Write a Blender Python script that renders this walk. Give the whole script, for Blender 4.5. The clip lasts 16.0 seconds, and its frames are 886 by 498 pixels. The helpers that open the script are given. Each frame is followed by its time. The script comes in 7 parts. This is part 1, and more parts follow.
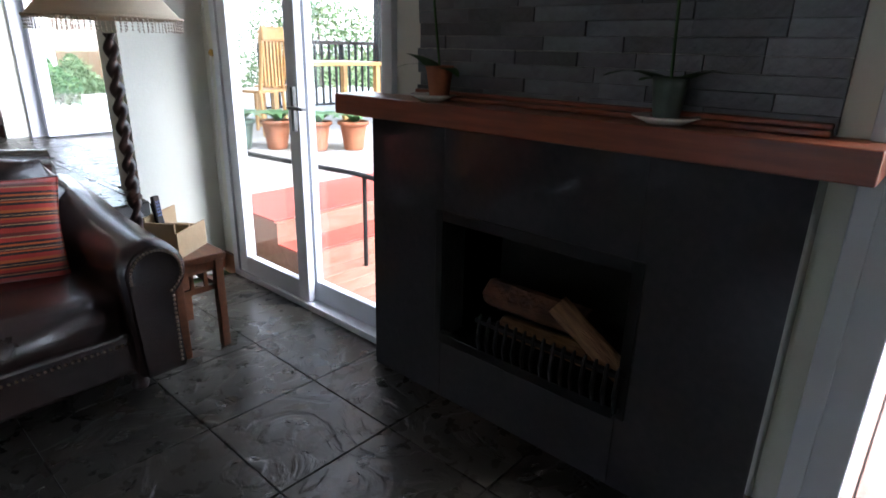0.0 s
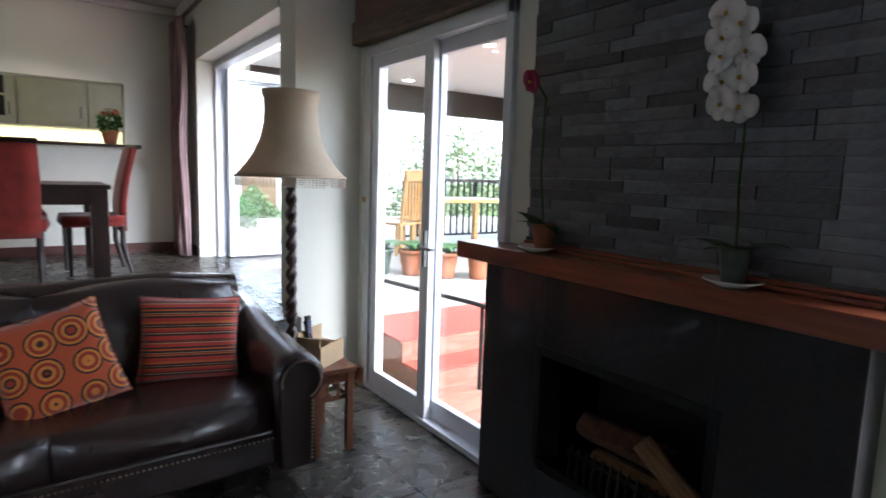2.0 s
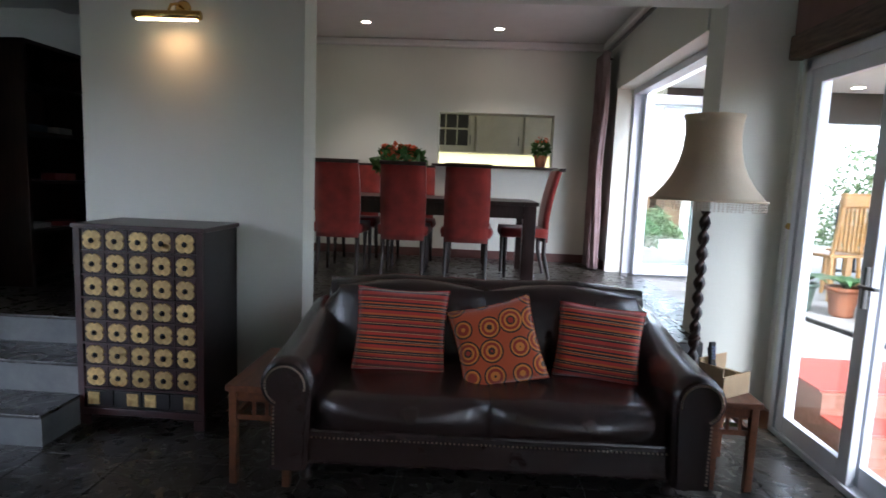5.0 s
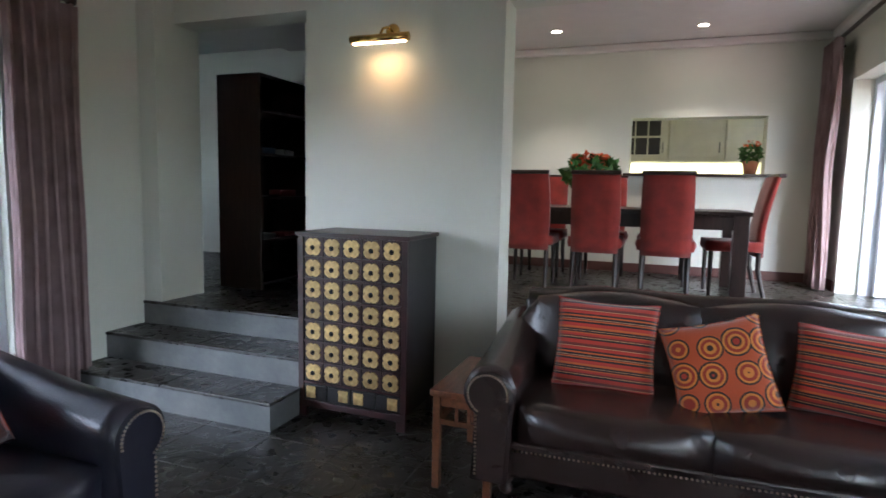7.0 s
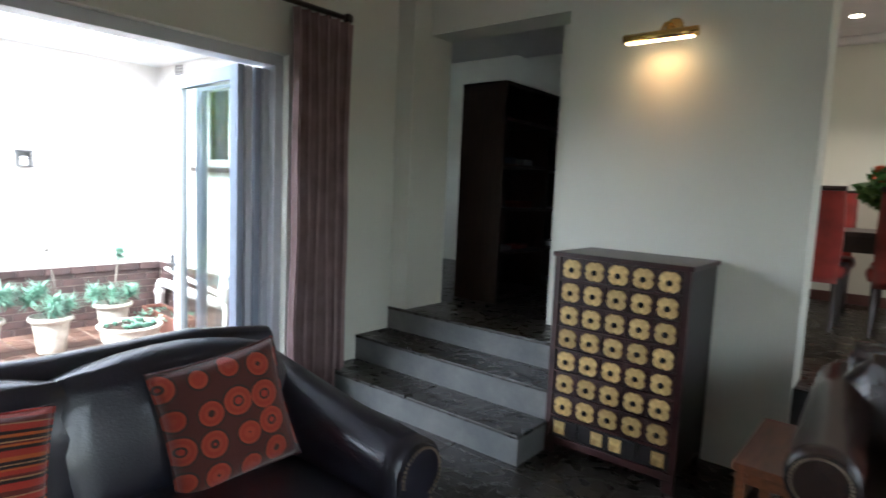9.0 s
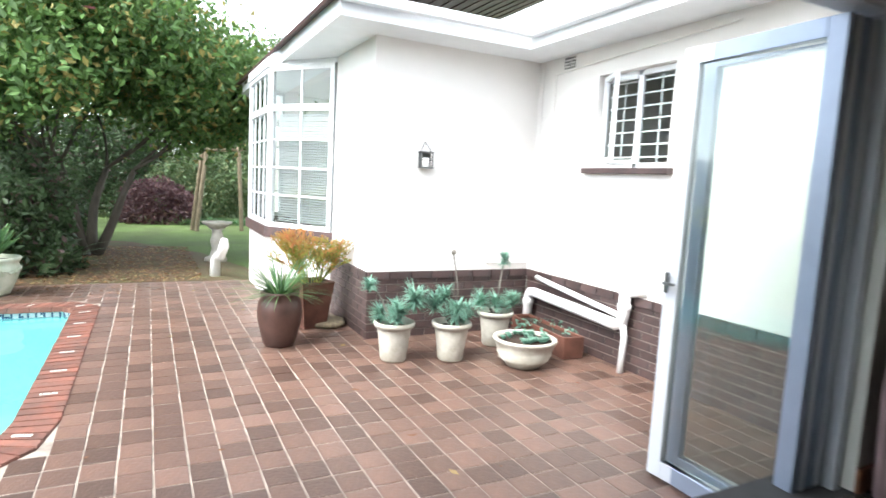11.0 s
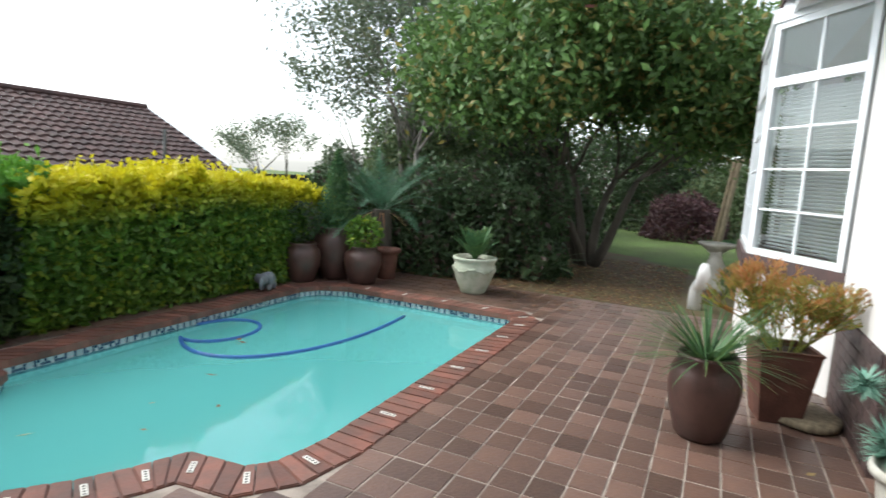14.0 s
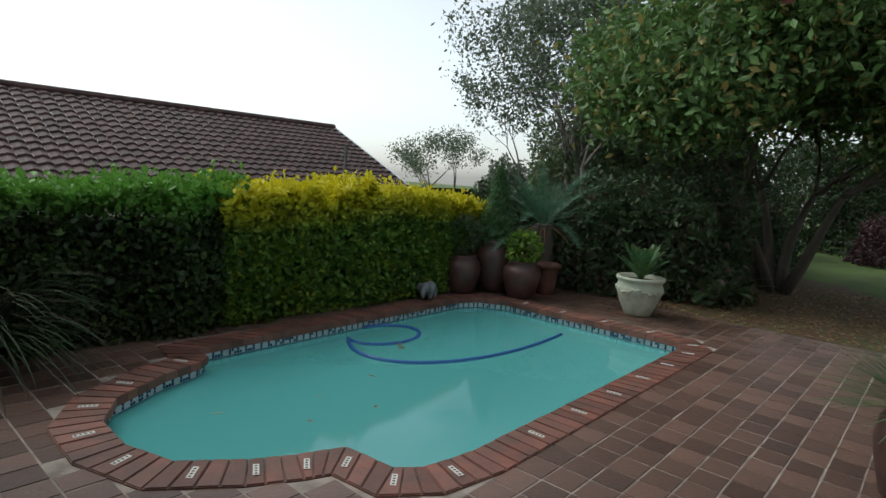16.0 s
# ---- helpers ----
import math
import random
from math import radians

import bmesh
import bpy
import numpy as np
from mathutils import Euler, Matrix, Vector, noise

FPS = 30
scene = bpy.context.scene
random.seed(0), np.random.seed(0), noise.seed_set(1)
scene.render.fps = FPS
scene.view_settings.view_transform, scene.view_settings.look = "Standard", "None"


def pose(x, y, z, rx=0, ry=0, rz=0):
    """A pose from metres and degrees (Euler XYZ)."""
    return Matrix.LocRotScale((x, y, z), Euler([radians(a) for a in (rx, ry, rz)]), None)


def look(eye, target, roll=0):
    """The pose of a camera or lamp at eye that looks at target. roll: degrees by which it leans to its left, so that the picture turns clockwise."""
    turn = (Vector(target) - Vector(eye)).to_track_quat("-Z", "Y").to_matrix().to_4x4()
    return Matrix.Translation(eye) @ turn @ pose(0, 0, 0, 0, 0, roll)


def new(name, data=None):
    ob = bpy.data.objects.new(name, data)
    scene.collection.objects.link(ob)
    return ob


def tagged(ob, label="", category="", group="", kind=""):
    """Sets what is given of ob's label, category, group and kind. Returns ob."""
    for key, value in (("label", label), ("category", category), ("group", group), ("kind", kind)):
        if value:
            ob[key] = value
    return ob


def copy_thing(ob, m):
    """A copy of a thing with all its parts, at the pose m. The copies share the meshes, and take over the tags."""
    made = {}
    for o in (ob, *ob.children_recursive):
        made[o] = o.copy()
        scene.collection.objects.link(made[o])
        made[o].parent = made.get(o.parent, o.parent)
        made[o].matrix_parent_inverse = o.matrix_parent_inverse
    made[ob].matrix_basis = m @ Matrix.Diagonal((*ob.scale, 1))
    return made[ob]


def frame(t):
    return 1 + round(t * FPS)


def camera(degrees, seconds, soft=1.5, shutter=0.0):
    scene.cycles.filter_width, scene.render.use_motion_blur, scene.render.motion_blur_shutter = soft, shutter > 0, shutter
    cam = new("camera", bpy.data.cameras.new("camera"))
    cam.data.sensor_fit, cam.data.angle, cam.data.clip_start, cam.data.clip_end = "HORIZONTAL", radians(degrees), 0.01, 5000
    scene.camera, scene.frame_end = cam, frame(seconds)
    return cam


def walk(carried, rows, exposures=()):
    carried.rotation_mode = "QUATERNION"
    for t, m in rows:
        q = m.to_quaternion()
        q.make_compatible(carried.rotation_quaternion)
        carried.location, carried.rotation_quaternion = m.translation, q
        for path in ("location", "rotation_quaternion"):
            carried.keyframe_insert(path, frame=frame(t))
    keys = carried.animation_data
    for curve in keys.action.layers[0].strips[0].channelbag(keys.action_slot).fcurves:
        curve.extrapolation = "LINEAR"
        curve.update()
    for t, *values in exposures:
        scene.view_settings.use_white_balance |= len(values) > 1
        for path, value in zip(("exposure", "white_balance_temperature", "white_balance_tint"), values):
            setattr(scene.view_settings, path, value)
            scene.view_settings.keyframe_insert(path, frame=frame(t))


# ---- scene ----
# sky strength, sun strength, picture lamp, level of the patio
SKY, SUN, LAMP, PZ = 0.15, 0.9, 0.035, -0.34
cam = camera(75.0, 16.0, shutter=0.4)
PATH = [
    (0, (0.165, -0.179, 1.299), (1.576, 1.079, 0.644), 1.4),
    (0.5, (0.103, -0.223, 1.366), (1.52, 1.077, 0.818), 1.3),
    (1, (0.073, -0.306, 1.415), (1.458, 1.078, 1.005), 1.4),
    (1.5, (0.057, -0.389, 1.423), (1.354, 1.104, 1.123), 1.5),
    (2, (0.011, -0.473, 1.429), (1.148, 1.152, 1.173), 1.8),
    (2.5, (-0.051, -0.555, 1.429), (0.874, 1.202, 1.191), 2.0),
    (3, (-0.09, -0.6, 1.411), (0.582, 1.269, 1.179), 2.2),
    (3.5, (-0.072, -0.615, 1.425), (0.363, 1.322, 1.186), 2.2),
    (4, (-0.075, -0.622, 1.433), (0.17, 1.348, 1.192), 2.3),
    (4.5, (-0.096, -0.621, 1.437), (-0.025, 1.363, 1.196), 2.4),
    (5, (-0.113, -0.622, 1.45), (-0.22, 1.361, 1.209), 2.3),
    (5.2, (-0.122, -0.597, 1.484), (-0.286, 1.379, 1.226), 2.0),
    (7.3, (-0.279, -0.565, 1.394), (-1.057, 1.267, 1.201), 1.7),
    (7.5, (-0.28, -0.574, 1.411), (-1.116, 1.233, 1.219), 2.1),
    (8, (-0.344, -0.567, 1.414), (-1.308, 1.175, 1.22), 2.2),
    (8.5, (-0.525, -0.526, 1.419), (-1.621, 1.136, 1.221), 2.3),
    (9, (-0.757, -0.462, 1.449), (-2.022, 1.074, 1.242), 2.5),
    (9.5, (-1.083, -0.377, 1.379), (-2.57, 0.946, 1.183), 2.7),
    (9.7, (-1.244, -0.397, 1.394), (-2.803, 0.839, 1.193), 2.9),
    (10.3, (-1.620, -0.950, 1.389), (-3.281, 0.128, 1.169), 3.0),
    (10.8, (-2.250, -1.200, 1.346), (-3.982, -0.240, 1.126), 3.0),
    (11.3, (-2.870, -0.950, 1.304), (-4.664, -0.113, 1.084), 3.0),
    (11.8, (-3.328, -0.273, 1.253), (-5.189, 0.429, 1.045), 2.8),
    (12, (-3.51, -0.257, 1.256), (-5.423, 0.286, 1.042), 2.8),
    (12.5, (-3.842, -0.246, 1.209), (-5.825, -0.108, 0.982), 3.2),
    (13, (-4.109, -0.208, 1.188), (-6.08, -0.444, 0.945), 3.4),
    (13.5, (-4.248, -0.148, 1.199), (-6.151, -0.709, 0.943), 3.5),
    (14, (-4.301, -0.076, 1.229), (-6.098, -0.914, 0.966), 3.6),
    (14.5, (-4.346, -0.07, 1.227), (-6.023, -1.127, 0.96), 3.7),
    (15, (-4.362, -0.071, 1.221), (-5.928, -1.286, 0.956), 3.8),
    (15.5, (-4.368, -0.042, 1.229), (-5.87, -1.336, 0.97), 3.7),
    (16, (-4.369, -0.049, 1.229), (-5.858, -1.36, 0.979), 3.7),
]
EXPOSURES = [(0, 3.55, 5700, 14), (2.5, 3.45, 5700, 14), (5, 3.25, 5600, 14), (7.5, 4.15, 5650, 10), (8.5, 3.95, 5800, 9), (9.5, 3.6, 6100, 9), (11.8, 2.2, 6300, 6), (12.5, 2.0, 6300, 6), (13.5, 1.7, 6300, 6), (14.5, 1.25, 6400, 6), (15, 0.9, 6300, 4), (16, 0.4, 6300, 4)]
walk(cam, [(t, look(eye, target, roll)) for t, eye, target, roll in PATH], EXPOSURES)

# ---- world, sun, exposure ----
world = bpy.data.worlds.new("sky")
scene.world = world
world.use_nodes = True
wn = world.node_tree
sky = wn.nodes.new("ShaderNodeTexSky")
sky.sky_type, sky.sun_disc = "NISHITA", False
sky.sun_elevation, sky.sun_rotation = radians(50), radians(160)
sky.air_density, sky.dust_density, sky.ozone_density = 1.0, 1.5, 1.5
hsv = wn.nodes.new("ShaderNodeHueSaturation")
hsv.inputs["Saturation"].default_value = 0.3
wn.links.new(sky.outputs[0], hsv.inputs["Color"])
wn.links.new(hsv.outputs[0], wn.nodes["Background"].inputs[0])
wn.nodes["Background"].inputs[1].default_value = SKY
sun = new("sun", bpy.data.lights.new("sun", "SUN"))
sun.data.energy, sun.data.angle, sun.data.color = SUN, radians(25), (1.0, 0.96, 0.9)
sun.matrix_world = look((0, 0, 10), (0 - math.sin(radians(160)) * 6, 0 - math.cos(radians(160)) * 6, 10 - 7.2))

# ---- mesh helpers ----
def part(name, bm, material, parent=None, label="", smooth=False):
    """Links a bmesh as one mesh object, under its thing where one is given."""
    me = bpy.data.meshes.new(name)
    bm.normal_update()
    bm.to_mesh(me)
    bm.free()
    if smooth:
        me.polygons.foreach_set("use_smooth", [True] * len(me.polygons))
    for m in material if isinstance(material, (list, tuple)) else [material]:
        me.materials.append(m)
    ob = new(name, me)
    if parent is not None:
        ob.parent = parent
    if label:
        ob["label"] = label
    return ob


def thing(name, label, category, at=(0, 0, 0), turn=0.0, group=""):
    ob = new(name)
    ob.empty_display_size = 0.1
    ob.matrix_world = pose(*at, 0, 0, turn)
    return tagged(ob, label, category, group)


def setting(ob, label=""):
    return tagged(ob, label, "", "", "structure")


def box(bm, x0, x1, y0, y1, z0, z1, bevel=0.0, m=None):
    """Adds a box between two corners."""
    co = [(x, y, z) for z in (z0, z1) for y in (y0, y1) for x in (x0, x1)]
    vs = [bm.verts.new((m @ Vector(c)) if m else c) for c in co]
    fs = [bm.faces.new([vs[i] for i in f]) for f in ((0, 2, 3, 1), (4, 5, 7, 6), (0, 1, 5, 4), (1, 3, 7, 5), (3, 2, 6, 7), (2, 0, 4, 6))]
    if bevel:
        es = list({e for f in fs for e in f.edges})
        bmesh.ops.bevel(bm, geom=es, offset=bevel, segments=2, affect="EDGES", profile=0.5, clamp_overlap=True)
    return bm


def boxes(*rows, bevel=0.0):
    bm = bmesh.new()
    for r in rows:
        box(bm, *r, bevel=bevel)
    return bm


def lathe(profile, n=24, at=(0, 0, 0), bm=None, cap=True, wobble=None):
    """Turns a list of (radius, height) about z."""
    bm = bm or bmesh.new()
    rings = []
    for r, z in profile:
        rings.append([bm.verts.new((at[0] + (r * (wobble(a, z) if wobble else 1)) * math.cos(a), at[1] + (r * (wobble(a, z) if wobble else 1)) * math.sin(a), at[2] + z)) for a in (2 * math.pi * k / n for k in range(n))])
    for lo, hi in zip(rings, rings[1:]):
        for k in range(n):
            bm.faces.new((lo[k], lo[(k + 1) % n], hi[(k + 1) % n], hi[k]))
    if cap:
        if profile[0][0] > 1e-4:
            bm.faces.new(rings[0][::-1])
        if profile[-1][0] > 1e-4:
            bm.faces.new(rings[-1])
    return bm


def tube(path, radius, n=8, bm=None, closed=False):
    """A tube along points; the radius may be a list."""
    bm = bm or bmesh.new()
    pts = [Vector(p) for p in path]
    radii = radius if isinstance(radius, (list, tuple)) else [radius] * len(pts)
    rings, up = [], None
    for i, p in enumerate(pts):
        d = (pts[min(i + 1, len(pts) - 1)] - pts[max(i - 1, 0)]).normalized()
        up = up or (Vector((0, 0, 1)) if abs(d.z) < 0.9 else Vector((1, 0, 0)))
        side = d.cross(up)
        if side.length < 1e-3:
            side = d.cross(Vector((1, 0.3, 0)))
        side.normalize()
        up = side.cross(d).normalized()
        rings.append([bm.verts.new(p + radii[i] * (math.cos(a) * side + math.sin(a) * up)) for a in (2 * math.pi * k / n for k in range(n))])
    for lo, hi in zip(rings, rings[1:]):
        for k in range(n):
            bm.faces.new((lo[k], lo[(k + 1) % n], hi[(k + 1) % n], hi[k]))
    bm.faces.new(rings[0][::-1])
    bm.faces.new(rings[-1])
    return bm


def prism(outline, z0, z1, bm=None):
    """Raises a closed outline in plan between two heights."""
    bm = bm or bmesh.new()
    lo, hi = [[bm.verts.new((x, y, z)) for x, y in outline] for z in (z0, z1)]
    for k in range(len(outline)):
        j = (k + 1) % len(outline)
        bm.faces.new((lo[k], lo[j], hi[j], hi[k]))
    bm.faces.new(lo[::-1])
    bm.faces.new(hi)
    return bm


def soft_box(sx, sy, sz, bulge=0.25, cuts=6, crease=0.0, seed=0):
    """A stuffed cushion: a box whose faces swell and whose corners are pinched."""
    bm = bmesh.new()
    bmesh.ops.create_cube(bm, size=2.0)
    bmesh.ops.subdivide_edges(bm, edges=bm.edges[:], cuts=cuts, use_grid_fill=True)
    off = Vector((seed * 3.1, 0, 0))
    for v in bm.verts:
        x, y, z = v.co
        k = [(1 - a * a) for a in (x, y, z)]
        sx_, sy_, sz_ = (1 + bulge * k[1] * k[2], 1 + bulge * k[0] * k[2], 1 + bulge * k[0] * k[1])
        p = Vector((x * sx_, y * sy_, z * sz_))
        r = max(abs(x), abs(y), abs(z))
        q = Vector((x, y, z)).normalized() * r * 1.25
        p = p * (1 - crease) + q * crease
        v.co = Vector((p.x * sx / 2, p.y * sy / 2, p.z * sz / 2))
        v.co += 0.02 * min(sx, sy, sz) * noise.noise_vector(v.co * 14 + off)
    return bm


def moved(ob, *a):
    ob.matrix_world = pose(*a)
    return ob


def raw(name, verts, faces, material, parent=None, label="", smooth=False):
    me = bpy.data.meshes.new(name)
    me.from_pydata(verts, [], faces)
    for m in material if isinstance(material, (list, tuple)) else [material]:
        me.materials.append(m)
    if smooth:
        me.polygons.foreach_set("use_smooth", [True] * len(me.polygons))
    ob = new(name, me)
    if parent is not None:
        ob.parent = parent
    if label:
        ob["label"] = label
    return ob


def leaf_cloud(centers, size, rng, aspect=0.5, droop=0.3, outward=None):
    """Verts and faces of many folded leaves, one at each centre."""
    n = len(centers)
    c = np.asarray(centers, float)
    d = rng.normal(size=(n, 3))
    if outward is not None:
        d = d * 0.75 + outward
    d[:, 2] -= droop
    d /= np.linalg.norm(d, axis=1)[:, None] + 1e-9
    s = np.cross(d, rng.normal(size=(n, 3)))
    s /= np.linalg.norm(s, axis=1)[:, None] + 1e-9
    u = np.cross(s, d)
    L = (size * rng.uniform(0.6, 1.3, n))[:, None]
    v = np.stack([c - d * L * 0.5, c + s * L * aspect * 0.5 + u * L * 0.08, c + d * L * 0.5, c - s * L * aspect * 0.5 + u * L * 0.08], 1).reshape(-1, 3)
    i = np.arange(n) * 4
    f = np.concatenate([np.stack([i, i + 1, i + 2], 1), np.stack([i, i + 2, i + 3], 1)])
    return v, f


def blade(bm, base, direction, length, width, droop, n=5, fold=0.15):
    """A strap leaf that bends over."""
    d = Vector(direction).normalized()
    side = d.cross(Vector((0, 0, 1)))
    side = side.normalized() if side.length > 1e-3 else Vector((1, 0, 0))
    prev, p = None, Vector(base)
    for k in range(n + 1):
        t = k / n
        w = width * (1 - t) ** 0.7 * (0.6 + 0.4 * min(1, 4 * t)) / 2 + 0.0006
        a, b = bm.verts.new(p + side * w), bm.verts.new(p - side * w)
        if prev:
            bm.faces.new((prev[0], a, b, prev[1]))
        prev = (a, b)
        d = (d + Vector((0, 0, -droop / n))).normalized()
        p = p + d * (length / n)
    return bm


# ---- materials ----
def mat(name, color, rough=0.6, metal=0.0, vary=0.12, scale=6.0, bump=0.1, bump_scale=60.0, color2=None, spec=0.5, coat=0.0, stretch=(1, 1, 1), per=0.0, isl=0.0, trans=0.0, sheen=0.0):
    """A plain surface with two scales of variation. per: by object; isl: by loose piece."""
    m = bpy.data.materials.new(name)
    m.use_nodes = True
    nt = m.node_tree
    N, L = nt.nodes.new, nt.links.new
    b = nt.nodes["Principled BSDF"]
    b.inputs["Roughness"].default_value, b.inputs["Metallic"].default_value = rough, metal
    b.inputs["Specular IOR Level"].default_value = spec
    b.inputs["Coat Weight"].default_value = coat
    b.inputs["Coat Roughness"].default_value = 0.12
    b.inputs["Sheen Weight"].default_value = sheen
    tc = N("ShaderNodeTexCoord")
    mp = N("ShaderNodeMapping")
    mp.inputs["Scale"].default_value = stretch
    L(tc.outputs["Object"], mp.inputs["Vector"])
    n1 = N("ShaderNodeTexNoise")
    n1.inputs["Scale"].default_value, n1.inputs["Detail"].default_value = scale, 5
    L(mp.outputs[0], n1.inputs["Vector"])
    n2 = N("ShaderNodeTexNoise")
    n2.inputs["Scale"].default_value, n2.inputs["Detail"].default_value = bump_scale, 3
    L(mp.outputs[0], n2.inputs["Vector"])
    mix = N("ShaderNodeMix")
    mix.data_type = "RGBA"
    c2 = color2 or tuple(c * (1 - vary * 2) for c in color)
    mix.inputs["A"].default_value, mix.inputs["B"].default_value = (*color, 1), (*c2, 1)
    mr = N("ShaderNodeMapRange")
    mr.inputs["From Min"].default_value, mr.inputs["From Max"].default_value = 0.35, 0.7
    L(n1.outputs["Fac"], mr.inputs["Value"])
    L(mr.outputs[0], mix.inputs["Factor"])
    out = mix.outputs["Result"]
    hs = N("ShaderNodeHueSaturation")
    val = N("ShaderNodeMath")
    val.operation = "MULTIPLY_ADD"
    L(n2.outputs["Fac"], val.inputs[0])
    val.inputs[1].default_value, val.inputs[2].default_value = vary, 1 - vary / 2
    v = val.outputs[0]
    for amount, node, sock in ((per, "ShaderNodeObjectInfo", "Random"), (isl, "ShaderNodeNewGeometry", "Random Per Island")):
        if amount:
            r = N(node)
            a = N("ShaderNodeMath")
            a.operation = "MULTIPLY_ADD"
            L(r.outputs[sock], a.inputs[0])
            a.inputs[1].default_value, a.inputs[2].default_value = amount, -amount / 2
            s = N("ShaderNodeMath")
            L(v, s.inputs[0])
            L(a.outputs[0], s.inputs[1])
            v = s.outputs[0]
    L(out, hs.inputs["Color"])
    L(v, hs.inputs["Value"])
    L(hs.outputs[0], b.inputs["Base Color"])
    if bump:
        bp = N("ShaderNodeBump")
        bp.inputs["Strength"].default_value, bp.inputs["Distance"].default_value = bump, 0.01
        L(n2.outputs["Fac"], bp.inputs["Height"])
        L(bp.outputs[0], b.inputs["Normal"])
    if trans:
        b.inputs["Subsurface Weight"].default_value = 0
        t = N("ShaderNodeBsdfTranslucent")
        L(hs.outputs[0], t.inputs["Color"])
        mx = N("ShaderNodeMixShader")
        mx.inputs[0].default_value = trans
        L(b.outputs[0], mx.inputs[1])
        L(t.outputs[0], mx.inputs[2])
        L(mx.outputs[0], nt.nodes["Material Output"].inputs["Surface"])
    return m


def leaf_mat(name, c1, c2, c3, share=0.15, high=None, band=(1.0, 1.4)):
    """Leaves: two greens and a rarer third by piece; high: the tint of the young tops above a height."""
    m = mat(name, c1, 0.5, vary=0.2, scale=3, bump=0.0, color2=c2, isl=0.7, trans=0.3, spec=0.4)
    nt = m.node_tree
    b = nt.nodes["Principled BSDF"]
    src = b.inputs["Base Color"].links[0].from_socket
    tr = [n for n in nt.nodes if n.bl_idname == "ShaderNodeBsdfTranslucent"][0]
    geo = nt.nodes.new("ShaderNodeNewGeometry")
    wn_ = nt.nodes.new("ShaderNodeTexWhiteNoise")
    nt.links.new(geo.outputs["Random Per Island"], wn_.inputs["Vector"])
    th = nt.nodes.new("ShaderNodeMath")
    th.operation = "LESS_THAN"
    th.inputs[1].default_value = share
    nt.links.new(wn_.outputs["Value"], th.inputs[0])
    mx = nt.nodes.new("ShaderNodeMix")
    mx.data_type = "RGBA"
    mx.inputs["B"].default_value = (*c3, 1)
    nt.links.new(th.outputs[0], mx.inputs["Factor"])
    nt.links.new(src, mx.inputs["A"])
    out = mx.outputs["Result"]
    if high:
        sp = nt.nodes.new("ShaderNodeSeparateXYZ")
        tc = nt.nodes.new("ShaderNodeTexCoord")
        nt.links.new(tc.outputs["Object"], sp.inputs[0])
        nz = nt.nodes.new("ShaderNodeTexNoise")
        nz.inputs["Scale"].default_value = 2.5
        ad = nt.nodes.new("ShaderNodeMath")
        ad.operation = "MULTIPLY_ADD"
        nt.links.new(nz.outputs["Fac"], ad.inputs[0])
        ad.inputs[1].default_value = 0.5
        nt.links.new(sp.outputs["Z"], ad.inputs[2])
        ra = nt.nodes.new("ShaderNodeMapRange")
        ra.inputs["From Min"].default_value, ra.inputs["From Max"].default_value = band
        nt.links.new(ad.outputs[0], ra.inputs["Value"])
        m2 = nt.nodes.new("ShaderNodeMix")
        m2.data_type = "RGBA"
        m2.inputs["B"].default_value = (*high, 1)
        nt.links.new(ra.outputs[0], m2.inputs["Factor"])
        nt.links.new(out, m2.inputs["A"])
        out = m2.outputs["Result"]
    nt.links.new(out, b.inputs["Base Color"])
    nt.links.new(out, tr.inputs["Color"])
    return m


def glass_mat(name, tint=(0.96, 0.98, 0.97), gloss=0.04):
    m = bpy.data.materials.new(name)
    m.use_nodes = True
    nt = m.node_tree
    nt.nodes.remove(nt.nodes["Principled BSDF"])
    g, t, lw, pw, f, mx = [nt.nodes.new(k) for k in ("ShaderNodeBsdfGlossy", "ShaderNodeBsdfTransparent", "ShaderNodeLayerWeight", "ShaderNodeMath", "ShaderNodeMath", "ShaderNodeMixShader")]
    g.inputs["Roughness"].default_value = 0.01
    t.inputs["Color"].default_value = (*tint, 1)
    pw.operation, f.operation = "POWER", "MULTIPLY_ADD"
    pw.inputs[1].default_value = 4.5
    f.inputs[1].default_value, f.inputs[2].default_value = 0.9, gloss
    nt.links.new(lw.outputs["Facing"], pw.inputs[0])
    nt.links.new(pw.outputs[0], f.inputs[0])
    nt.links.new(f.outputs[0], mx.inputs[0])
    nt.links.new(t.outputs[0], mx.inputs[1])
    nt.links.new(g.outputs[0], mx.inputs[2])
    nt.links.new(mx.outputs[0], nt.nodes["Material Output"].inputs["Surface"])
    return m


def glow_mat(name, color, strength):
    m = bpy.data.materials.new(name)
    m.use_nodes = True
    b = m.node_tree.nodes["Principled BSDF"]
    b.inputs["Base Color"].default_value = (*color, 1)
    b.inputs["Emission Color"].default_value = (*color, 1)
    b.inputs["Emission Strength"].default_value = strength
    return m


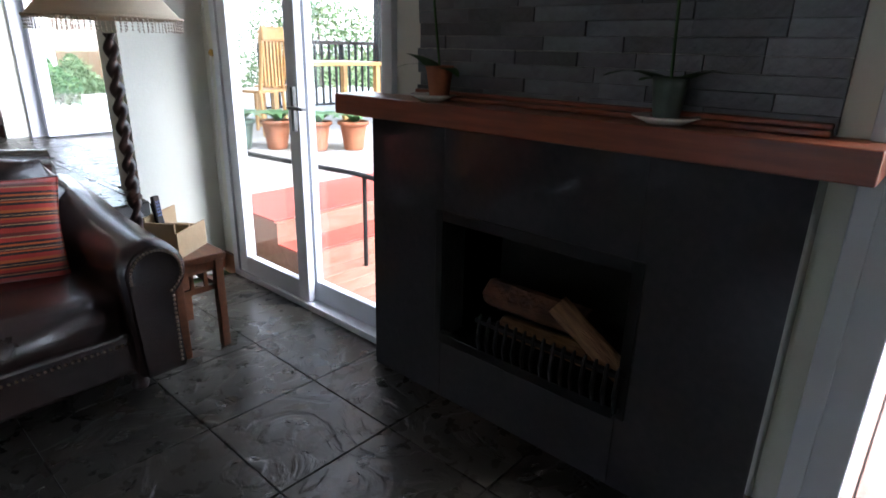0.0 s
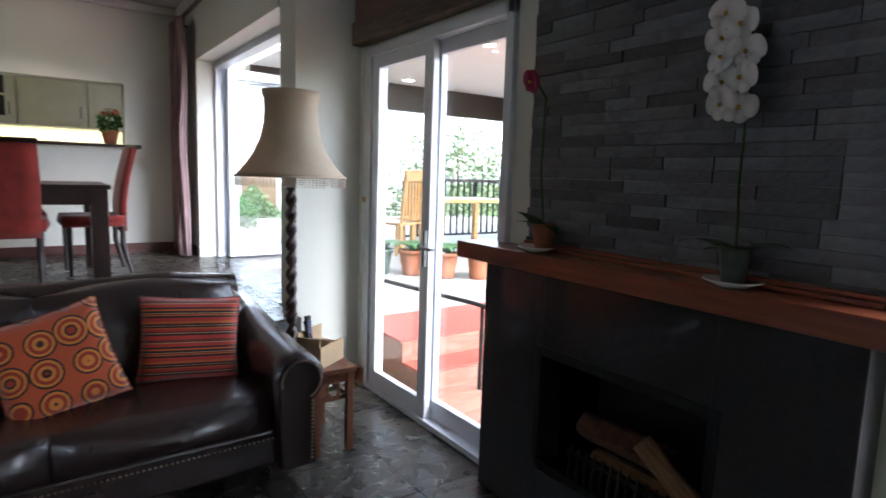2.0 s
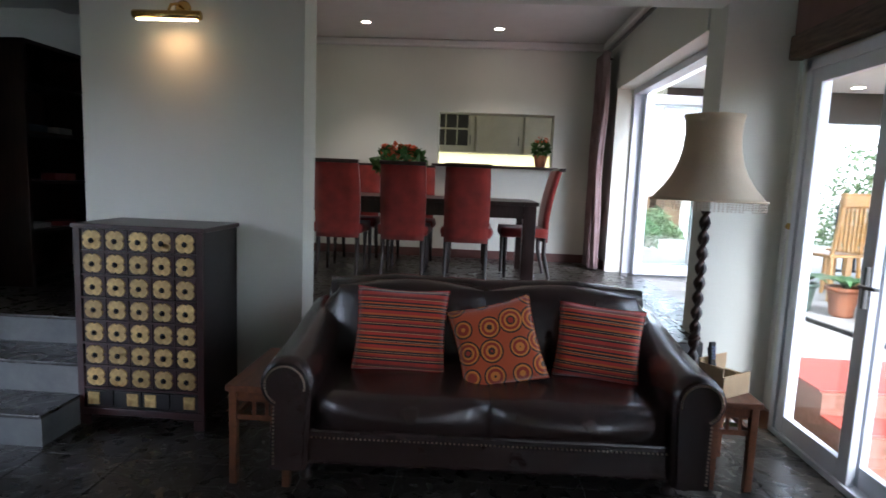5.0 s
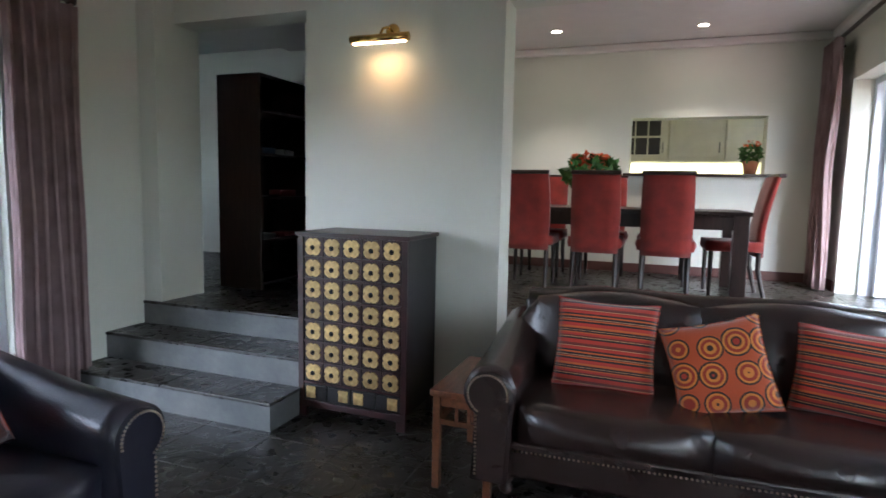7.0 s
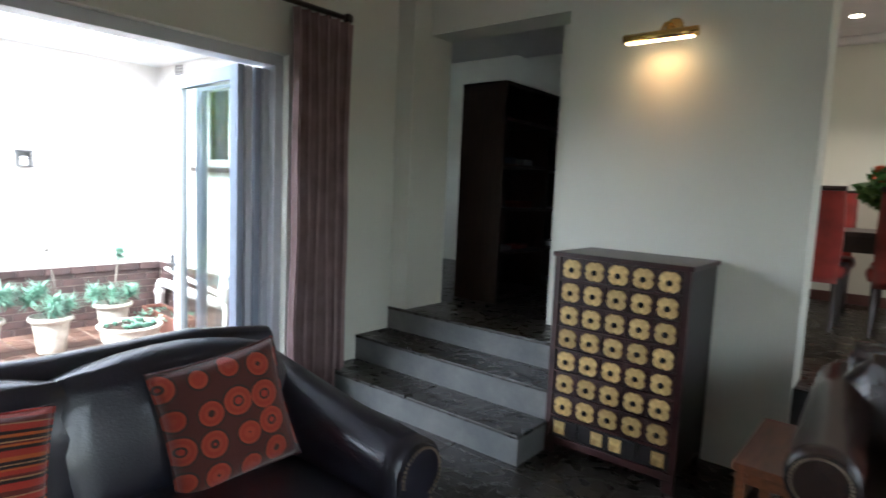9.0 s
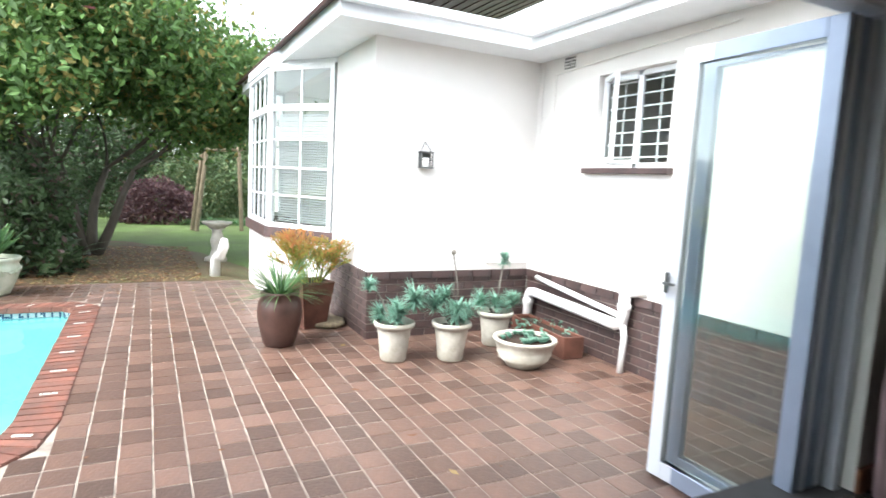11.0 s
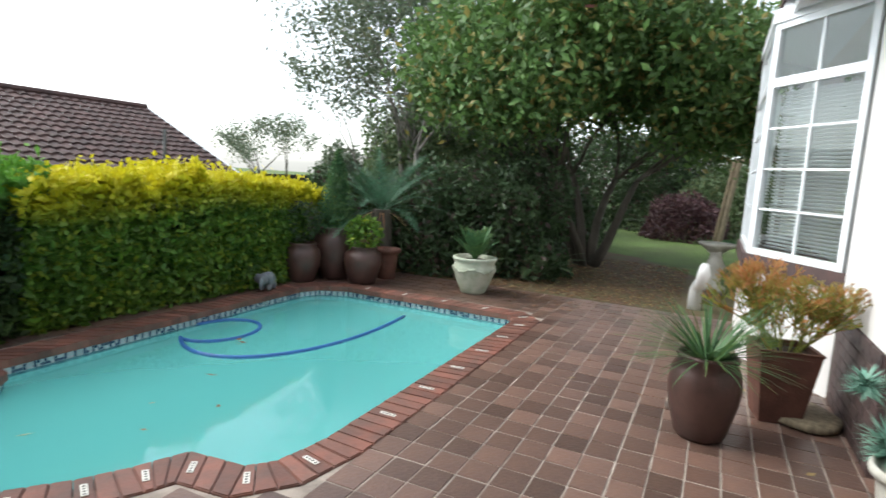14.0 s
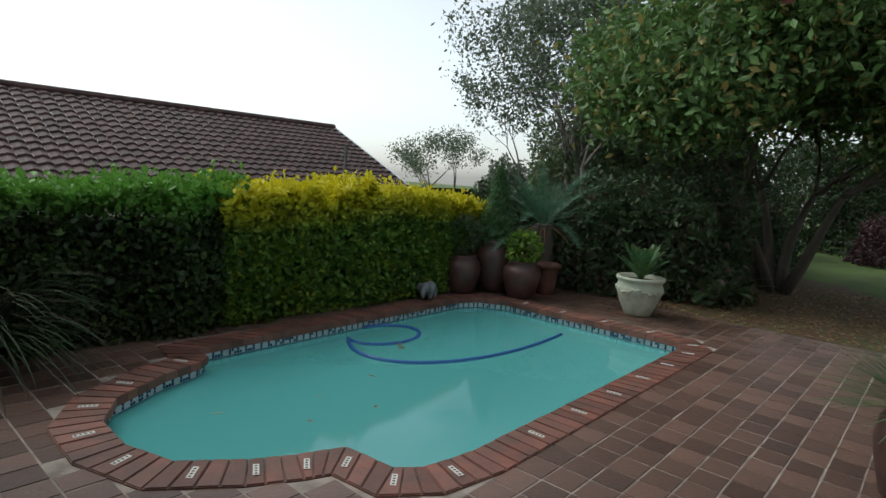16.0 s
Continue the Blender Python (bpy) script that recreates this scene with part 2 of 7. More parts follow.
def slate_floor_mat():
    """Riven slate: dark grey green, glossy where it is sealed, with raised cleft ridges."""
    m = mat("slate_floor", (0.022, 0.02, 0.016), 0.2, vary=0.35, scale=2.2, bump=0.0, color2=(0.038, 0.033, 0.026), per=0.5, spec=0.4)
    nt = m.node_tree
    b = nt.nodes["Principled BSDF"]
    tc = nt.nodes.new("ShaderNodeTexCoord")
    vz = nt.nodes.new("ShaderNodeTexNoise")
    vz.inputs["Scale"].default_value, vz.inputs["Detail"].default_value, vz.inputs["Distortion"].default_value = 3.0, 5, 1.8
    wv = nt.nodes.new("ShaderNodeMapRange")
    wv.inputs["From Min"].default_value, wv.inputs["From Max"].default_value = 0.46, 0.56
    wv.interpolation_type = "SMOOTHSTEP"
    geo = nt.nodes.new("ShaderNodeNewGeometry")
    nt.links.new(geo.outputs["Position"], vz.inputs["Vector"])
    nt.links.new(vz.outputs["Fac"], wv.inputs["Value"])
    fine = nt.nodes.new("ShaderNodeTexNoise")
    fine.inputs["Scale"].default_value, fine.inputs["Detail"].default_value = 14, 6
    nt.links.new(geo.outputs["Position"], fine.inputs["Vector"])
    ad = nt.nodes.new("ShaderNodeMath")
    ad.operation = "MULTIPLY_ADD"
    ad.inputs[1].default_value = 0.7
    nt.links.new(fine.outputs["Fac"], ad.inputs[0])
    nt.links.new(wv.outputs[0], ad.inputs[2])
    bp = nt.nodes.new("ShaderNodeBump")
    bp.inputs["Strength"].default_value, bp.inputs["Distance"].default_value = 0.55, 0.006
    nt.links.new(ad.outputs[0], bp.inputs["Height"])
    nt.links.new(bp.outputs[0], b.inputs["Normal"])
    rr = nt.nodes.new("ShaderNodeMapRange")
    rr.inputs["To Min"].default_value, rr.inputs["To Max"].default_value = 0.16, 0.42
    nt.links.new(fine.outputs["Fac"], rr.inputs["Value"])
    nt.links.new(rr.outputs[0], b.inputs["Roughness"])
    return m


def stripes_mat():
    """Woven stripes in orange, red, cream and black, along the cushion's height."""
    m = mat("striped_weave", (0.5, 0.1, 0.02), 0.9, vary=0.1, bump=0.3, bump_scale=250, sheen=0.3)
    nt = m.node_tree
    b = nt.nodes["Principled BSDF"]
    tc, sp, md, cr = [nt.nodes.new(k) for k in ("ShaderNodeTexCoord", "ShaderNodeSeparateXYZ", "ShaderNodeMath", "ShaderNodeValToRGB")]
    nt.links.new(tc.outputs["Object"], sp.inputs[0])
    md.operation = "MULTIPLY_ADD"
    md.inputs[1].default_value, md.inputs[2].default_value = 5.6, 5.0
    fr = nt.nodes.new("ShaderNodeMath")
    fr.operation = "FRACT"
    nt.links.new(sp.outputs["Z"], md.inputs[0])
    nt.links.new(md.outputs[0], fr.inputs[0])
    nt.links.new(fr.outputs[0], cr.inputs[0])
    red, org, blk, crm, dk = (0.42, 0.035, 0.02, 1), (0.5, 0.11, 0.022, 1), (0.022, 0.012, 0.014, 1), (0.5, 0.3, 0.15, 1), (0.14, 0.022, 0.016, 1)
    rows = [(0, red), (0.1, blk), (0.15, crm), (0.165, dk), (0.21, red), (0.27, org), (0.3, blk), (0.34, crm), (0.355, blk), (0.4, org), (0.46, red), (0.55, blk), (0.6, org), (0.63, dk), (0.66, crm), (0.675, blk), (0.73, org), (0.77, blk), (0.82, red), (0.91, crm), (0.925, dk)]
    e = cr.color_ramp
    e.interpolation = "CONSTANT"
    e.elements[0].position, e.elements[0].color = rows[0]
    e.elements[1].position, e.elements[1].color = rows[1]
    for p, c in rows[2:]:
        e.elements.new(p).color = c
    nt.links.new(cr.outputs[0], b.inputs["Base Color"])
    return m


def rings_mat(name="ringed_weave", back=(0.45, 0.075, 0.018), ring=(0.6, 0.2, 0.03), scale=7.8):
    """Rings of orange, red and dark brown, one inside another, each about its own centre."""
    m = mat(name, back, 0.9, vary=0.1, bump=0.3, bump_scale=250, sheen=0.3)
    nt = m.node_tree
    b = nt.nodes["Principled BSDF"]
    tc, mp, vo, cr = [nt.nodes.new(k) for k in ("ShaderNodeTexCoord", "ShaderNodeMapping", "ShaderNodeTexVoronoi", "ShaderNodeValToRGB")]
    mp.inputs["Scale"].default_value = (1, 0, 1)
    mp.inputs["Location"].default_value = (0.31, 0, 0.17)
    nt.links.new(tc.outputs["Object"], mp.inputs["Vector"])
    nt.links.new(mp.outputs[0], vo.inputs["Vector"])
    vo.inputs["Scale"].default_value, vo.inputs["Randomness"].default_value = scale, 0.25
    # each ring system has its own size
    sz = nt.nodes.new("ShaderNodeMapRange")
    sz.inputs["To Min"].default_value, sz.inputs["To Max"].default_value = 0.85, 1.15
    mu = nt.nodes.new("ShaderNodeMath")
    mu.operation = "MULTIPLY"
    nt.links.new(vo.outputs["Color"], sz.inputs["Value"])
    nt.links.new(vo.outputs["Distance"], mu.inputs[0])
    nt.links.new(sz.outputs[0], mu.inputs[1])
    nt.links.new(mu.outputs[0], cr.inputs[0])
    e = cr.color_ramp
    e.interpolation = "CONSTANT"
    rows = [(0, (0.35, 0.03, 0.015, 1)), (0.11, (0.05, 0.02, 0.015, 1)), (0.17, (*ring, 1)), (0.25, (0.3, 0.03, 0.012, 1)), (0.34, (*ring, 1)), (0.41, (0.04, 0.018, 0.014, 1)), (0.47, (*back, 1))]
    e.elements[0].position, e.elements[0].color = rows[0]
    e.elements[1].position, e.elements[1].color = rows[1]
    for p, c in rows[2:]:
        e.elements.new(p).color = c
    nt.links.new(cr.outputs[0], b.inputs["Base Color"])
    return m


M_WALL = mat("painted_plaster", (0.66, 0.67, 0.6), 0.7, vary=0.03, scale=1.5, bump=0.05, bump_scale=90)
M_CEIL = mat("ceiling_paint", (0.72, 0.7, 0.68), 0.8, vary=0.02, bump=0.03)
M_OUTWALL = mat("outside_plaster", (0.8, 0.77, 0.74), 0.85, vary=0.04, scale=1.2, bump=0.12, bump_scale=160)
M_SLATE = slate_floor_mat()
M_GROUT = mat("dark_grout", (0.05, 0.05, 0.05), 0.9)
M_STEP = mat("step_slate_grey", (0.085, 0.092, 0.092), 0.35, vary=0.3, scale=5, bump=0.2, bump_scale=30, color2=(0.14, 0.14, 0.135))
M_ALU = mat("white_powder_coat", (0.62, 0.65, 0.7), 0.35, vary=0.03, bump=0.0)
M_GREYALU = mat("grey_aluminium", (0.3, 0.35, 0.45), 0.35, 0.3, vary=0.05, bump=0.0)
M_GLASS = glass_mat("clear_glass")
M_GRANITE = mat("polished_black_granite", (0.034, 0.033, 0.036), 0.07, vary=0.2, scale=40, bump=0.0, color2=(0.04, 0.039, 0.042), spec=0.7)
M_STONE = mat("slate_cladding", (0.038, 0.043, 0.052), 0.4, vary=0.35, scale=7, bump=0.35, bump_scale=45, color2=(0.12, 0.13, 0.15), per=1.3, spec=0.7)
M_MANTEL = mat("mahogany", (0.26, 0.07, 0.03), 0.3, vary=0.2, scale=4, bump=0.05, bump_scale=30, stretch=(12, 1, 12), coat=0.3)
M_LEATHER = mat("dark_brown_leather", (0.02, 0.011, 0.0095), 0.27, vary=0.3, scale=5, bump=0.22, bump_scale=170, color2=(0.032, 0.019, 0.016), coat=0.4)
# the blue in this dark leather is the sky's sheen put into its colour
M_LEATHER2 = mat("blue_black_leather", (0.012, 0.012, 0.02), 0.3, vary=0.3, scale=5, bump=0.2, bump_scale=150, color2=(0.02, 0.019, 0.028), coat=0.35)
M_STUD = mat("brass_stud", (0.4, 0.33, 0.25), 0.3, 1.0, bump=0)
M_DARKWOOD = mat("dark_stained_wood", (0.03, 0.014, 0.01), 0.35, vary=0.3, scale=5, bump=0.1, bump_scale=40, stretch=(8, 8, 1))
M_TABLEWOOD = mat("red_brown_wood", (0.15, 0.055, 0.025), 0.35, vary=0.25, scale=5, bump=0.1, bump_scale=40, stretch=(10, 1, 10))
M_REDSUEDE = mat("red_suede", (0.25, 0.018, 0.01), 0.95, vary=0.2, scale=8, bump=0.1, bump_scale=200, sheen=0.4)
M_SHADE = mat("cream_silk", (0.62, 0.52, 0.38), 0.75, vary=0.05, bump=0.15, bump_scale=120, trans=0.35)
M_CURTAIN = mat("mauve_curtain", (0.36, 0.25, 0.25), 0.9, vary=0.15, scale=6, bump=0.1, bump_scale=200, trans=0.25)
M_BLIND = mat("brown_blind", (0.16, 0.085, 0.06), 0.9, vary=0.1, bump=0.1)
M_BLINDWOOD = mat("woven_blind", (0.13, 0.085, 0.05), 0.8, vary=0.3, bump=0.4, bump_scale=80, stretch=(1, 1, 8))
M_CHEST = mat("chest_lacquer", (0.04, 0.012, 0.011), 0.35, vary=0.3, scale=7, bump=0.1)
M_CHESTSIDE = mat("chest_black_side", (0.012, 0.01, 0.01), 0.4, vary=0.3, bump=0.1)
M_BRASSPLATE = mat("gold_painted_plate", (0.62, 0.44, 0.17), 0.5, 0.15, vary=0.3, scale=30, bump=0.3, bump_scale=120, color2=(0.28, 0.17, 0.06), per=0.5)
M_BRASS = mat("polished_brass", (0.75, 0.5, 0.16), 0.22, 1.0, vary=0.05, bump=0)
M_BLACK = mat("black_iron", (0.012, 0.012, 0.012), 0.5, 0.5, vary=0.2)
M_SOOT = mat("firebox_soot", (0.012, 0.011, 0.01), 0.9, vary=0.4, bump=0.3)
M_LOG = mat("split_log", (0.3, 0.17, 0.08), 0.85, vary=0.35, scale=12, bump=0.6, bump_scale=60, stretch=(1, 6, 6), color2=(0.14, 0.07, 0.035))
M_BARK = mat("log_bark", (0.13, 0.055, 0.03), 0.9, vary=0.4, scale=14, bump=0.8, bump_scale=50)
M_SKIRT = mat("wood_skirting", (0.24, 0.09, 0.035), 0.4, vary=0.2, scale=5, stretch=(1, 1, 10))
M_SKIRT2 = mat("dark_skirting", (0.12, 0.05, 0.04), 0.5, vary=0.2)
M_TERRA = mat("terracotta", (0.36, 0.13, 0.06), 0.8, vary=0.15, scale=9, bump=0.2)
M_BROWNPOT = mat("glazed_brown_pot", (0.09, 0.045, 0.035), 0.4, vary=0.2, scale=7, bump=0.15, bump_scale=40)
M_RUSTPOT = mat("rust_clay", (0.15, 0.06, 0.04), 0.7, vary=0.25, scale=7, bump=0.25)
M_WHITEPOT = mat("weathered_cement", (0.52, 0.5, 0.44), 0.9, vary=0.25, scale=7, bump=0.4, bump_scale=50, color2=(0.36, 0.33, 0.27))
M_CREAMPOT = mat("cream_cement", (0.5, 0.52, 0.42), 0.85, vary=0.2, scale=9, bump=0.3, color2=(0.34, 0.38, 0.27))
M_SOIL_AND_SHADE = mat("dark_soil", (0.05, 0.03, 0.02), 1.0, vary=0.4, bump=0.8)
M_WHITE = mat("white_ceramic", (0.78, 0.78, 0.76), 0.2, vary=0.02, bump=0)
M_PLASTIC = mat("white_pvc", (0.8, 0.8, 0.8), 0.35, vary=0.04, scale=5, bump=0.02)
M_WINWHITE = mat("white_gloss_paint", (0.8, 0.82, 0.84), 0.3, vary=0.03, bump=0)
M_DECK = mat("deck_boards", (0.2, 0.085, 0.05), 0.45, vary=0.25, scale=4, bump=0.15, bump_scale=30, stretch=(1, 8, 8), per=0.3, color2=(0.28, 0.14, 0.1))
M_REDFLOOR = mat("red_step_paint", (0.33, 0.055, 0.035), 0.5, vary=0.15)
M_TERRACE = mat("grey_terrace", (0.3, 0.29, 0.27), 0.6, vary=0.12, scale=3)
M_PINE = mat("yellow_pine", (0.55, 0.3, 0.1), 0.4, vary=0.15, scale=5, stretch=(1, 1, 8))
M_PAVER = mat("brown_paver", (0.14, 0.08, 0.058), 0.36, vary=0.35, scale=3.5, bump=0.35, bump_scale=45, color2=(0.08, 0.052, 0.047), per=0.8)
M_JOINT = mat("sand_mortar", (0.38, 0.32, 0.27), 0.95, vary=0.25, scale=8, bump=0.4)
M_COPING = mat("red_coping_brick", (0.2, 0.078, 0.054), 0.55, vary=0.3, scale=6, bump=0.35, bump_scale=50, color2=(0.12, 0.065, 0.05), per=0.6)
M_BRICK = mat("dark_face_brick", (0.085, 0.05, 0.045), 0.55, vary=0.25, scale=7, bump=0.35, bump_scale=50, per=0.5, color2=(0.05, 0.035, 0.035))
M_MORTAR = mat("grey_mortar", (0.27, 0.23, 0.2), 0.95, vary=0.2, bump=0.4)
M_POOLWALL = mat("pool_plaster", (0.46, 0.74, 0.73), 0.6, vary=0.06, scale=1.5, bump=0.05)
M_TILEBLUE = mat("blue_mosaic", (0.02, 0.05, 0.14), 0.2, vary=0.1, per=0.2)
M_TILEWHITE = mat("white_mosaic", (0.7, 0.75, 0.78), 0.2, vary=0.1)
M_HOSE = mat("blue_hose", (0.03, 0.12, 0.36), 0.4, vary=0.1, bump=0)
M_LAWN = mat("lawn", (0.1, 0.16, 0.035), 0.95, vary=0.4, scale=1.2, bump=1.0, bump_scale=90, color2=(0.075, 0.1, 0.03))
M_LITTER = mat("leaf_litter_soil", (0.11, 0.068, 0.042), 0.95, vary=0.5, scale=3, bump=1.0, bump_scale=60, color2=(0.1, 0.1, 0.04))
M_TRUNK = mat("bark", (0.1, 0.085, 0.065), 0.9, vary=0.35, scale=6, bump=0.8, bump_scale=30, stretch=(1, 1, 0.3), color2=(0.055, 0.045, 0.035))
M_PALETRUNK = mat("pale_bark", (0.24, 0.22, 0.19), 0.9, vary=0.35, scale=6, bump=0.5)
M_ROOFTILE = mat("brown_roof_tile", (0.075, 0.036, 0.031), 0.7, vary=0.3, scale=3, bump=0.3, bump_scale=30, per=0.4, isl=0.4)
M_WOODPOST = mat("weathered_post", (0.25, 0.2, 0.13), 0.9, vary=0.25, stretch=(6, 6, 1))
M_ORCHID = mat("orchid_white", (0.85, 0.84, 0.83), 0.6, vary=0.05, bump=0.05, trans=0.2)
M_MAGENTA = mat("orchid_magenta", (0.32, 0.01, 0.09), 0.6, vary=0.1, trans=0.2)
M_YELLOW = mat("petal_yellow", (0.7, 0.42, 0.05), 0.6)
M_ORANGEFLOWER = mat("petal_orange", (0.75, 0.12, 0.03), 0.6, vary=0.2, isl=0.4)
L_HOUSE = leaf_mat("house_plant_leaf", (0.05, 0.13, 0.03), (0.03, 0.08, 0.02), (0.1, 0.2, 0.05))
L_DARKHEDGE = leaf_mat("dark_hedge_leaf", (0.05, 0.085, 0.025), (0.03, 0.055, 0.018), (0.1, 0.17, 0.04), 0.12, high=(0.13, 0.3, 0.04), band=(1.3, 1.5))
L_YELHEDGE = leaf_mat("golden_hedge_leaf", (0.13, 0.23, 0.028), (0.07, 0.15, 0.02), (0.24, 0.3, 0.03), 0.15, high=(0.62, 0.56, 0.02), band=(1.22, 1.5))
L_TREE = leaf_mat("magnolia_leaf", (0.12, 0.21, 0.055), (0.07, 0.14, 0.04), (0.28, 0.24, 0.07), 0.12)
L_GREYTREE = leaf_mat("grey_green_leaf", (0.13, 0.17, 0.11), (0.1, 0.13, 0.08), (0.16, 0.17, 0.1), 0.15)
L_SHRUB = leaf_mat("shrub_leaf", (0.06, 0.1, 0.04), (0.04, 0.07, 0.028), (0.09, 0.06, 0.05), 0.1)
L_CYCAD = leaf_mat("cycad_leaf", (0.05, 0.13, 0.07), (0.04, 0.1, 0.055), (0.08, 0.17, 0.1), 0.2)
L_GRASSY = leaf_mat("grassy_leaf", (0.08, 0.17, 0.06), (0.05, 0.12, 0.05), (0.14, 0.22, 0.07), 0.2)
L_SUCC = leaf_mat("blue_green_succulent", (0.2, 0.38, 0.29), (0.14, 0.28, 0.22), (0.28, 0.46, 0.36), 0.2)
L_FIRE = leaf_mat("firestick", (0.3, 0.32, 0.06), (0.24, 0.25, 0.05), (0.5, 0.24, 0.07), 0.3, high=(0.6, 0.2, 0.09), band=(1.1, 1.5))
L_DRY = leaf_mat("dry_leaf", (0.25, 0.13, 0.06), (0.16, 0.07, 0.04), (0.35, 0.27, 0.12), 0.25)
L_FAR = leaf_mat("far_foliage", (0.1, 0.15, 0.06), (0.07, 0.11, 0.045), (0.15, 0.17, 0.07), 0.15)
L_PURPLE = leaf_mat("purple_foliage", (0.09, 0.04, 0.045), (0.06, 0.03, 0.035), (0.13, 0.07, 0.06), 0.2)
M_BEAD = mat("glass_bead", (0.6, 0.55, 0.45), 0.15, vary=0.1, bump=0)

# ---- the room: lounge floor at 0, dining room and hall three steps up at 0.51 ----
XW, XR, YN, YS, ZC, UP = -3.90, 1.77, 2.90, -3.2, 3.25, 0.51
NY = 3.04                           # south face of the nib beside the dining room
GY0, GY1, FY0, FY1 = 0.04, 1.51, 0.42, 1.14   # fireplace: sides of the granite, sides of the firebox


def wall(name, rows, label, material=None):
    return setting(part(name, boxes(*rows), material or M_WALL), label)


# east wall: two door openings with the fireplace between them
wall("wall_east", [(XR, XR + 0.25, YS, -1.62, 0, ZC), (XR, XR + 0.25, -0.02, FY0, 0, ZC), (XR, XR + 0.25, FY1, 1.51, 0, ZC), (XR, XR + 0.25, FY0, FY1, 0.85, ZC), (XR, XR + 0.25, FY0, FY1, 0, 0.25), (XR, XR + 0.11, 2.89, NY, 0, ZC), (XR, XR + 0.25, 1.51, 2.89, 2.2, ZC), (XR, XR + 0.25, -1.62, -0.02, 2.2, ZC)], "cream plastered wall with two glazed door openings")
wall("wall_nib", [(1.33, XR + 0.11, NY, 3.3, 0, ZC)], "cream plastered nib beside the dining room opening")
wall("wall_beam", [(-1.18, 1.33, YN, YN + 0.25, 2.55, ZC)], "cream beam over the dining room opening")
wall("wall_pier", [(-2.57, -1.18, YN, YN + 0.25, 0, ZC)], "cream plastered wall panel between the hall and the dining room")
wall("wall_hall_head", [(XW, -2.57, YN, YN + 0.25, 2.59, ZC)], "cream wall over the hall opening")
wall("wall_west", [(XW - 0.27, XW, 1.76, YN, 0, ZC), (XW - 0.27, XW, -2.1, 1.76, 2.24, ZC), (XW - 0.27, XW, YS, -2.1, 0, ZC)], "cream plastered wall with a wide folding door opening")
wall("wall_south", [(XW - 0.27, XR + 0.25, YS - 0.2, YS, 0, ZC)], "plain cream wall behind the seating")
setting(part("ceiling", boxes((XW, XR, YS, YN, ZC, ZC + 0.1)), M_CEIL), "plain white lounge ceiling")
# dining room
wall("wall_dining_north", [(-4.6, -0.6, 6.35, 6.6, UP, 3.05), (0.76, 1.6, 6.35, 6.6, UP, 3.05), (-0.6, 0.76, 6.35, 6.6, UP, 1.6), (-0.6, 0.76, 6.35, 6.6, 2.24, 3.05)], "cream dining room wall with a serving hatch")
wall("wall_dining_east", [(1.345, 1.65, 3.3, 3.36, 0, 3.05), (1.33, 1.65, 5.75, 6.35, UP, 3.05), (1.33, 1.65, 3.36, 5.75, 2.47, 3.05)], "cream dining room wall with an open folding door")
wall("wall_dining_west", [(-2.75, -2.57, 3.15, 6.35, UP, 3.05)], "cream partition beside the dining table")
setting(part("ceiling_dining", boxes((-4.6, 1.6, YN + 0.25, 6.35, 3.05, 3.15)), M_CEIL), "white dining room ceiling")
bm = boxes((-2.57, 1.33, 6.27, 6.35, 2.97, 3.05), (1.25, 1.33, 3.15, 6.27, 2.97, 3.05), bevel=0.02)
setting(part("cornice", bm, M_CEIL), "white plaster cornice")
bm = boxes((-2.57, 1.33, 6.335, 6.35, UP, UP + 0.1), (1.315, 1.33, 5.8, 6.335, UP, UP + 0.1))
setting(part("baseboard_dining", bm, M_SKIRT2), "dark red-brown skirting")
bm = boxes((XR - 0.02, XR, 2.9, NY, 0, 0.1), (1.33, XR - 0.02, NY - 0.02, NY, 0, 0.1), (XR - 0.015, XR, -0.02, GY0, 0, 0.1), (-3.88, -3.9, 1.76, 2.05, 0, 0.12))
setting(part("baseboard", bm, M_SKIRT), "varnished wooden skirting")
# hall to the west of the dining room
# the west end wall is added to keep daylight out behind the window
wall("wall_hall_north", [(-8.4, -2.57, 5.6, 5.8, PZ, 3.1), (-8.4, -8.2, 3.5, 5.6, PZ, 3.1)], "cream hall wall with an added west end blocking daylight")
wall("wall_hall_south", [(-6.9, -4.15, 2.28, 2.5, -0.4, 3.1)], "plastered outer wall of the hall", M_OUTWALL)
# stretched past the hall to block the sky and darken the inside
setting(part("ceiling_hall", boxes((-8.4, -2.57, 3.05, 5.8, 3.1, 3.2)), M_CEIL), "white hall ceiling, stretched west to keep daylight out")
bm = boxes((-6.9, -2.57, 3.16, 5.6, UP - 0.2, UP - 0.012), (-2.57, 1.32, 3.0, 6.35, UP - 0.2, UP - 0.012), (1.32, 1.66, 3.37, 5.74, UP - 0.2, UP - 0.012), (-1.18, 1.32, 2.92, 3.0, 0, UP - 0.012))
setting(part("floor_upper", bm, M_GROUT), "raised floor bed under the slate tiles")
setting(part("floor", boxes((XW - 0.27, XR + 0.1, YS, YN, -0.2, -0.012)), M_GROUT), "lounge floor bed under the slate tiles")

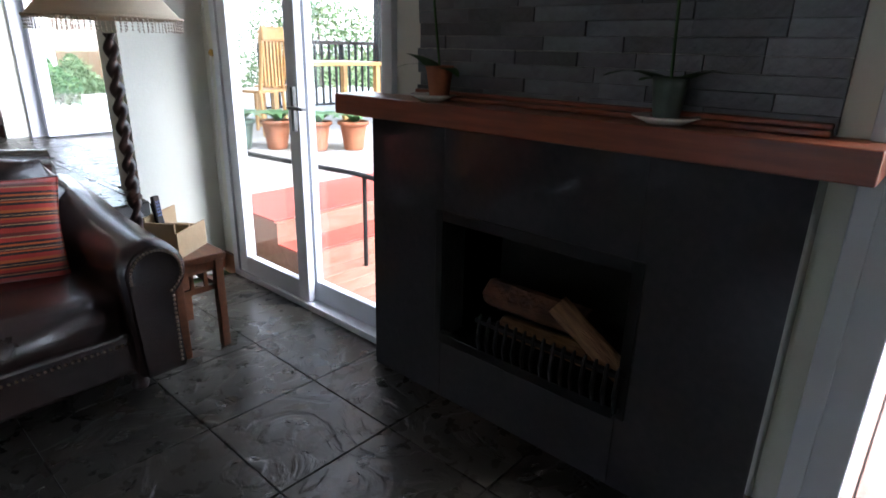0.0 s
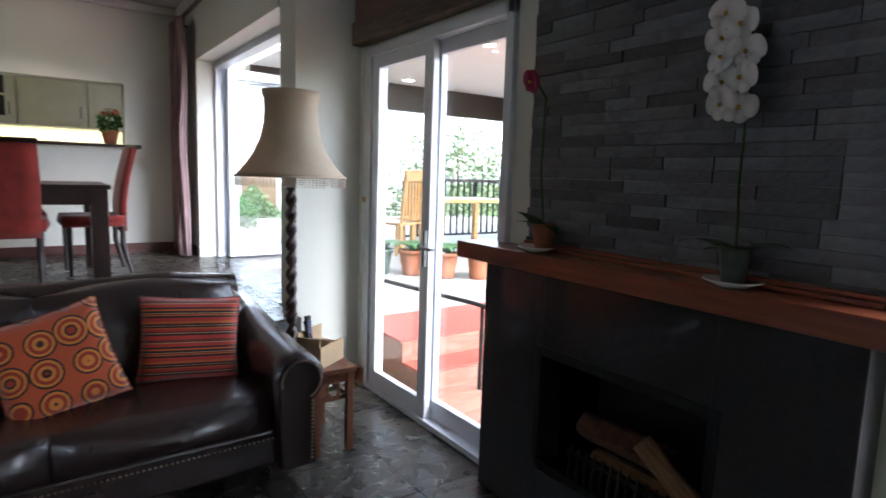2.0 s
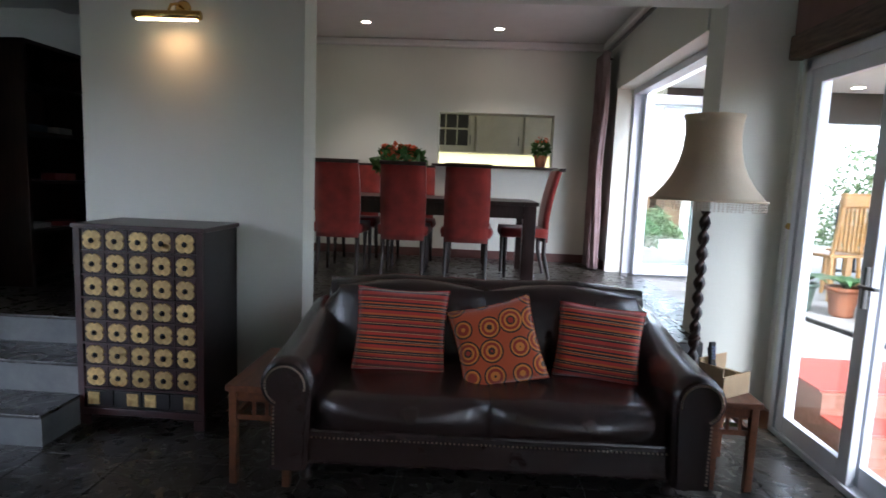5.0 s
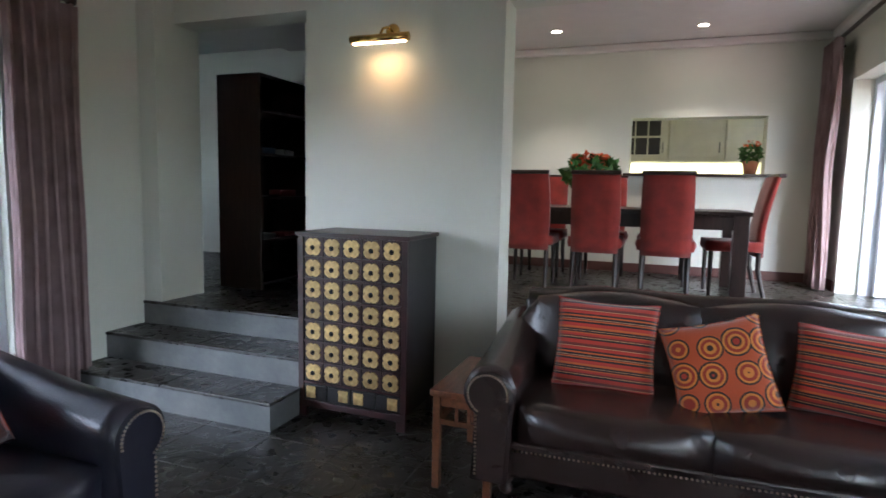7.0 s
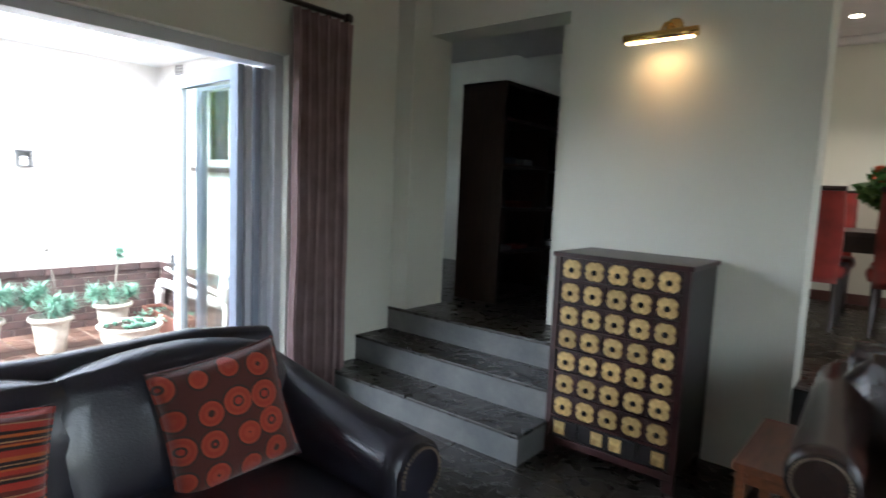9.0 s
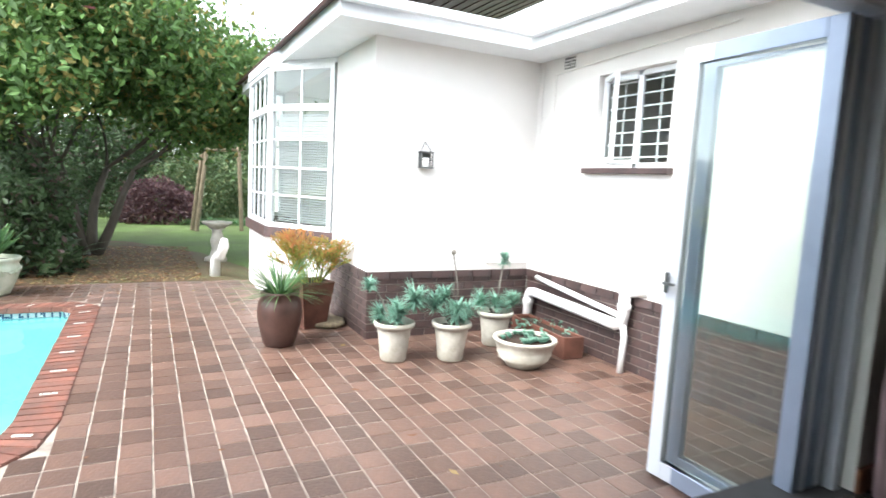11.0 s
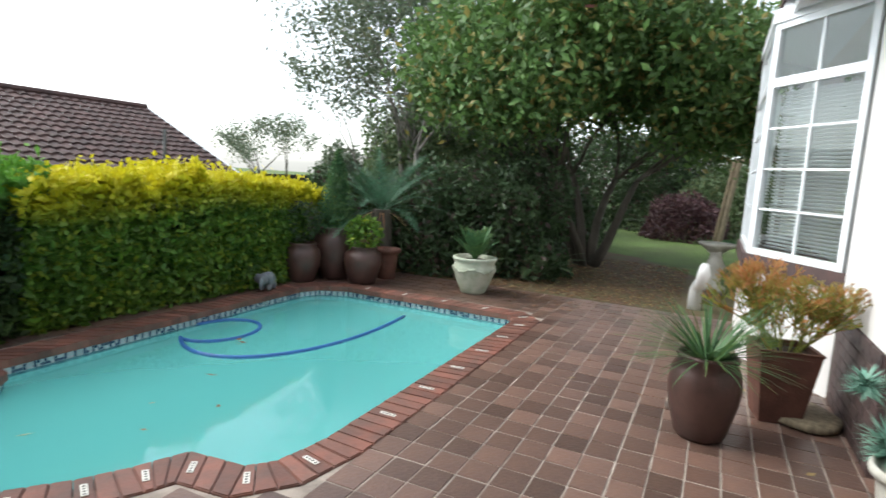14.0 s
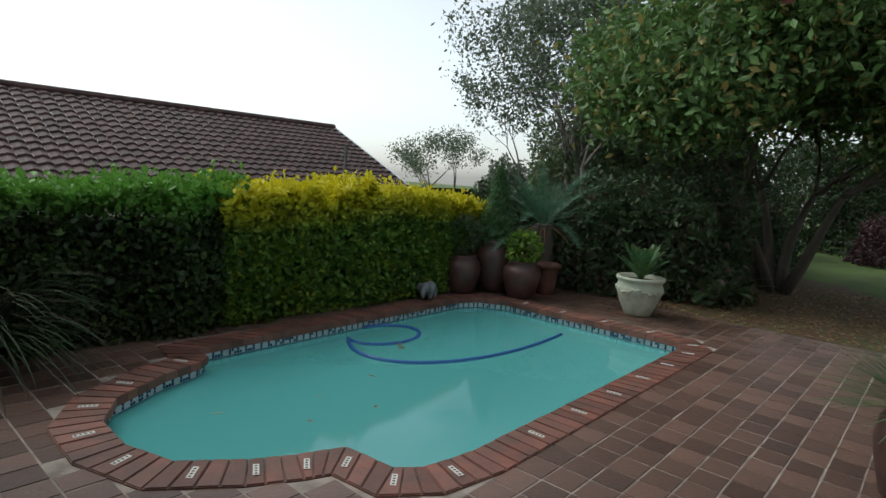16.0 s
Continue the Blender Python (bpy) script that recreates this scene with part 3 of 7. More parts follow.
# steps up to the hall, each with a grey riser and a slate tread
for k, (y0, y1) in enumerate(((2.07, 2.37), (2.37, 2.70), (2.70, 3.18))):
    x1 = (-2.28, -2.28, -2.28)[k]
    z = (0.17, 0.35, 0.52)[k]
    zb = (0, 0.17, 0.35)[k]
    st = setting(part("stair_step", boxes((XW + 0.001, x1, y0 + 0.01, y1 + (0.02 if k == 2 else 0.3), zb, z - 0.02)), M_STEP), "grey stone stair step with a dark slate tread")
    t = part("tread", boxes((XW + 0.002, (XW + x1) / 2 - 0.004, y0, y1 + 0.02, z - 0.02, z), ((XW + x1) / 2 + 0.004, x1 + 0.006, y0, y1 + 0.02, z - 0.02, z), bevel=0.004), M_SLATE, st)
wall("wall_stair_side", [(XW, XW + 0.17, 2.72, 2.9, 0, 3.2), (XW, XW + 0.17, 2.9, 3.15, 0, 3.2)], "cream return of the hall opening")

# slate floor tiles
def tile_field(owner, x0, x1, y0, y1, z, s, skip=None, off=(0, 0)):
    me = {}
    x = x0 + off[0]
    while x < x1 - 0.02:
        y = y0 + off[1]
        while y < y1 - 0.02:
            xa, xb, ya, yb = max(x, x0), min(x + s, x1), max(y, y0), min(y + s, y1)
            if xb - xa > 0.03 and yb - ya > 0.03 and not (skip and skip((xa + xb) / 2, (ya + yb) / 2)):
                key = (round(xb - xa, 3), round(yb - ya, 3))
                if key not in me:
                    o = part("slate_tile", boxes((0.003, key[0] - 0.003, 0.003, key[1] - 0.003, -0.012, 0), bevel=0.0015), M_SLATE, owner)
                    me[key] = o.data
                else:
                    o = new("slate_tile", me[key])
                    o.parent = owner
                o.location = (xa, ya, z)
            y += s
        x += s


tile_field(bpy.data.objects["floor"], XW, XR, YS, YN, 0.0, 0.45, off=(-0.14, -0.17))
tile_field(bpy.data.objects["floor_upper"], -2.57, 1.325, 2.92, 6.35, UP, 0.45, off=(-0.2, -0.12))
tile_field(bpy.data.objects["floor_upper"], 1.325, 1.65, 3.37, 5.74, UP, 0.45, off=(0, -0.12))
tile_field(bpy.data.objects["floor_upper"], -6.4, -2.57, 3.18, 5.6, UP, 0.45)

# ---- doors and windows ----
def glazed_leaf(name, w, h, frame=M_ALU, rail=0.09, foot=0.1, thick=0.045, parent=None, glass=M_GLASS):
    """One glazed leaf, hinged at its own origin, along +x."""
    ob = thing(name, "white aluminium glazed door leaf", "door") if parent is None else None
    fr = part("door_frame" if parent is not None else "leaf_frame", boxes((0, rail, -thick / 2, thick / 2, 0, h), (w - rail, w, -thick / 2, thick / 2, 0, h), (rail, w - rail, -thick / 2, thick / 2, 0, foot), (rail, w - rail, -thick / 2, thick / 2, h - rail, h), bevel=0.004), frame, ob or parent)
    gl = part("pane", boxes((rail - 0.005, w - rail + 0.005, -0.004, 0.004, foot - 0.005, h - rail + 0.005)), glass, ob or parent)
    gl.visible_shadow = False
    return ob, fr, gl


def sliding_door(name, y0, y1, h, label):
    d = setting(thing(name, label, "", (XR - 0.03, 0, 0)), label)
    part("door_frame", boxes((0.0, 0.12, y0, y0 + 0.05, 0, h), (0.0, 0.12, y1 - 0.05, y1, 0, h), (0.0, 0.12, y0, y1, h - 0.06, h), (0.0, 0.12, y0, y1, 0, 0.035), bevel=0.003), M_ALU, d)
    mid = (y0 + y1) / 2
    for a, b, x in ((mid - 0.04, y1 - 0.045, 0.035), (y0 + 0.045, mid + 0.04, 0.085)):
        part("door_leaf", boxes((x - 0.02, x + 0.02, a, a + 0.085, 0.03, h - 0.05), (x - 0.02, x + 0.02, b - 0.085, b, 0.03, h - 0.05), (x - 0.02, x + 0.02, a + 0.085, b - 0.085, 0.03, 0.14), (x - 0.02, x + 0.02, a + 0.085, b - 0.085, h - 0.135, h - 0.05), bevel=0.004), M_ALU, d)
        g = part("pane", boxes((x - 0.004, x + 0.004, a + 0.08, b - 0.08, 0.135, h - 0.13)), M_GLASS, d)
        g.visible_shadow = False
    bm = boxes((-0.02, 0.0, mid - 0.05, mid - 0.03, 0.92, 1.12), (-0.045, -0.02, mid - 0.15, mid - 0.03, 1.02, 1.035), bevel=0.003)
    part("door_handle", bm, M_STEP, d, "grey metal lever handle")
    return d


sliding_door("door_1", 1.51, 2.89, 2.2, "white aluminium glazed double door to the deck, closed")
sliding_door("door_2", -1.62, -0.02, 2.2, "white aluminium glazed double door beside the fireplace, closed")

# folding door of the dining room, open
d = setting(thing("door_3", "white folding door of the dining room, folded open", ""))
part("door_frame", boxes((1.5, 1.62, 3.36, 3.4, UP, 2.47), (1.5, 1.62, 5.70, 5.75, UP, 2.47), (1.5, 1.62, 3.4, 5.7, 2.41, 2.47), bevel=0.003), M_ALU, d)
_, a, b = glazed_leaf("leaf", 0.74, 1.88, parent=d)
for q in (a, b):
    q.matrix_world = pose(1.6, 5.66, UP + 0.01, 0, 0, 6)
    for place in (pose(1.59, 5.61, UP + 0.01, 0, 0, 3), pose(1.6, 5.78, UP + 0.01, 0, 0, 9)):
        c = new(q.name.split(".")[0], q.data)
        c.parent = d
        c.visible_shadow = q.visible_shadow
        c.matrix_world = place

# folding door to the patio, folded back against the north jamb
d = setting(thing("door_4", "pale grey folding patio door, folded open", ""))
part("door_frame", boxes((XW - 0.2, XW - 0.06, 1.70, 1.76, PZ, 2.24), (XW - 0.2, XW - 0.06, -2.1, -2.05, PZ, 2.24), (XW - 0.2, XW - 0.06, -2.05, 1.7, 2.17, 2.24), bevel=0.003), M_ALU, d)
for k, a in enumerate((180, 176, 183, 178)):
    _, p, g = glazed_leaf("leaf", 0.86, 2.13 - min(PZ, 0), frame=M_GREYALU if k % 2 else M_ALU, parent=d)
    for q in (p, g):
        q.matrix_world = pose(XW - 0.12, 1.68 - 0.06 * k, PZ + 0.02, 0, 0, a)
part("door_handle", boxes((XW - 0.95, XW - 0.93, 1.455, 1.475, 0.78, 0.9), (XW - 0.95, XW - 0.87, 1.435, 1.455, 0.83, 0.845), bevel=0.003), M_STEP, d, "grey lever handle")


# blinds, rods and curtains
bl = thing("roman_blind", "raised brown fabric blind over the glazed door", "blind")
part("fabric", boxes((XR - 0.07, XR - 0.015, 1.4, 3.0, 2.36, 3.0), bevel=0.01), M_BLIND, bl)
part("valance", boxes((XR - 0.09, XR - 0.005, 1.4, 3.0, 2.22, 2.36), bevel=0.01), M_BLINDWOOD, bl)
cl = thing("blind_cord", "thin white blind cord with a round cleat", "cord")
part("cord", tube([(XR - 0.03, 2.93, 2.25), (XR - 0.025, 2.96, 1.4), (XR - 0.02, 2.95, 1.25), (XR - 0.03, 2.97, 0.3), (XR - 0.03, 2.945, 0.3), (XR - 0.02, 2.94, 1.25)], 0.003, 5), M_WHITE, cl)
m_ = lathe([(0.0, 0), (0.018, 0.0), (0.02, 0.02), (0.0, 0.025)], 12)
c_ = part("cleat", m_, M_BRASS, cl)
c_.matrix_world = pose(XR - 0.0, 2.945, 1.25, 0, -90, 0)


def curtain(name, x, y0, y1, z0, z1, label, seed=0, amp=0.045, waves=5, taper=0.0):
    """A hanging curtain along y with soft pleats."""
    c = thing(name, label, "curtain", (x, (y0 + y1) / 2, z0))
    n, m = 90, 16
    verts, faces = [], []
    for j in range(m + 1):
        t = j / m
        for i in range(n + 1):
            s = i / n
            w = (y1 - y0) * (1 - taper * math.sin(math.pi * t))
            ph = waves * 2 * math.pi * (s + 0.05 * noise.noise(Vector((s * 3, t * 1.2, seed))))
            verts.append((amp * (1.1 - 0.4 * t) * math.sin(ph) + 0.03 * noise.noise(Vector((s * 4, t * 3, seed + 5))), (s - 0.5) * w + 0.015 * math.sin(2 * ph), (z1 - z0) * t))
    for j in range(m):
        for i in range(n):
            a = j * (n + 1) + i
            faces.append((a, a + 1, a + n + 2, a + n + 1))
    o = raw("cloth", verts, faces, M_CURTAIN, c, smooth=True)
    md = o.modifiers.new("thickness", "SOLIDIFY")
    md.thickness = 0.006
    return c


curtain("curtain", XW + 0.12, 1.70, 2.16, 0.02, 2.5, "mauve floor-length curtain gathered beside the patio door", 1, waves=6)
curtain("curtain", 1.2, 5.72, 6.18, UP + 0.02, 2.86, "mauve floor-length curtain in the dining room corner", 2, waves=6)
for x, y0, y1, z, nm in ((XW + 0.12, -2.3, 2.1, 2.53, "a"), (1.22, 3.4, 6.2, 2.86, "b")):
    r = thing("curtain_rod", "dark wooden curtain rod with a turned finial", "curtain rod", (x, y1, z))
    part("pole", tube([(0, y0 - y1, 0), (0, 0, 0)], 0.018, 12), M_DARKWOOD, r, smooth=True)
    f = part("finial", lathe([(0.018, 0), (0.03, 0.01), (0.035, 0.03), (0.028, 0.05), (0.018, 0.055), (0.0, 0.06)], 16), M_DARKWOOD, r, smooth=True)
    f.matrix_local = pose(0, 0, 0, -90, 0, 0)
    wall_x = XW if nm == "a" else 1.33
    for yy in ((y0 - y1) + 0.3, -0.12):
        part("bracket", boxes((min(0, wall_x - x), max(0, wall_x - x), yy - 0.01, yy + 0.01, -0.03, -0.01), bevel=0.002), M_BLACK, r)

# ---- fireplace ----
fp = thing("fireplace", "polished black granite fireplace with slate cladding above and an open grate", "fireplace", (1.64, 0.8, 0))
XF, XS, MZ = 1.64, 1.755, 1.13        # granite face, slate face, top of the mantel


def fpart(name, bm, m, label="", parent=None, smooth=False):
    o = part(name, bm, m, parent or fp, label, smooth)
    if parent is None:
        o.matrix_world = Matrix()
    return o


for row in ((XF, XF + 0.02, GY0, FY0 - 0.0005, 0, MZ - 0.076), (XF, XF + 0.02, FY1 + 0.0005, GY1, 0, MZ - 0.076), (XF, XF + 0.02, FY0, FY1, 0.72, MZ - 0.076), (XF, XF + 0.02, FY0, FY1, 0, 0.27), (XF + 0.021, XR, GY1 - 0.02, GY1, 0, MZ - 0.076), (XF + 0.021, XR, GY0, GY0 + 0.02, 0, MZ - 0.076)):
    fpart("granite_slab", boxes(row, bevel=0.001), M_GRANITE, "polished black granite slab")
bm = boxes((XF + 0.02, XR + 0.24, FY0 - 0.02, FY0, 0.25, 0.74), (XF + 0.02, XR + 0.24, FY1, FY1 + 0.02, 0.25, 0.74), (XF + 0.02, XR + 0.24, FY0, FY1, 0.23, 0.25), (XF + 0.02, XR + 0.24, FY0, FY1, 0.74, 0.76), (XR + 0.24, XR + 0.26, FY0 - 0.02, FY1 + 0.02, 0.23, 0.76))
fpart("firebox", bm, M_SOOT, "soot-black firebox")
bm = boxes((XF - 0.006, XF + 0.01, FY0 - 0.03, FY0 + 0.005, 0.25, 0.76), (XF - 0.006, XF + 0.01, FY1 - 0.005, FY1 + 0.03, 0.25, 0.76), (XF - 0.006, XF + 0.01, FY0 + 0.005, FY1 - 0.005, 0.72, 0.76), (XF - 0.02, XF + 0.01, FY0 + 0.005, FY1 - 0.005, 0.25, 0.29), bevel=0.003)
fpart("firebox_trim", bm, M_BLACK)
fpart("mantel_shelf", boxes((1.585, XR, -0.065, 1.665, MZ - 0.075, MZ), bevel=0.004), M_MANTEL, "thick mahogany mantel shelf")
bm = boxes((XS - 0.05, XS - 0.004, 0.05, 1.37, MZ, MZ + 0.016), (XS - 0.03, XS - 0.004, 0.05, 1.37, MZ + 0.016, MZ + 0.03), bevel=0.005)
fpart("mantel_trim", bm, M_MANTEL, "mahogany moulding behind the shelf")
# stacked slate strips, uneven in length and depth
rng = random.Random(5)
z = MZ + 0.002
meshes = {}
while z < ZC - 0.03:
    h = 0.042
    y = 0.045
    while y < 1.36:
        w = rng.choice((0.14, 0.18, 0.22, 0.26, 0.3, 0.36))
        w = round(min(w, 1.37 - y), 2)
        if 1.37 - (y + w) < 0.06:
            w = round(1.37 - y, 2)
        key = (w, rng.choice((0.006, 0.009, 0.012)))
        if key not in meshes:
            o = fpart("slate_strip", boxes((-key[1], 0.014, 0.0006, w - 0.0006, 0.0004, h - 0.0004), bevel=0.001), M_STONE)
            meshes[key] = o.data
        else:
            o = new("slate_strip", meshes[key])
            o.parent = fp
        o.matrix_world = pose(XS, y, z)
        y += w
    z += h

# grate and logs
gr = thing("fire_grate", "black iron basket grate", "grate", (XF + 0.09, 0.68, 0.27))
bm = boxes((-0.1, 0.1, -0.27, 0.27, 0.0, 0.02), (-0.11, -0.09, -0.28, 0.28, 0.12, 0.135))
part("basket", bm, M_BLACK, gr)
for k in range(15):
    y = -0.26 + k * 0.0371
    b_ = part("grate_bar", tube([(-0.1, y, 0.0), (-0.115, y, 0.06), (-0.105, y, 0.14), (-0.1, y, 0.155)], [0.007, 0.009, 0.008, 0.004], 6), M_BLACK, gr)


def log(at, turn, tilt, ln, r, label, m, seed):
    lg = thing("firewood_log", label, "log", at)
    bm = bmesh.new()
    n, rings = 10, []
    for i in range(9):
        t = i / 8 - 0.5
        ring = []
        for k in range(n):
            a = 2 * math.pi * k / n
            rr = r * (0.75 if math.sin(a) > 0.5 else 1.0) * (1 + 0.12 * noise.noise(Vector((t * 4, k * 0.7, seed))))
            ring.append(bm.verts.new((t * ln, rr * math.cos(a), rr * math.sin(a))))
        rings.append(ring)
    for lo, hi in zip(rings, rings[1:]):
        for k in range(n):
            bm.faces.new((lo[k], lo[(k + 1) % n], hi[(k + 1) % n], hi[k]))
    bm.faces.new(rings[0][::-1])
    bm.faces.new(rings[-1])
    o = part("wood", bm, m, lg, smooth=False)
    lg.matrix_world = pose(*at, 0, tilt, turn)
    return lg


log((XF + 0.13, 0.80, 0.46), 86, 2, 0.42, 0.06, "thick bark-covered log lying in the grate", M_BARK, 1)
log((XF + 0.10, 0.73, 0.36), 84, 4, 0.40, 0.045, "pale split log low in the grate", M_LOG, 2)
log((XF + 0.03, 0.52, 0.45), -80, 38, 0.34, 0.042, "split log leaning across the others", M_LOG, 3)
log((XF + 0.15, 0.53, 0.35), 60, 0, 0.25, 0.04, "short split log lying in the grate", M_LOG, 4)

# ---- furniture ----
def sofa(name, label, at, turn, leather, width=2.12):
    """A roll-arm leather sofa, its seat facing -y."""
    s = thing(name, label, "sofa", at, turn)
    w, ai = width / 2, width / 2 - 0.26
    part("base", boxes((-w + 0.1, w - 0.1, -0.42, 0.42, 0.1, 0.28), bevel=0.02), leather, s)
    for k, x in enumerate((-ai / 2, ai / 2)):
        o = part("seat_cushion", soft_box(ai * 0.99, 0.66, 0.16, 0.22, seed=k), leather, s, smooth=True)
        o.matrix_local = pose(x, -0.11, 0.36)
        o = part("back_cushion", soft_box(ai * 1.05, 0.2, 0.4, 0.3, seed=k + 3), leather, s, smooth=True)
        o.matrix_local = pose(x * 1.02, 0.26, 0.62, -14)
    # back frame with a rolled top
    path = [(-w + 0.16, 0.38, 0.79), (-w / 2, 0.39, 0.815), (0, 0.395, 0.80), (w / 2, 0.39, 0.815), (w - 0.16, 0.38, 0.79)]
    bm = tube(path, [0.06, 0.072, 0.07, 0.072, 0.06], 14)
    box(bm, -w + 0.14, w - 0.14, 0.34, 0.44, 0.12, 0.8, bevel=0.02)
    part("backrest", bm, leather, s, smooth=True)
    for sg in (-1, 1):
        bm = bmesh.new()
        # rolled arm: section swept from front to back
        sect = []
        for k in range(17):
            a = radians(-60 + 250 * k / 16)
            sect.append((0.115 * math.cos(a), 0.5 + 0.115 * math.sin(a)))
        sect = [(0.075, 0.1)] + sect + [(-0.09, 0.1)]
        rings = []
        for y, sc, dz in ((-0.47, 1.0, 0.0), (-0.40, 1.06, 0.005), (-0.1, 1.04, 0.03), (0.2, 1.0, 0.08), (0.42, 0.95, 0.12)):
            rings.append([bm.verts.new((sg * (w - 0.13 + 0.0) + sg * px * sc, y, pz + (dz if pz > 0.2 else 0))) for px, pz in sect])
        for lo, hi in zip(rings, rings[1:]):
            for k in range(len(sect)):
                j = (k + 1) % len(sect)
                bm.faces.new((lo[k], lo[j], hi[j], hi[k]))
        bm.faces.new(rings[0])
        bm.faces.new(rings[-1][::-1])
        bmesh.ops.recalc_face_normals(bm, faces=bm.faces[:])
        part("armrest", bm, leather, s, smooth=True)
        # front scroll panel and its studs
        bm = bmesh.new()
        lo = [bm.verts.new((sg * (w - 0.13) + sg * px * 0.86, -0.487, 0.5 + (pz - 0.5) * 0.86 if pz > 0.2 else pz)) for px, pz in sect]
        hi = [bm.verts.new((sg * (w - 0.13) + sg * px * 0.9, -0.468, 0.5 + (pz - 0.5) * 0.9 if pz > 0.2 else pz)) for px, pz in sect]
        for k in range(len(sect)):
            j = (k + 1) % len(sect)
            bm.faces.new((lo[k], lo[j], hi[j], hi[k]))
        bm.faces.new(lo)
        bmesh.ops.recalc_face_normals(bm, faces=bm.faces[:])
        part("arm_front", bm, leather, s)
        pts = []
        for k in range(30):
            a = radians(-60 + 250 * k / 29)
            pts.append((sg * (w - 0.13 + 0.09 * math.cos(a)), -0.489, 0.5 + 0.09 * math.sin(a)))
        pts += [(sg * (w - 0.13 + 0.05), -0.489, 0.40 - 0.018 * k) for k in range(16)]
        bm = bmesh.new()
        for p in pts:
            bmesh.ops.create_icosphere(bm, subdivisions=1, radius=0.0065, matrix=Matrix.Translation(p))
        o = part("studs", bm, M_STUD, s, "row of small metal studs")
        o["kind"] = "stuff"
    bm = bmesh.new()
    for k in range(80):
        bmesh.ops.create_icosphere(bm, subdivisions=1, radius=0.006, matrix=Matrix.Translation((-w + 0.24 + k * (2 * w - 0.48) / 79, -0.423, 0.235)))
    tagged(part("front_studs", bm, M_STUD, s, "long row of small metal studs"), kind="stuff")
    for x in (-w + 0.2, w - 0.2):
        for y in (-0.36, 0.34):
            part("sofa_foot", lathe([(0.018, 0), (0.03, 0.01), (0.034, 0.03), (0.022, 0.045), (0.036, 0.07), (0.04, 0.1)], 14, (x, y, 0)), M_DARKWOOD, s, "turned dark wooden foot", True)
    return s


sofa("sofa", "dark brown leather two-seat sofa with studded rolled arms", (-0.02, 2.35, 0), 2, M_LEATHER)
sofa("sofa", "dark leather sofa tinted with sky sheen, back to the patio door", (-2.44, 0.10, 0), 90, M_LEATHER2, 1.92)


def pillow(label, at, rx, ry, rz, m, sx=0.42, sz=0.4, seed=0):
    p = thing("cushion", label, "cushion")
    bm, n = bmesh.new(), 16
    grid = {}
    for side in (-1, 1):
        for i in range(n + 1):
            for j in range(n + 1):
                u, v = 2 * i / n - 1, 2 * j / n - 1
                edge = i in (0, n) or j in (0, n)
                if edge and side == 1:
                    grid[side, i, j] = grid[-1, i, j]
                    continue
                pin = 1 - 0.07 * (1 - abs(u) ** 2) * abs(v) ** 3
                pin2 = 1 - 0.07 * (1 - abs(v) ** 2) * abs(u) ** 3
                th = 0.0 if edge else 0.075 * ((1 - u ** 4) * (1 - v ** 4)) ** 0.55
                w = 0.008 * noise.noise(Vector((u * 2.5, v * 2.5, seed + side)))
                grid[side, i, j] = bm.verts.new((u * sx / 2 * pin2, side * (th + (0 if edge else w)), v * sz / 2 * pin))
        for i in range(n):
            for j in range(n):
                q = [grid[side, i, j], grid[side, i + 1, j], grid[side, i + 1, j + 1], grid[side, i, j + 1]]
                bm.faces.new(q if side == -1 else q[::-1])
    part("cover", bm, m, p, smooth=True)
    rim = []
    for k in range(41):
        a = 2 * math.pi * k / 40 + math.pi / 4
        c, s = math.cos(a), math.sin(a)
        q = max(abs(c), abs(s))
        u, v = c / q, s / q
        rim.append((u * sx * 0.5 * (1 - 0.07 * (1 - v * v) * abs(u) ** 3), 0, v * sz * 0.5 * (1 - 0.07 * (1 - u * u) * abs(v) ** 3)))
    part("piping", tube(rim, 0.004, 5), m, p)
    p.matrix_world = pose(*at, rx, ry, rz)
    return p


M_STRIPES, M_RINGS = stripes_mat(), rings_mat()
pillow("cushion with woven orange, red and black stripes", (-0.48, 2.34, 0.645), -16, 1, 0, M_STRIPES, 0.49, 0.45, 1)
pillow("orange cushion with ringed circles, tilted on its corner", (0.03, 2.27, 0.62), -20, -15, 4, M_RINGS, 0.43, 0.43, 2)
pillow("striped orange cushion leaning by the armrest", (0.56, 2.36, 0.625), -14, 4, -7, M_STRIPES, 0.44, 0.4, 3)
pillow("dark red cushion with ringed circles on the dark sofa", (-2.52, 0.56, 0.64), -16, -8, 84, rings_mat("dark_ringed_weave", (0.07, 0.014, 0.01), (0.34, 0.045, 0.018), 9.5), 0.44, 0.44, 4)
pillow("red striped cushion lying against the dark sofa's back", (-2.52, -0.17, 0.64), -16, 9, 92, M_STRIPES, 0.42, 0.4, 5)


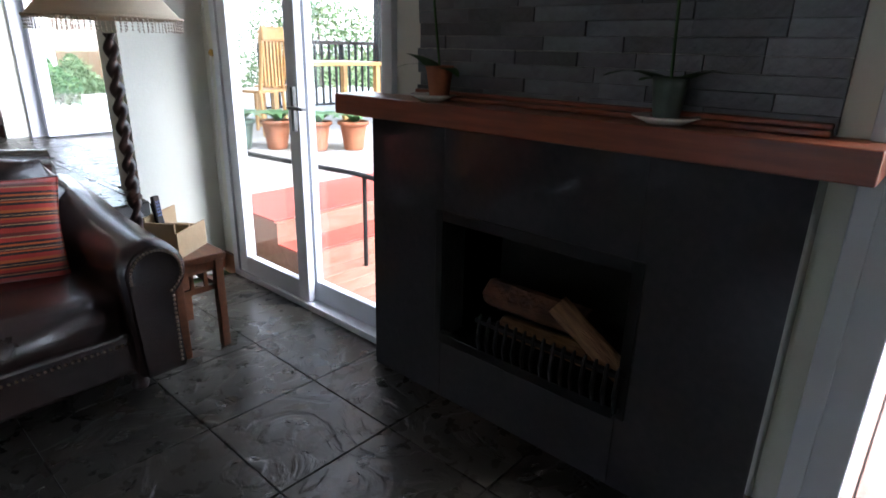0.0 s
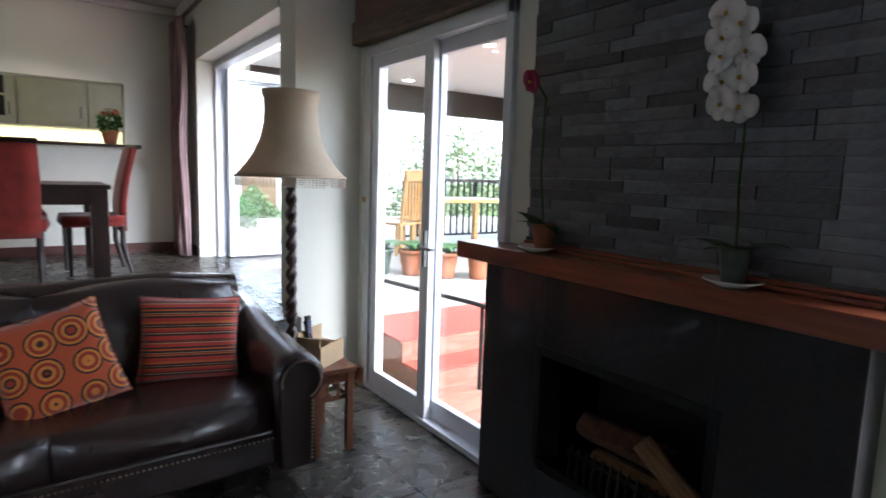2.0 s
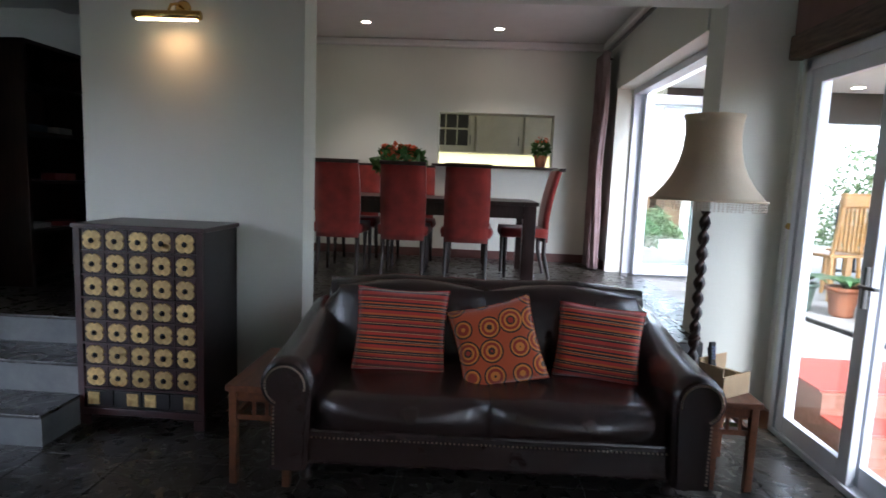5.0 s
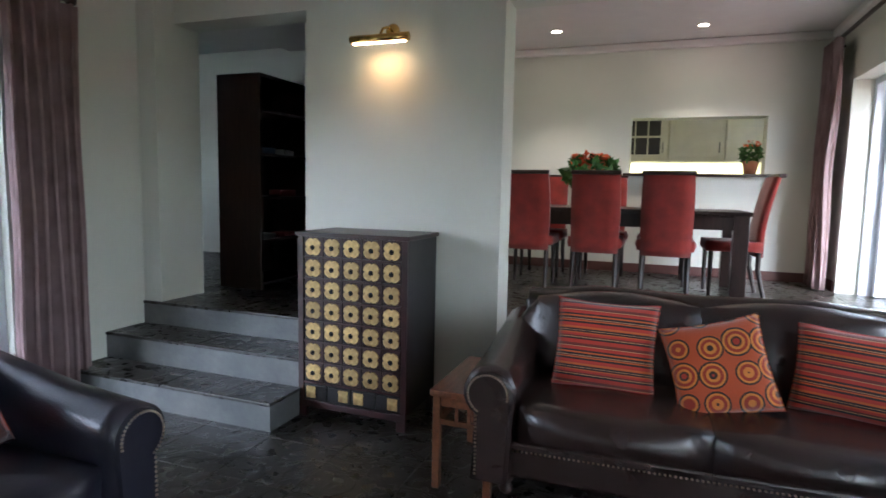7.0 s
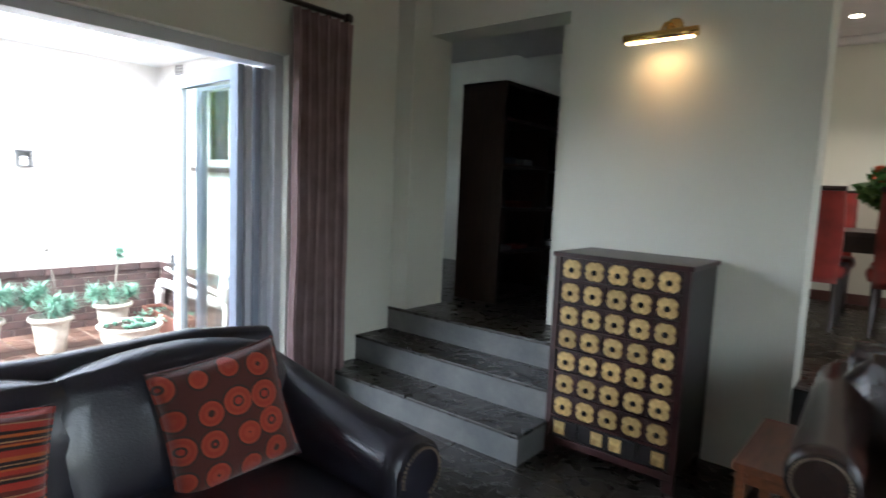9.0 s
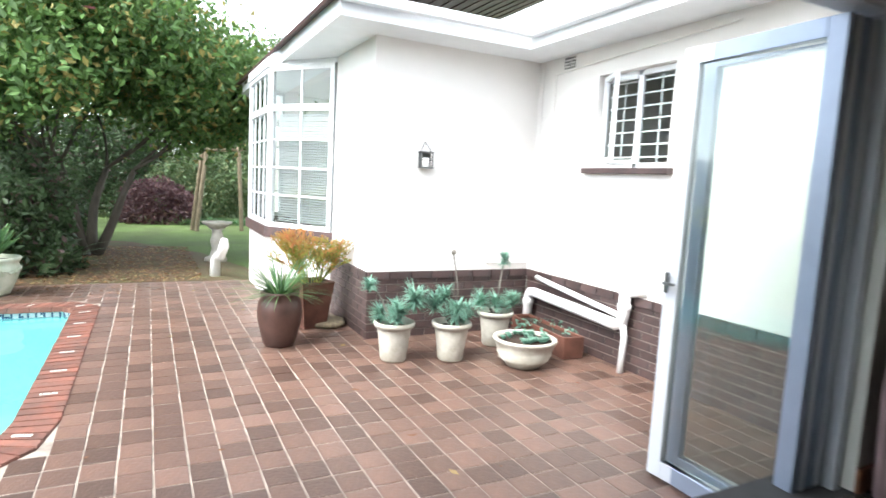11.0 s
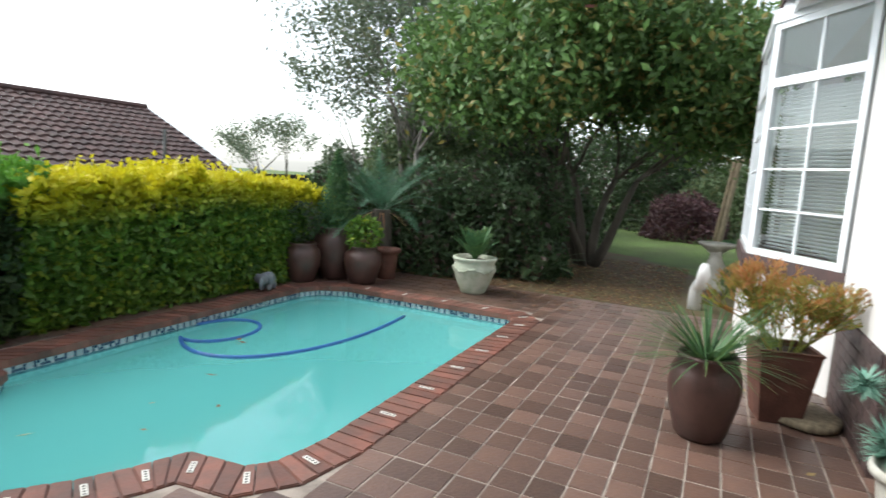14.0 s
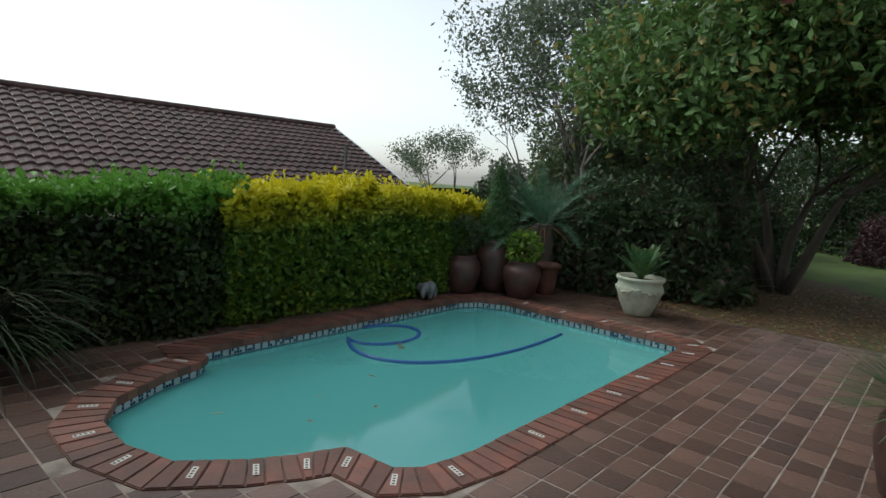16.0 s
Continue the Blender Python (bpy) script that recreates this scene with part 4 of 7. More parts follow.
def side_table(label, at, w=0.42, d=0.5, h=0.48):
    t = thing("side_table", label, "side table", at)
    part("tabletop", boxes((-w / 2, w / 2, -d / 2, d / 2, h - 0.03, h), bevel=0.004), M_TABLEWOOD, t)
    for x in (-w / 2 + 0.03, w / 2 - 0.03):
        for y in (-d / 2 + 0.03, d / 2 - 0.03):
            part("leg", boxes((x - 0.018, x + 0.018, y - 0.018, y + 0.018, 0, h - 0.03), bevel=0.003), M_TABLEWOOD, t)
    for s in (-1, 1):
        part("apron", boxes((-w / 2 + 0.048, w / 2 - 0.048, s * (d / 2 - 0.03) - 0.008, s * (d / 2 - 0.03) + 0.008, h - 0.08, h - 0.03)), M_TABLEWOOD, t)
    part("stretcher", boxes((-w / 2 + 0.048, w / 2 - 0.048, -d / 2 + 0.025, -d / 2 + 0.04, h - 0.17, h - 0.145), (-w / 2 + 0.02, -w / 2 + 0.04, -d / 2 + 0.048, d / 2 - 0.048, h - 0.17, h - 0.145), (w / 2 - 0.04, w / 2 - 0.02, -d / 2 + 0.048, d / 2 - 0.048, h - 0.17, h - 0.145)), M_TABLEWOOD, t)
    for x in (-0.03, 0.03):
        part("spindle", boxes((x - 0.008, x + 0.008, -d / 2 + 0.026, -d / 2 + 0.036, h - 0.145, h - 0.08)), M_TABLEWOOD, t)
    return t


side_table("red-brown wooden side table beside the sofa, holding a letter box", (1.175, 2.30, 0), 0.24, 0.42, 0.45)
side_table("low red-brown wooden side table beside the drawer chest", (-1.06, 2.15, 0), 0.31, 0.6)

# letter box with remote controls
lb = thing("desk_organiser", "plain pale wooden letter box holding remote controls", "organiser", (1.16, 2.24, 0.45), 35)
M_PALEWOOD = mat("pale_wood", (0.5, 0.36, 0.2), 0.6, vary=0.1)
part("tray", boxes((-0.11, 0.11, -0.07, -0.062, 0, 0.11), (-0.11, 0.11, 0.062, 0.07, 0, 0.17), (-0.11, -0.102, -0.062, 0.062, 0, 0.15), (0.102, 0.11, -0.062, 0.062, 0, 0.09), (-0.102, 0.102, -0.062, 0.062, 0, 0.008), (-0.004, 0.004, -0.062, 0.062, 0.008, 0.12)), M_PALEWOOD, lb)
for k, (dx, h) in enumerate(((-0.06, 0.24), (-0.03, 0.21))):
    rc = thing("remote_control", "slim black remote control standing in the letter box", "remote control", (1.16, 2.24, 0.46), 35)
    rc.matrix_world = pose(1.16, 2.24, 0.46, 0, 0, 35) @ pose(dx, 0.02, 0, -8 - 8 * k, 5)
    part("shell", boxes((-0.02, 0.02, -0.008, 0.008, 0, h), bevel=0.004), M_BLACK, rc)
    part("buttons", boxes(*[(-0.012 + 0.01 * i, -0.006 + 0.01 * i, -0.0095, -0.008, h - 0.03 - 0.014 * j, h - 0.022 - 0.014 * j) for i in range(3) for j in range(5)]), mat("button_blue", (0.08, 0.13, 0.3), 0.5), rc)

# floor lamp
fl = thing("floor_lamp", "floor lamp with a twisted dark wooden column and cream beaded shade", "floor lamp", (1.16, 2.66, 0))
part("foot", lathe([(0.15, 0), (0.15, 0.03), (0.1, 0.05), (0.05, 0.08), (0.035, 0.12)], 24), M_DARKWOOD, fl, smooth=True)
bm, rings = bmesh.new(), []
for i in range(150):
    z = 0.12 + i * (1.33 - 0.12) / 149
    ring = []
    for k in range(16):
        a = 2 * math.pi * k / 16
        r = 0.021 + 0.011 * math.cos(2 * (a - z * 2 * math.pi / 0.17)) + (0.012 if abs(z - 0.62) < 0.02 else 0)
        ring.append(bm.verts.new((r * math.cos(a), r * math.sin(a), z)))
    rings.append(ring)
for lo, hi in zip(rings, rings[1:]):
    for k in range(16):
        bm.faces.new((lo[k], lo[(k + 1) % 16], hi[(k + 1) % 16], hi[k]))
part("column", bm, M_DARKWOOD, fl, "dark wooden barley-twist column", True)
prof = [(0.30, 0), (0.285, 0.02), (0.24, 0.07), (0.2, 0.13), (0.17, 0.2), (0.152, 0.28), (0.146, 0.36), (0.15, 0.42), (0.158, 0.46)]
o = part("shade", lathe(prof, 32, (0, 0, 1.39), cap=False, wobble=lambda a, z: 1 - 0.02 * abs(math.sin(4 * a))), M_SHADE, fl, "cream waisted fabric shade", True)
o.modifiers.new("thickness", "SOLIDIFY").thickness = 0.004
part("shade_trim", tube([(0.299 * math.cos(a), 0.299 * math.sin(a), 1.392) for a in (2 * math.pi * k / 40 for k in range(41))], 0.006, 6), M_SHADE, fl)
bm = bmesh.new()
for k in range(90):
    a = 2 * math.pi * k / 90
    if math.sin(a * 9) > 0.75:
        continue
    for j in range(4):
        bmesh.ops.create_icosphere(bm, subdivisions=1, radius=0.0048, matrix=Matrix.Translation((0.296 * math.cos(a), 0.296 * math.sin(a), 1.38 - 0.0125 * j)))
tagged(part("bead_fringe", bm, M_BEAD, fl, "hanging glass bead fringe"), kind="stuff")

# apothecary chest
ch = thing("drawer_chest", "black and dark red lacquered drawer chest with rows of gilt plates", "chest", (-1.925, 2.37, 0))
cw, cd, chh = 0.72, 0.45, 1.13
part("carcass", boxes((-cw / 2, cw / 2, 0.02, cd, 0.09, chh - 0.02), bevel=0.004), M_CHESTSIDE, ch, "black lacquered body")
part("top", boxes((-cw / 2 - 0.012, cw / 2 + 0.012, -0.008, cd + 0.01, chh - 0.02, chh + 0.005), bevel=0.004), M_CHEST, ch)
fr = [(-cw / 2, -cw / 2 + 0.035, 0, 0.02, 0.0, chh - 0.02), (cw / 2 - 0.035, cw / 2, 0, 0.02, 0.0, chh - 0.02)]
dw = (cw - 0.07) / 5
dh = 0.128
z0 = 0.215
for j in range(8):
    fr.append((-cw / 2 + 0.035, cw / 2 - 0.035, 0.003, 0.02, z0 + j * dh - 0.006, z0 + j * dh + 0.006))
for i in range(1, 5):
    fr.append((-cw / 2 + 0.035 + i * dw - 0.005, -cw / 2 + 0.035 + i * dw + 0.005, 0.005, 0.02, z0 + 0.006, z0 + 7 * dh - 0.006))
part("face_frame", boxes(*fr), M_CHEST, ch, "dark red face frame")
part("apron", boxes((-cw / 2, cw / 2, -0.002, 0.018, 0.06, 0.1), bevel=0.003), M_CHEST, ch)
for sx in (-1, 1):
    part("foot", boxes((sx * cw / 2 - 0.03 - 0.03 * sx, sx * cw / 2 + 0.03 - 0.03 * sx, -0.002, 0.02, 0, 0.06), bevel=0.003), M_CHEST, ch)
    part("foot", boxes((sx * cw / 2 - 0.02 - 0.02 * sx, sx * cw / 2 + 0.02 - 0.02 * sx, cd - 0.04, cd, 0, 0.09), bevel=0.003), M_CHEST, ch)


def flower_plate():
    """A square gilt plate with notched sides and a raised ring."""
    out = []
    for k in range(32):
        a = 2 * math.pi * k / 32
        r = 0.049 * (1 + 0.16 * abs(math.cos(2 * a + math.pi / 2)) ** 0.6 - 0.12 * (abs(math.cos(4 * a)) > 0.9 and abs(math.sin(2 * a)) < 0.3))
        out.append((r * math.cos(a), r * math.sin(a)))
    bm = bmesh.new()
    lo = [bm.verts.new((x, 0, y)) for x, y in out]
    hi = [bm.verts.new((x * 0.95, -0.004, y * 0.95)) for x, y in out]
    for k in range(32):
        j = (k + 1) % 32
        bm.faces.new((lo[k], lo[j], hi[j], hi[k]))
    bm.faces.new(hi)
    bmesh.ops.recalc_face_normals(bm, faces=bm.faces[:])
    return bm


plate = knob = dr = None
for j in range(7):
    for i in range(5):
        x, z = -cw / 2 + 0.035 + (i + 0.5) * dw, z0 + (j + 0.5) * dh
        d_ = part("drawer_front", boxes((-dw / 2 + 0.007, dw / 2 - 0.007, 0.008, 0.02, -dh / 2 + 0.008, dh / 2 - 0.008), bevel=0.002), M_CHEST, ch) if dr is None else new("drawer_front", dr)
        dr = d_.data
        d_.parent = ch
        d_.location = (x, 0, z)
        p_ = part("plate", flower_plate(), M_BRASSPLATE, d_, "gilt flower-shaped plate") if plate is None else new("plate", plate)
        plate = p_.data
        p_.parent = d_
        p_.location = (0, 0.008, 0)
        k_ = part("pull", lathe([(0.014, 0), (0.016, 0.004), (0.008, 0.006), (0.007, 0.018), (0.0, 0.02)], 10), M_BLACK, d_) if knob is None else new("pull", knob)
        knob = k_.data
        k_.parent = d_
        k_.matrix_local = pose(0, 0.004, -0.004, 90)
for i in range(4):
    x = -cw / 2 + 0.035 + (0.5 + i) * (cw - 0.07) / 4
    d_ = part("low_drawer", boxes((-0.078, 0.078, 0.006, 0.02, -0.045, 0.045), bevel=0.002), M_CHESTSIDE, ch)
    d_.location = (x, 0, 0.155)
    p_ = part("plate", boxes((-0.032, 0.032, 0.001, 0.006, -0.036, 0.036), bevel=0.002), M_BRASSPLATE, d_, "small square gilt plate")
    p_.location = ((-0.03, 0.03)[i % 2], 0, 0)

# picture lamp on the wall panel
pl = thing("picture_light", "brass picture light glowing on the cream wall", "wall lamp", (-1.95, YN, 2.34))
part("back_plate", lathe([(0.045, 0), (0.05, 0.01), (0.035, 0.02), (0, 0.022)], 20), M_BRASS, pl, smooth=True).matrix_local = pose(0.03, 0, 0.06, 90)
part("arm", tube([(0.03, -0.01, 0.06), (0.03, -0.08, 0.07), (0.02, -0.13, 0.05), (0, -0.14, 0.0)], 0.008, 8), M_BRASS, pl, smooth=True)
o = part("shade", tube([(-0.2, -0.14, -0.01), (0.2, -0.14, -0.01)], 0.026, 16), M_BRASS, pl, "long brass tube shade", True)
part("bulb", boxes((-0.18, 0.18, -0.152, -0.128, -0.042, -0.03)), glow_mat("warm_tube", (1.0, 0.72, 0.4), 1.2), pl)
lt = new("picture_light_lamp", bpy.data.lights.new("picture_light_lamp", "AREA"))
lt.data.shape, lt.data.size, lt.data.size_y, lt.data.energy, lt.data.color = "RECTANGLE", 0.16, 0.02, LAMP, (1.0, 0.5, 0.18)
lt.data.spread = radians(120)
lt.matrix_world = look((-1.95, YN - 0.14, 2.29), (-1.95, YN + 0.06, 1.94))

# downlights in the dining ceiling; the last two are added to brighten the kitchen
for x, y in ((-1.35, 5.6), (0.05, 5.75), (-2.3, 4.2), (-0.6, 7.4), (0.6, 7.4)):
    dl = thing("downlight", "small round recessed downlight, lit; the kitchen pair is added", "ceiling lamp", (x, y, 3.05))
    part("rim", lathe([(0.045, -0.004), (0.055, -0.006), (0.06, 0.0)], 20, cap=False), M_WHITE, dl)
    part("bulb", lathe([(0.045, -0.003), (0.0, -0.003)], 20, cap=False), glow_mat("downlight_glow", (1.0, 0.85, 0.65), 6), dl)
    pt = new("downlight_lamp", bpy.data.lights.new("downlight_lamp", "SPOT"))
    pt.data.energy, pt.data.spot_size, pt.data.spot_blend, pt.data.shadow_soft_size, pt.data.color = 4, radians(90), 0.6, 0.04, (1.0, 0.8, 0.6)
    pt.location = (x, y, 3.03)

# dining table and chairs
dt = thing("dining_table", "dark stained wooden dining table with a glossy top", "table", (-0.93, 5.25, UP))
part("tabletop", boxes((-1.4, 1.4, -0.5, 0.5, 0.72, 0.755), bevel=0.004), M_DARKWOOD, dt)
part("apron", boxes((-1.36, 1.36, -0.47, -0.44, 0.6, 0.72), (-1.36, 1.36, 0.44, 0.47, 0.6, 0.72), (-1.37, -1.34, -0.44, 0.44, 0.6, 0.72), (1.34, 1.37, -0.44, 0.44, 0.6, 0.72)), M_DARKWOOD, dt)
for x in (-1.32, 1.32):
    for y in (-0.42, 0.42):
        part("leg", boxes((x - 0.06, x + 0.06, y - 0.06, y + 0.06, 0, 0.72), bevel=0.004), M_DARKWOOD, dt)


def dining_chair():
    c = thing("dining_chair", "tall dining chair in red suede with a dark wooden top rail", "chair")
    o = part("seat", soft_box(0.46, 0.44, 0.09, 0.12, cuts=5), M_REDSUEDE, c, smooth=True)
    o.location = (0, 0, 0.45)
    n, verts, faces = 12, [], []
    for side, off in ((0, -0.022), (1, 0.022)):
        for i in range(n + 1):
            t = i / n
            y = -0.21 - 0.16 * max(0, t - 0.25) ** 1.6 + off
            w = 0.2 + 0.012 * math.sin(t * 3)
            for x in (-w, -w * 0.5, 0, w * 0.5, w):
                verts.append((x, y - 0.02 * (1 - (x / w) ** 2) * (1 if side == 0 else -0.4), 0.36 + 0.7 * t))
    m = 5 * (n + 1)
    for i in range(n):
        for k in range(4):
            a = i * 5 + k
            faces.append((a, a + 5, a + 6, a + 1))
            faces.append((m + a, m + a + 1, m + a + 6, m + a + 5))
        for k in (0, 4):
            a = i * 5 + k
            faces.append((a, m + a, m + a + 5, a + 5) if k == 0 else (a + 5, m + a + 5, m + a, a))
    faces += [(k, k + 1, m + k + 1, m + k) for k in range(4)]
    raw("backrest", verts, faces, M_REDSUEDE, c, smooth=True)
    part("top_rail", boxes((-0.21, 0.21, -0.365, -0.305, 1.05, 1.085), bevel=0.006), M_DARKWOOD, c, "dark wooden rail")
    for x in (-0.19, 0.19):
        part("leg", tube([(x, 0.18, 0), (x * 0.98, 0.18, 0.42)], [0.015, 0.022], 8), M_DARKWOOD, c)
        part("leg", tube([(x, -0.26, 0), (x * 0.98, -0.2, 0.25), (x * 0.98, -0.2, 0.42)], [0.015, 0.022, 0.022], 8), M_DARKWOOD, c)
    return c


c0 = dining_chair()
for k, (x, y, a) in enumerate(((-1.40, 4.93, 0), (-0.79, 4.93, 1), (-0.19, 4.93, -1), (-2.02, 4.93, 1), (-1.42, 5.66, 180), (-0.8, 5.66, 179), (-0.2, 5.66, 181), (0.36, 5.22, 93))):
    c = c0 if k == 0 else copy_thing(c0, pose(x, y, UP, 0, 0, a))
    if k == 0:
        c.matrix_world = pose(x, y, UP, 0, 0, a)
    c["group"] = "chairs round the dining table"

# potted flowers on the table and in the hatch
def pot(name, label, prof, m, at, category="plant pot", soil=None, wob=None, cap=False):
    p = thing(name, label, category, at)
    o = part("pot", lathe(prof, 32, wobble=wob), m, p, smooth=True)
    if soil:
        part("soil", lathe([(soil[0], soil[1]), (0.0, soil[1] + 0.01)], 20, cap=False), M_SOIL_AND_SHADE, p)
    return p


rngn = np.random.default_rng(3)


def bush(parent, m, n, r, h, z, size, name="leaves", seed=0, aspect=0.6):
    rg = np.random.default_rng(seed)
    d = rg.normal(size=(n, 3))
    d /= np.linalg.norm(d, axis=1)[:, None]
    c = d * rg.uniform(0.55, 1.0, n)[:, None] ** 0.6 * np.array([r, r, h])
    c[:, 2] += z
    v, f = leaf_cloud(c, size, rg, aspect, 0.1, d)
    return tagged(raw(name, v, f, m, parent), kind="stuff")


fp_ = pot("flower_pot", "round potted plant with orange flowers on the dining table", [(0.07, 0), (0.1, 0.19), (0.11, 0.2), (0.095, 0.2), (0.08, 0.02)], M_TERRA, (-0.9, 5.2, UP + 0.755))
bush(fp_, L_HOUSE, 300, 0.27, 0.16, 0.33, 0.12, seed=1)
bush(fp_, M_ORANGEFLOWER, 110, 0.18, 0.08, 0.44, 0.065, "blossoms", seed=2, aspect=0.9)
hp = pot("flower_pot", "small terracotta pot with a kalanchoe on the hatch sill", [(0.055, 0), (0.08, 0.13), (0.085, 0.14), (0.07, 0.14), (0.06, 0.02)], M_TERRA, (0.63, 6.42, 1.63))
bush(hp, L_HOUSE, 150, 0.12, 0.11, 0.22, 0.07, seed=3)
bush(hp, M_ORANGEFLOWER, 30, 0.1, 0.04, 0.32, 0.03, "blossoms", seed=4, aspect=0.9)
setting(part("hatch_sill", boxes((-0.66, 0.82, 6.26, 6.64, 1.6, 1.63), bevel=0.004), M_DARKWOOD), "dark wooden serving hatch sill")
wall("wall_kitchen", [(-1.6, 1.9, 8.9, 9.0, UP, 3.05), (-1.7, -1.6, 6.6, 9.0, UP, 3.05), (1.8, 1.9, 6.6, 8.9, UP, 3.05)], "pale kitchen wall", mat("kitchen_wall", (0.65, 0.62, 0.36), 0.4, vary=0.05))
setting(part("ceiling_kitchen", boxes((-1.7, 1.9, 6.6, 9.0, 3.05, 3.15)), M_CEIL), "white kitchen ceiling")
setting(part("floor_kitchen", boxes((-1.7, 1.9, 6.6, 9.0, UP - 0.1, UP)), M_SLATE), "dark kitchen floor")
M_CABINET = mat("cream_cabinet", (0.62, 0.6, 0.52), 0.5, vary=0.05)
for k in range(4):
    kc = thing("kitchen_cabinet", "cream wall cabinet over the worktop" if k != 1 else "cream wall cabinet with a small glazed door", "cabinet", (-1.3 + 0.75 * k, 8.55, 1.88))
    part("body", boxes((-0.37, 0.37, 0.0, 0.34, 0, 0.75)), M_CABINET, kc)
    dd = part("door", boxes((-0.36, 0.36, -0.02, 0, 0.01, 0.74), (-0.3, 0.3, -0.026, -0.02, 0.07, 0.68), bevel=0.003), M_CABINET, kc)
    if k == 1:
        part("pane", boxes(*[(-0.26 + i * 0.18, -0.1 + i * 0.18, -0.03, -0.0265, 0.1 + j * 0.27, 0.34 + j * 0.27) for i in range(3) for j in range(2)]), M_GRANITE, dd)
    part("handle", boxes((0.29, 0.305, -0.05, -0.035, 0.12, 0.27), bevel=0.003), M_STEP, dd)
kl = new("cabinet_strip_lamp", bpy.data.lights.new("cabinet_strip_lamp", "AREA"))
kl.data.shape, kl.data.size, kl.data.size_y, kl.data.energy, kl.data.color = "RECTANGLE", 2.6, 0.1, 3, (1.0, 0.93, 0.65)
kl.matrix_world = look((-0.2, 8.6, 1.84), (-0.2, 8.8, 1.3))
kw = thing("kitchen_counter", "dark worktop on cream kitchen units", "counter", (0, 8.6, UP))
part("worktop", boxes((-1.55, 1.75, -0.35, 0.3, 0.87, 0.9)), M_GRANITE, kw)
part("body", boxes((-1.55, 1.75, -0.32, 0.3, 0, 0.87)), M_CABINET, kw)

# bookcase in the hall
bc = thing("bookcase", "tall dark wooden open bookcase, sparsely filled, in the hall", "bookcase", (-4.05, 4.2, UP), 0)
bw, bd, bh = 1.5, 0.44, 1.83
rows = [(0, 0.03, 0, bd, 0, bh), (bw - 0.03, bw, 0, bd, 0, bh), (bw / 2 - 0.015, bw / 2 + 0.015, 0, bd, 0.05, bh - 0.03), (0.03, bw - 0.03, bd - 0.015, bd, 0, bh), (0, bw, -0.005, bd, bh - 0.03, bh)]
for row in rows:
    part("panel", boxes(row), M_DARKWOOD, bc)
for j in range(5):
    part("shelf", boxes((0.0305, bw - 0.0305, 0.004, bd - 0.0155, 0.04 + j * 0.37, 0.062 + j * 0.37)), M_DARKWOOD, bc)
bc.matrix_world = pose(-3.43, 3.5, UP, 0, 0, 90)
rngb = random.Random(9)
for j in range(1, 4):
    for k in range(4):
        if rngb.random() < 0.35:
            continue
        bk = thing("book", "closed book lying on the bookcase shelf", "book", (0, 0, 0))
        hh = rngb.uniform(0.03, 0.06)
        part("cover", boxes((-0.1, 0.1, -0.07, 0.07, 0, hh), bevel=0.003), mat("book_cover", rngb.choice(((0.3, 0.3, 0.3), (0.25, 0.05, 0.05), (0.05, 0.08, 0.12))), 0.6), bk)
        bk.matrix_world = bc.matrix_world @ pose(0.2 + k * 0.3, 0.14, 0.063 + j * 0.37, 0, 0, rngb.uniform(-12, 12))

# orchids on the mantel
M_POTGREEN = mat("glazed_green_pot", (0.1, 0.13, 0.11), 0.3, vary=0.3, scale=12)
def saucer(label, at, r=0.1):
    s = thing("saucer", label, "saucer", at)
    part("dish", lathe([(r * 0.55, 0), (r * 0.6, 0.004), (r, 0.018), (r * 0.98, 0.021), (r * 0.58, 0.008), (0, 0.008)], 32), M_WHITE, s, smooth=True)


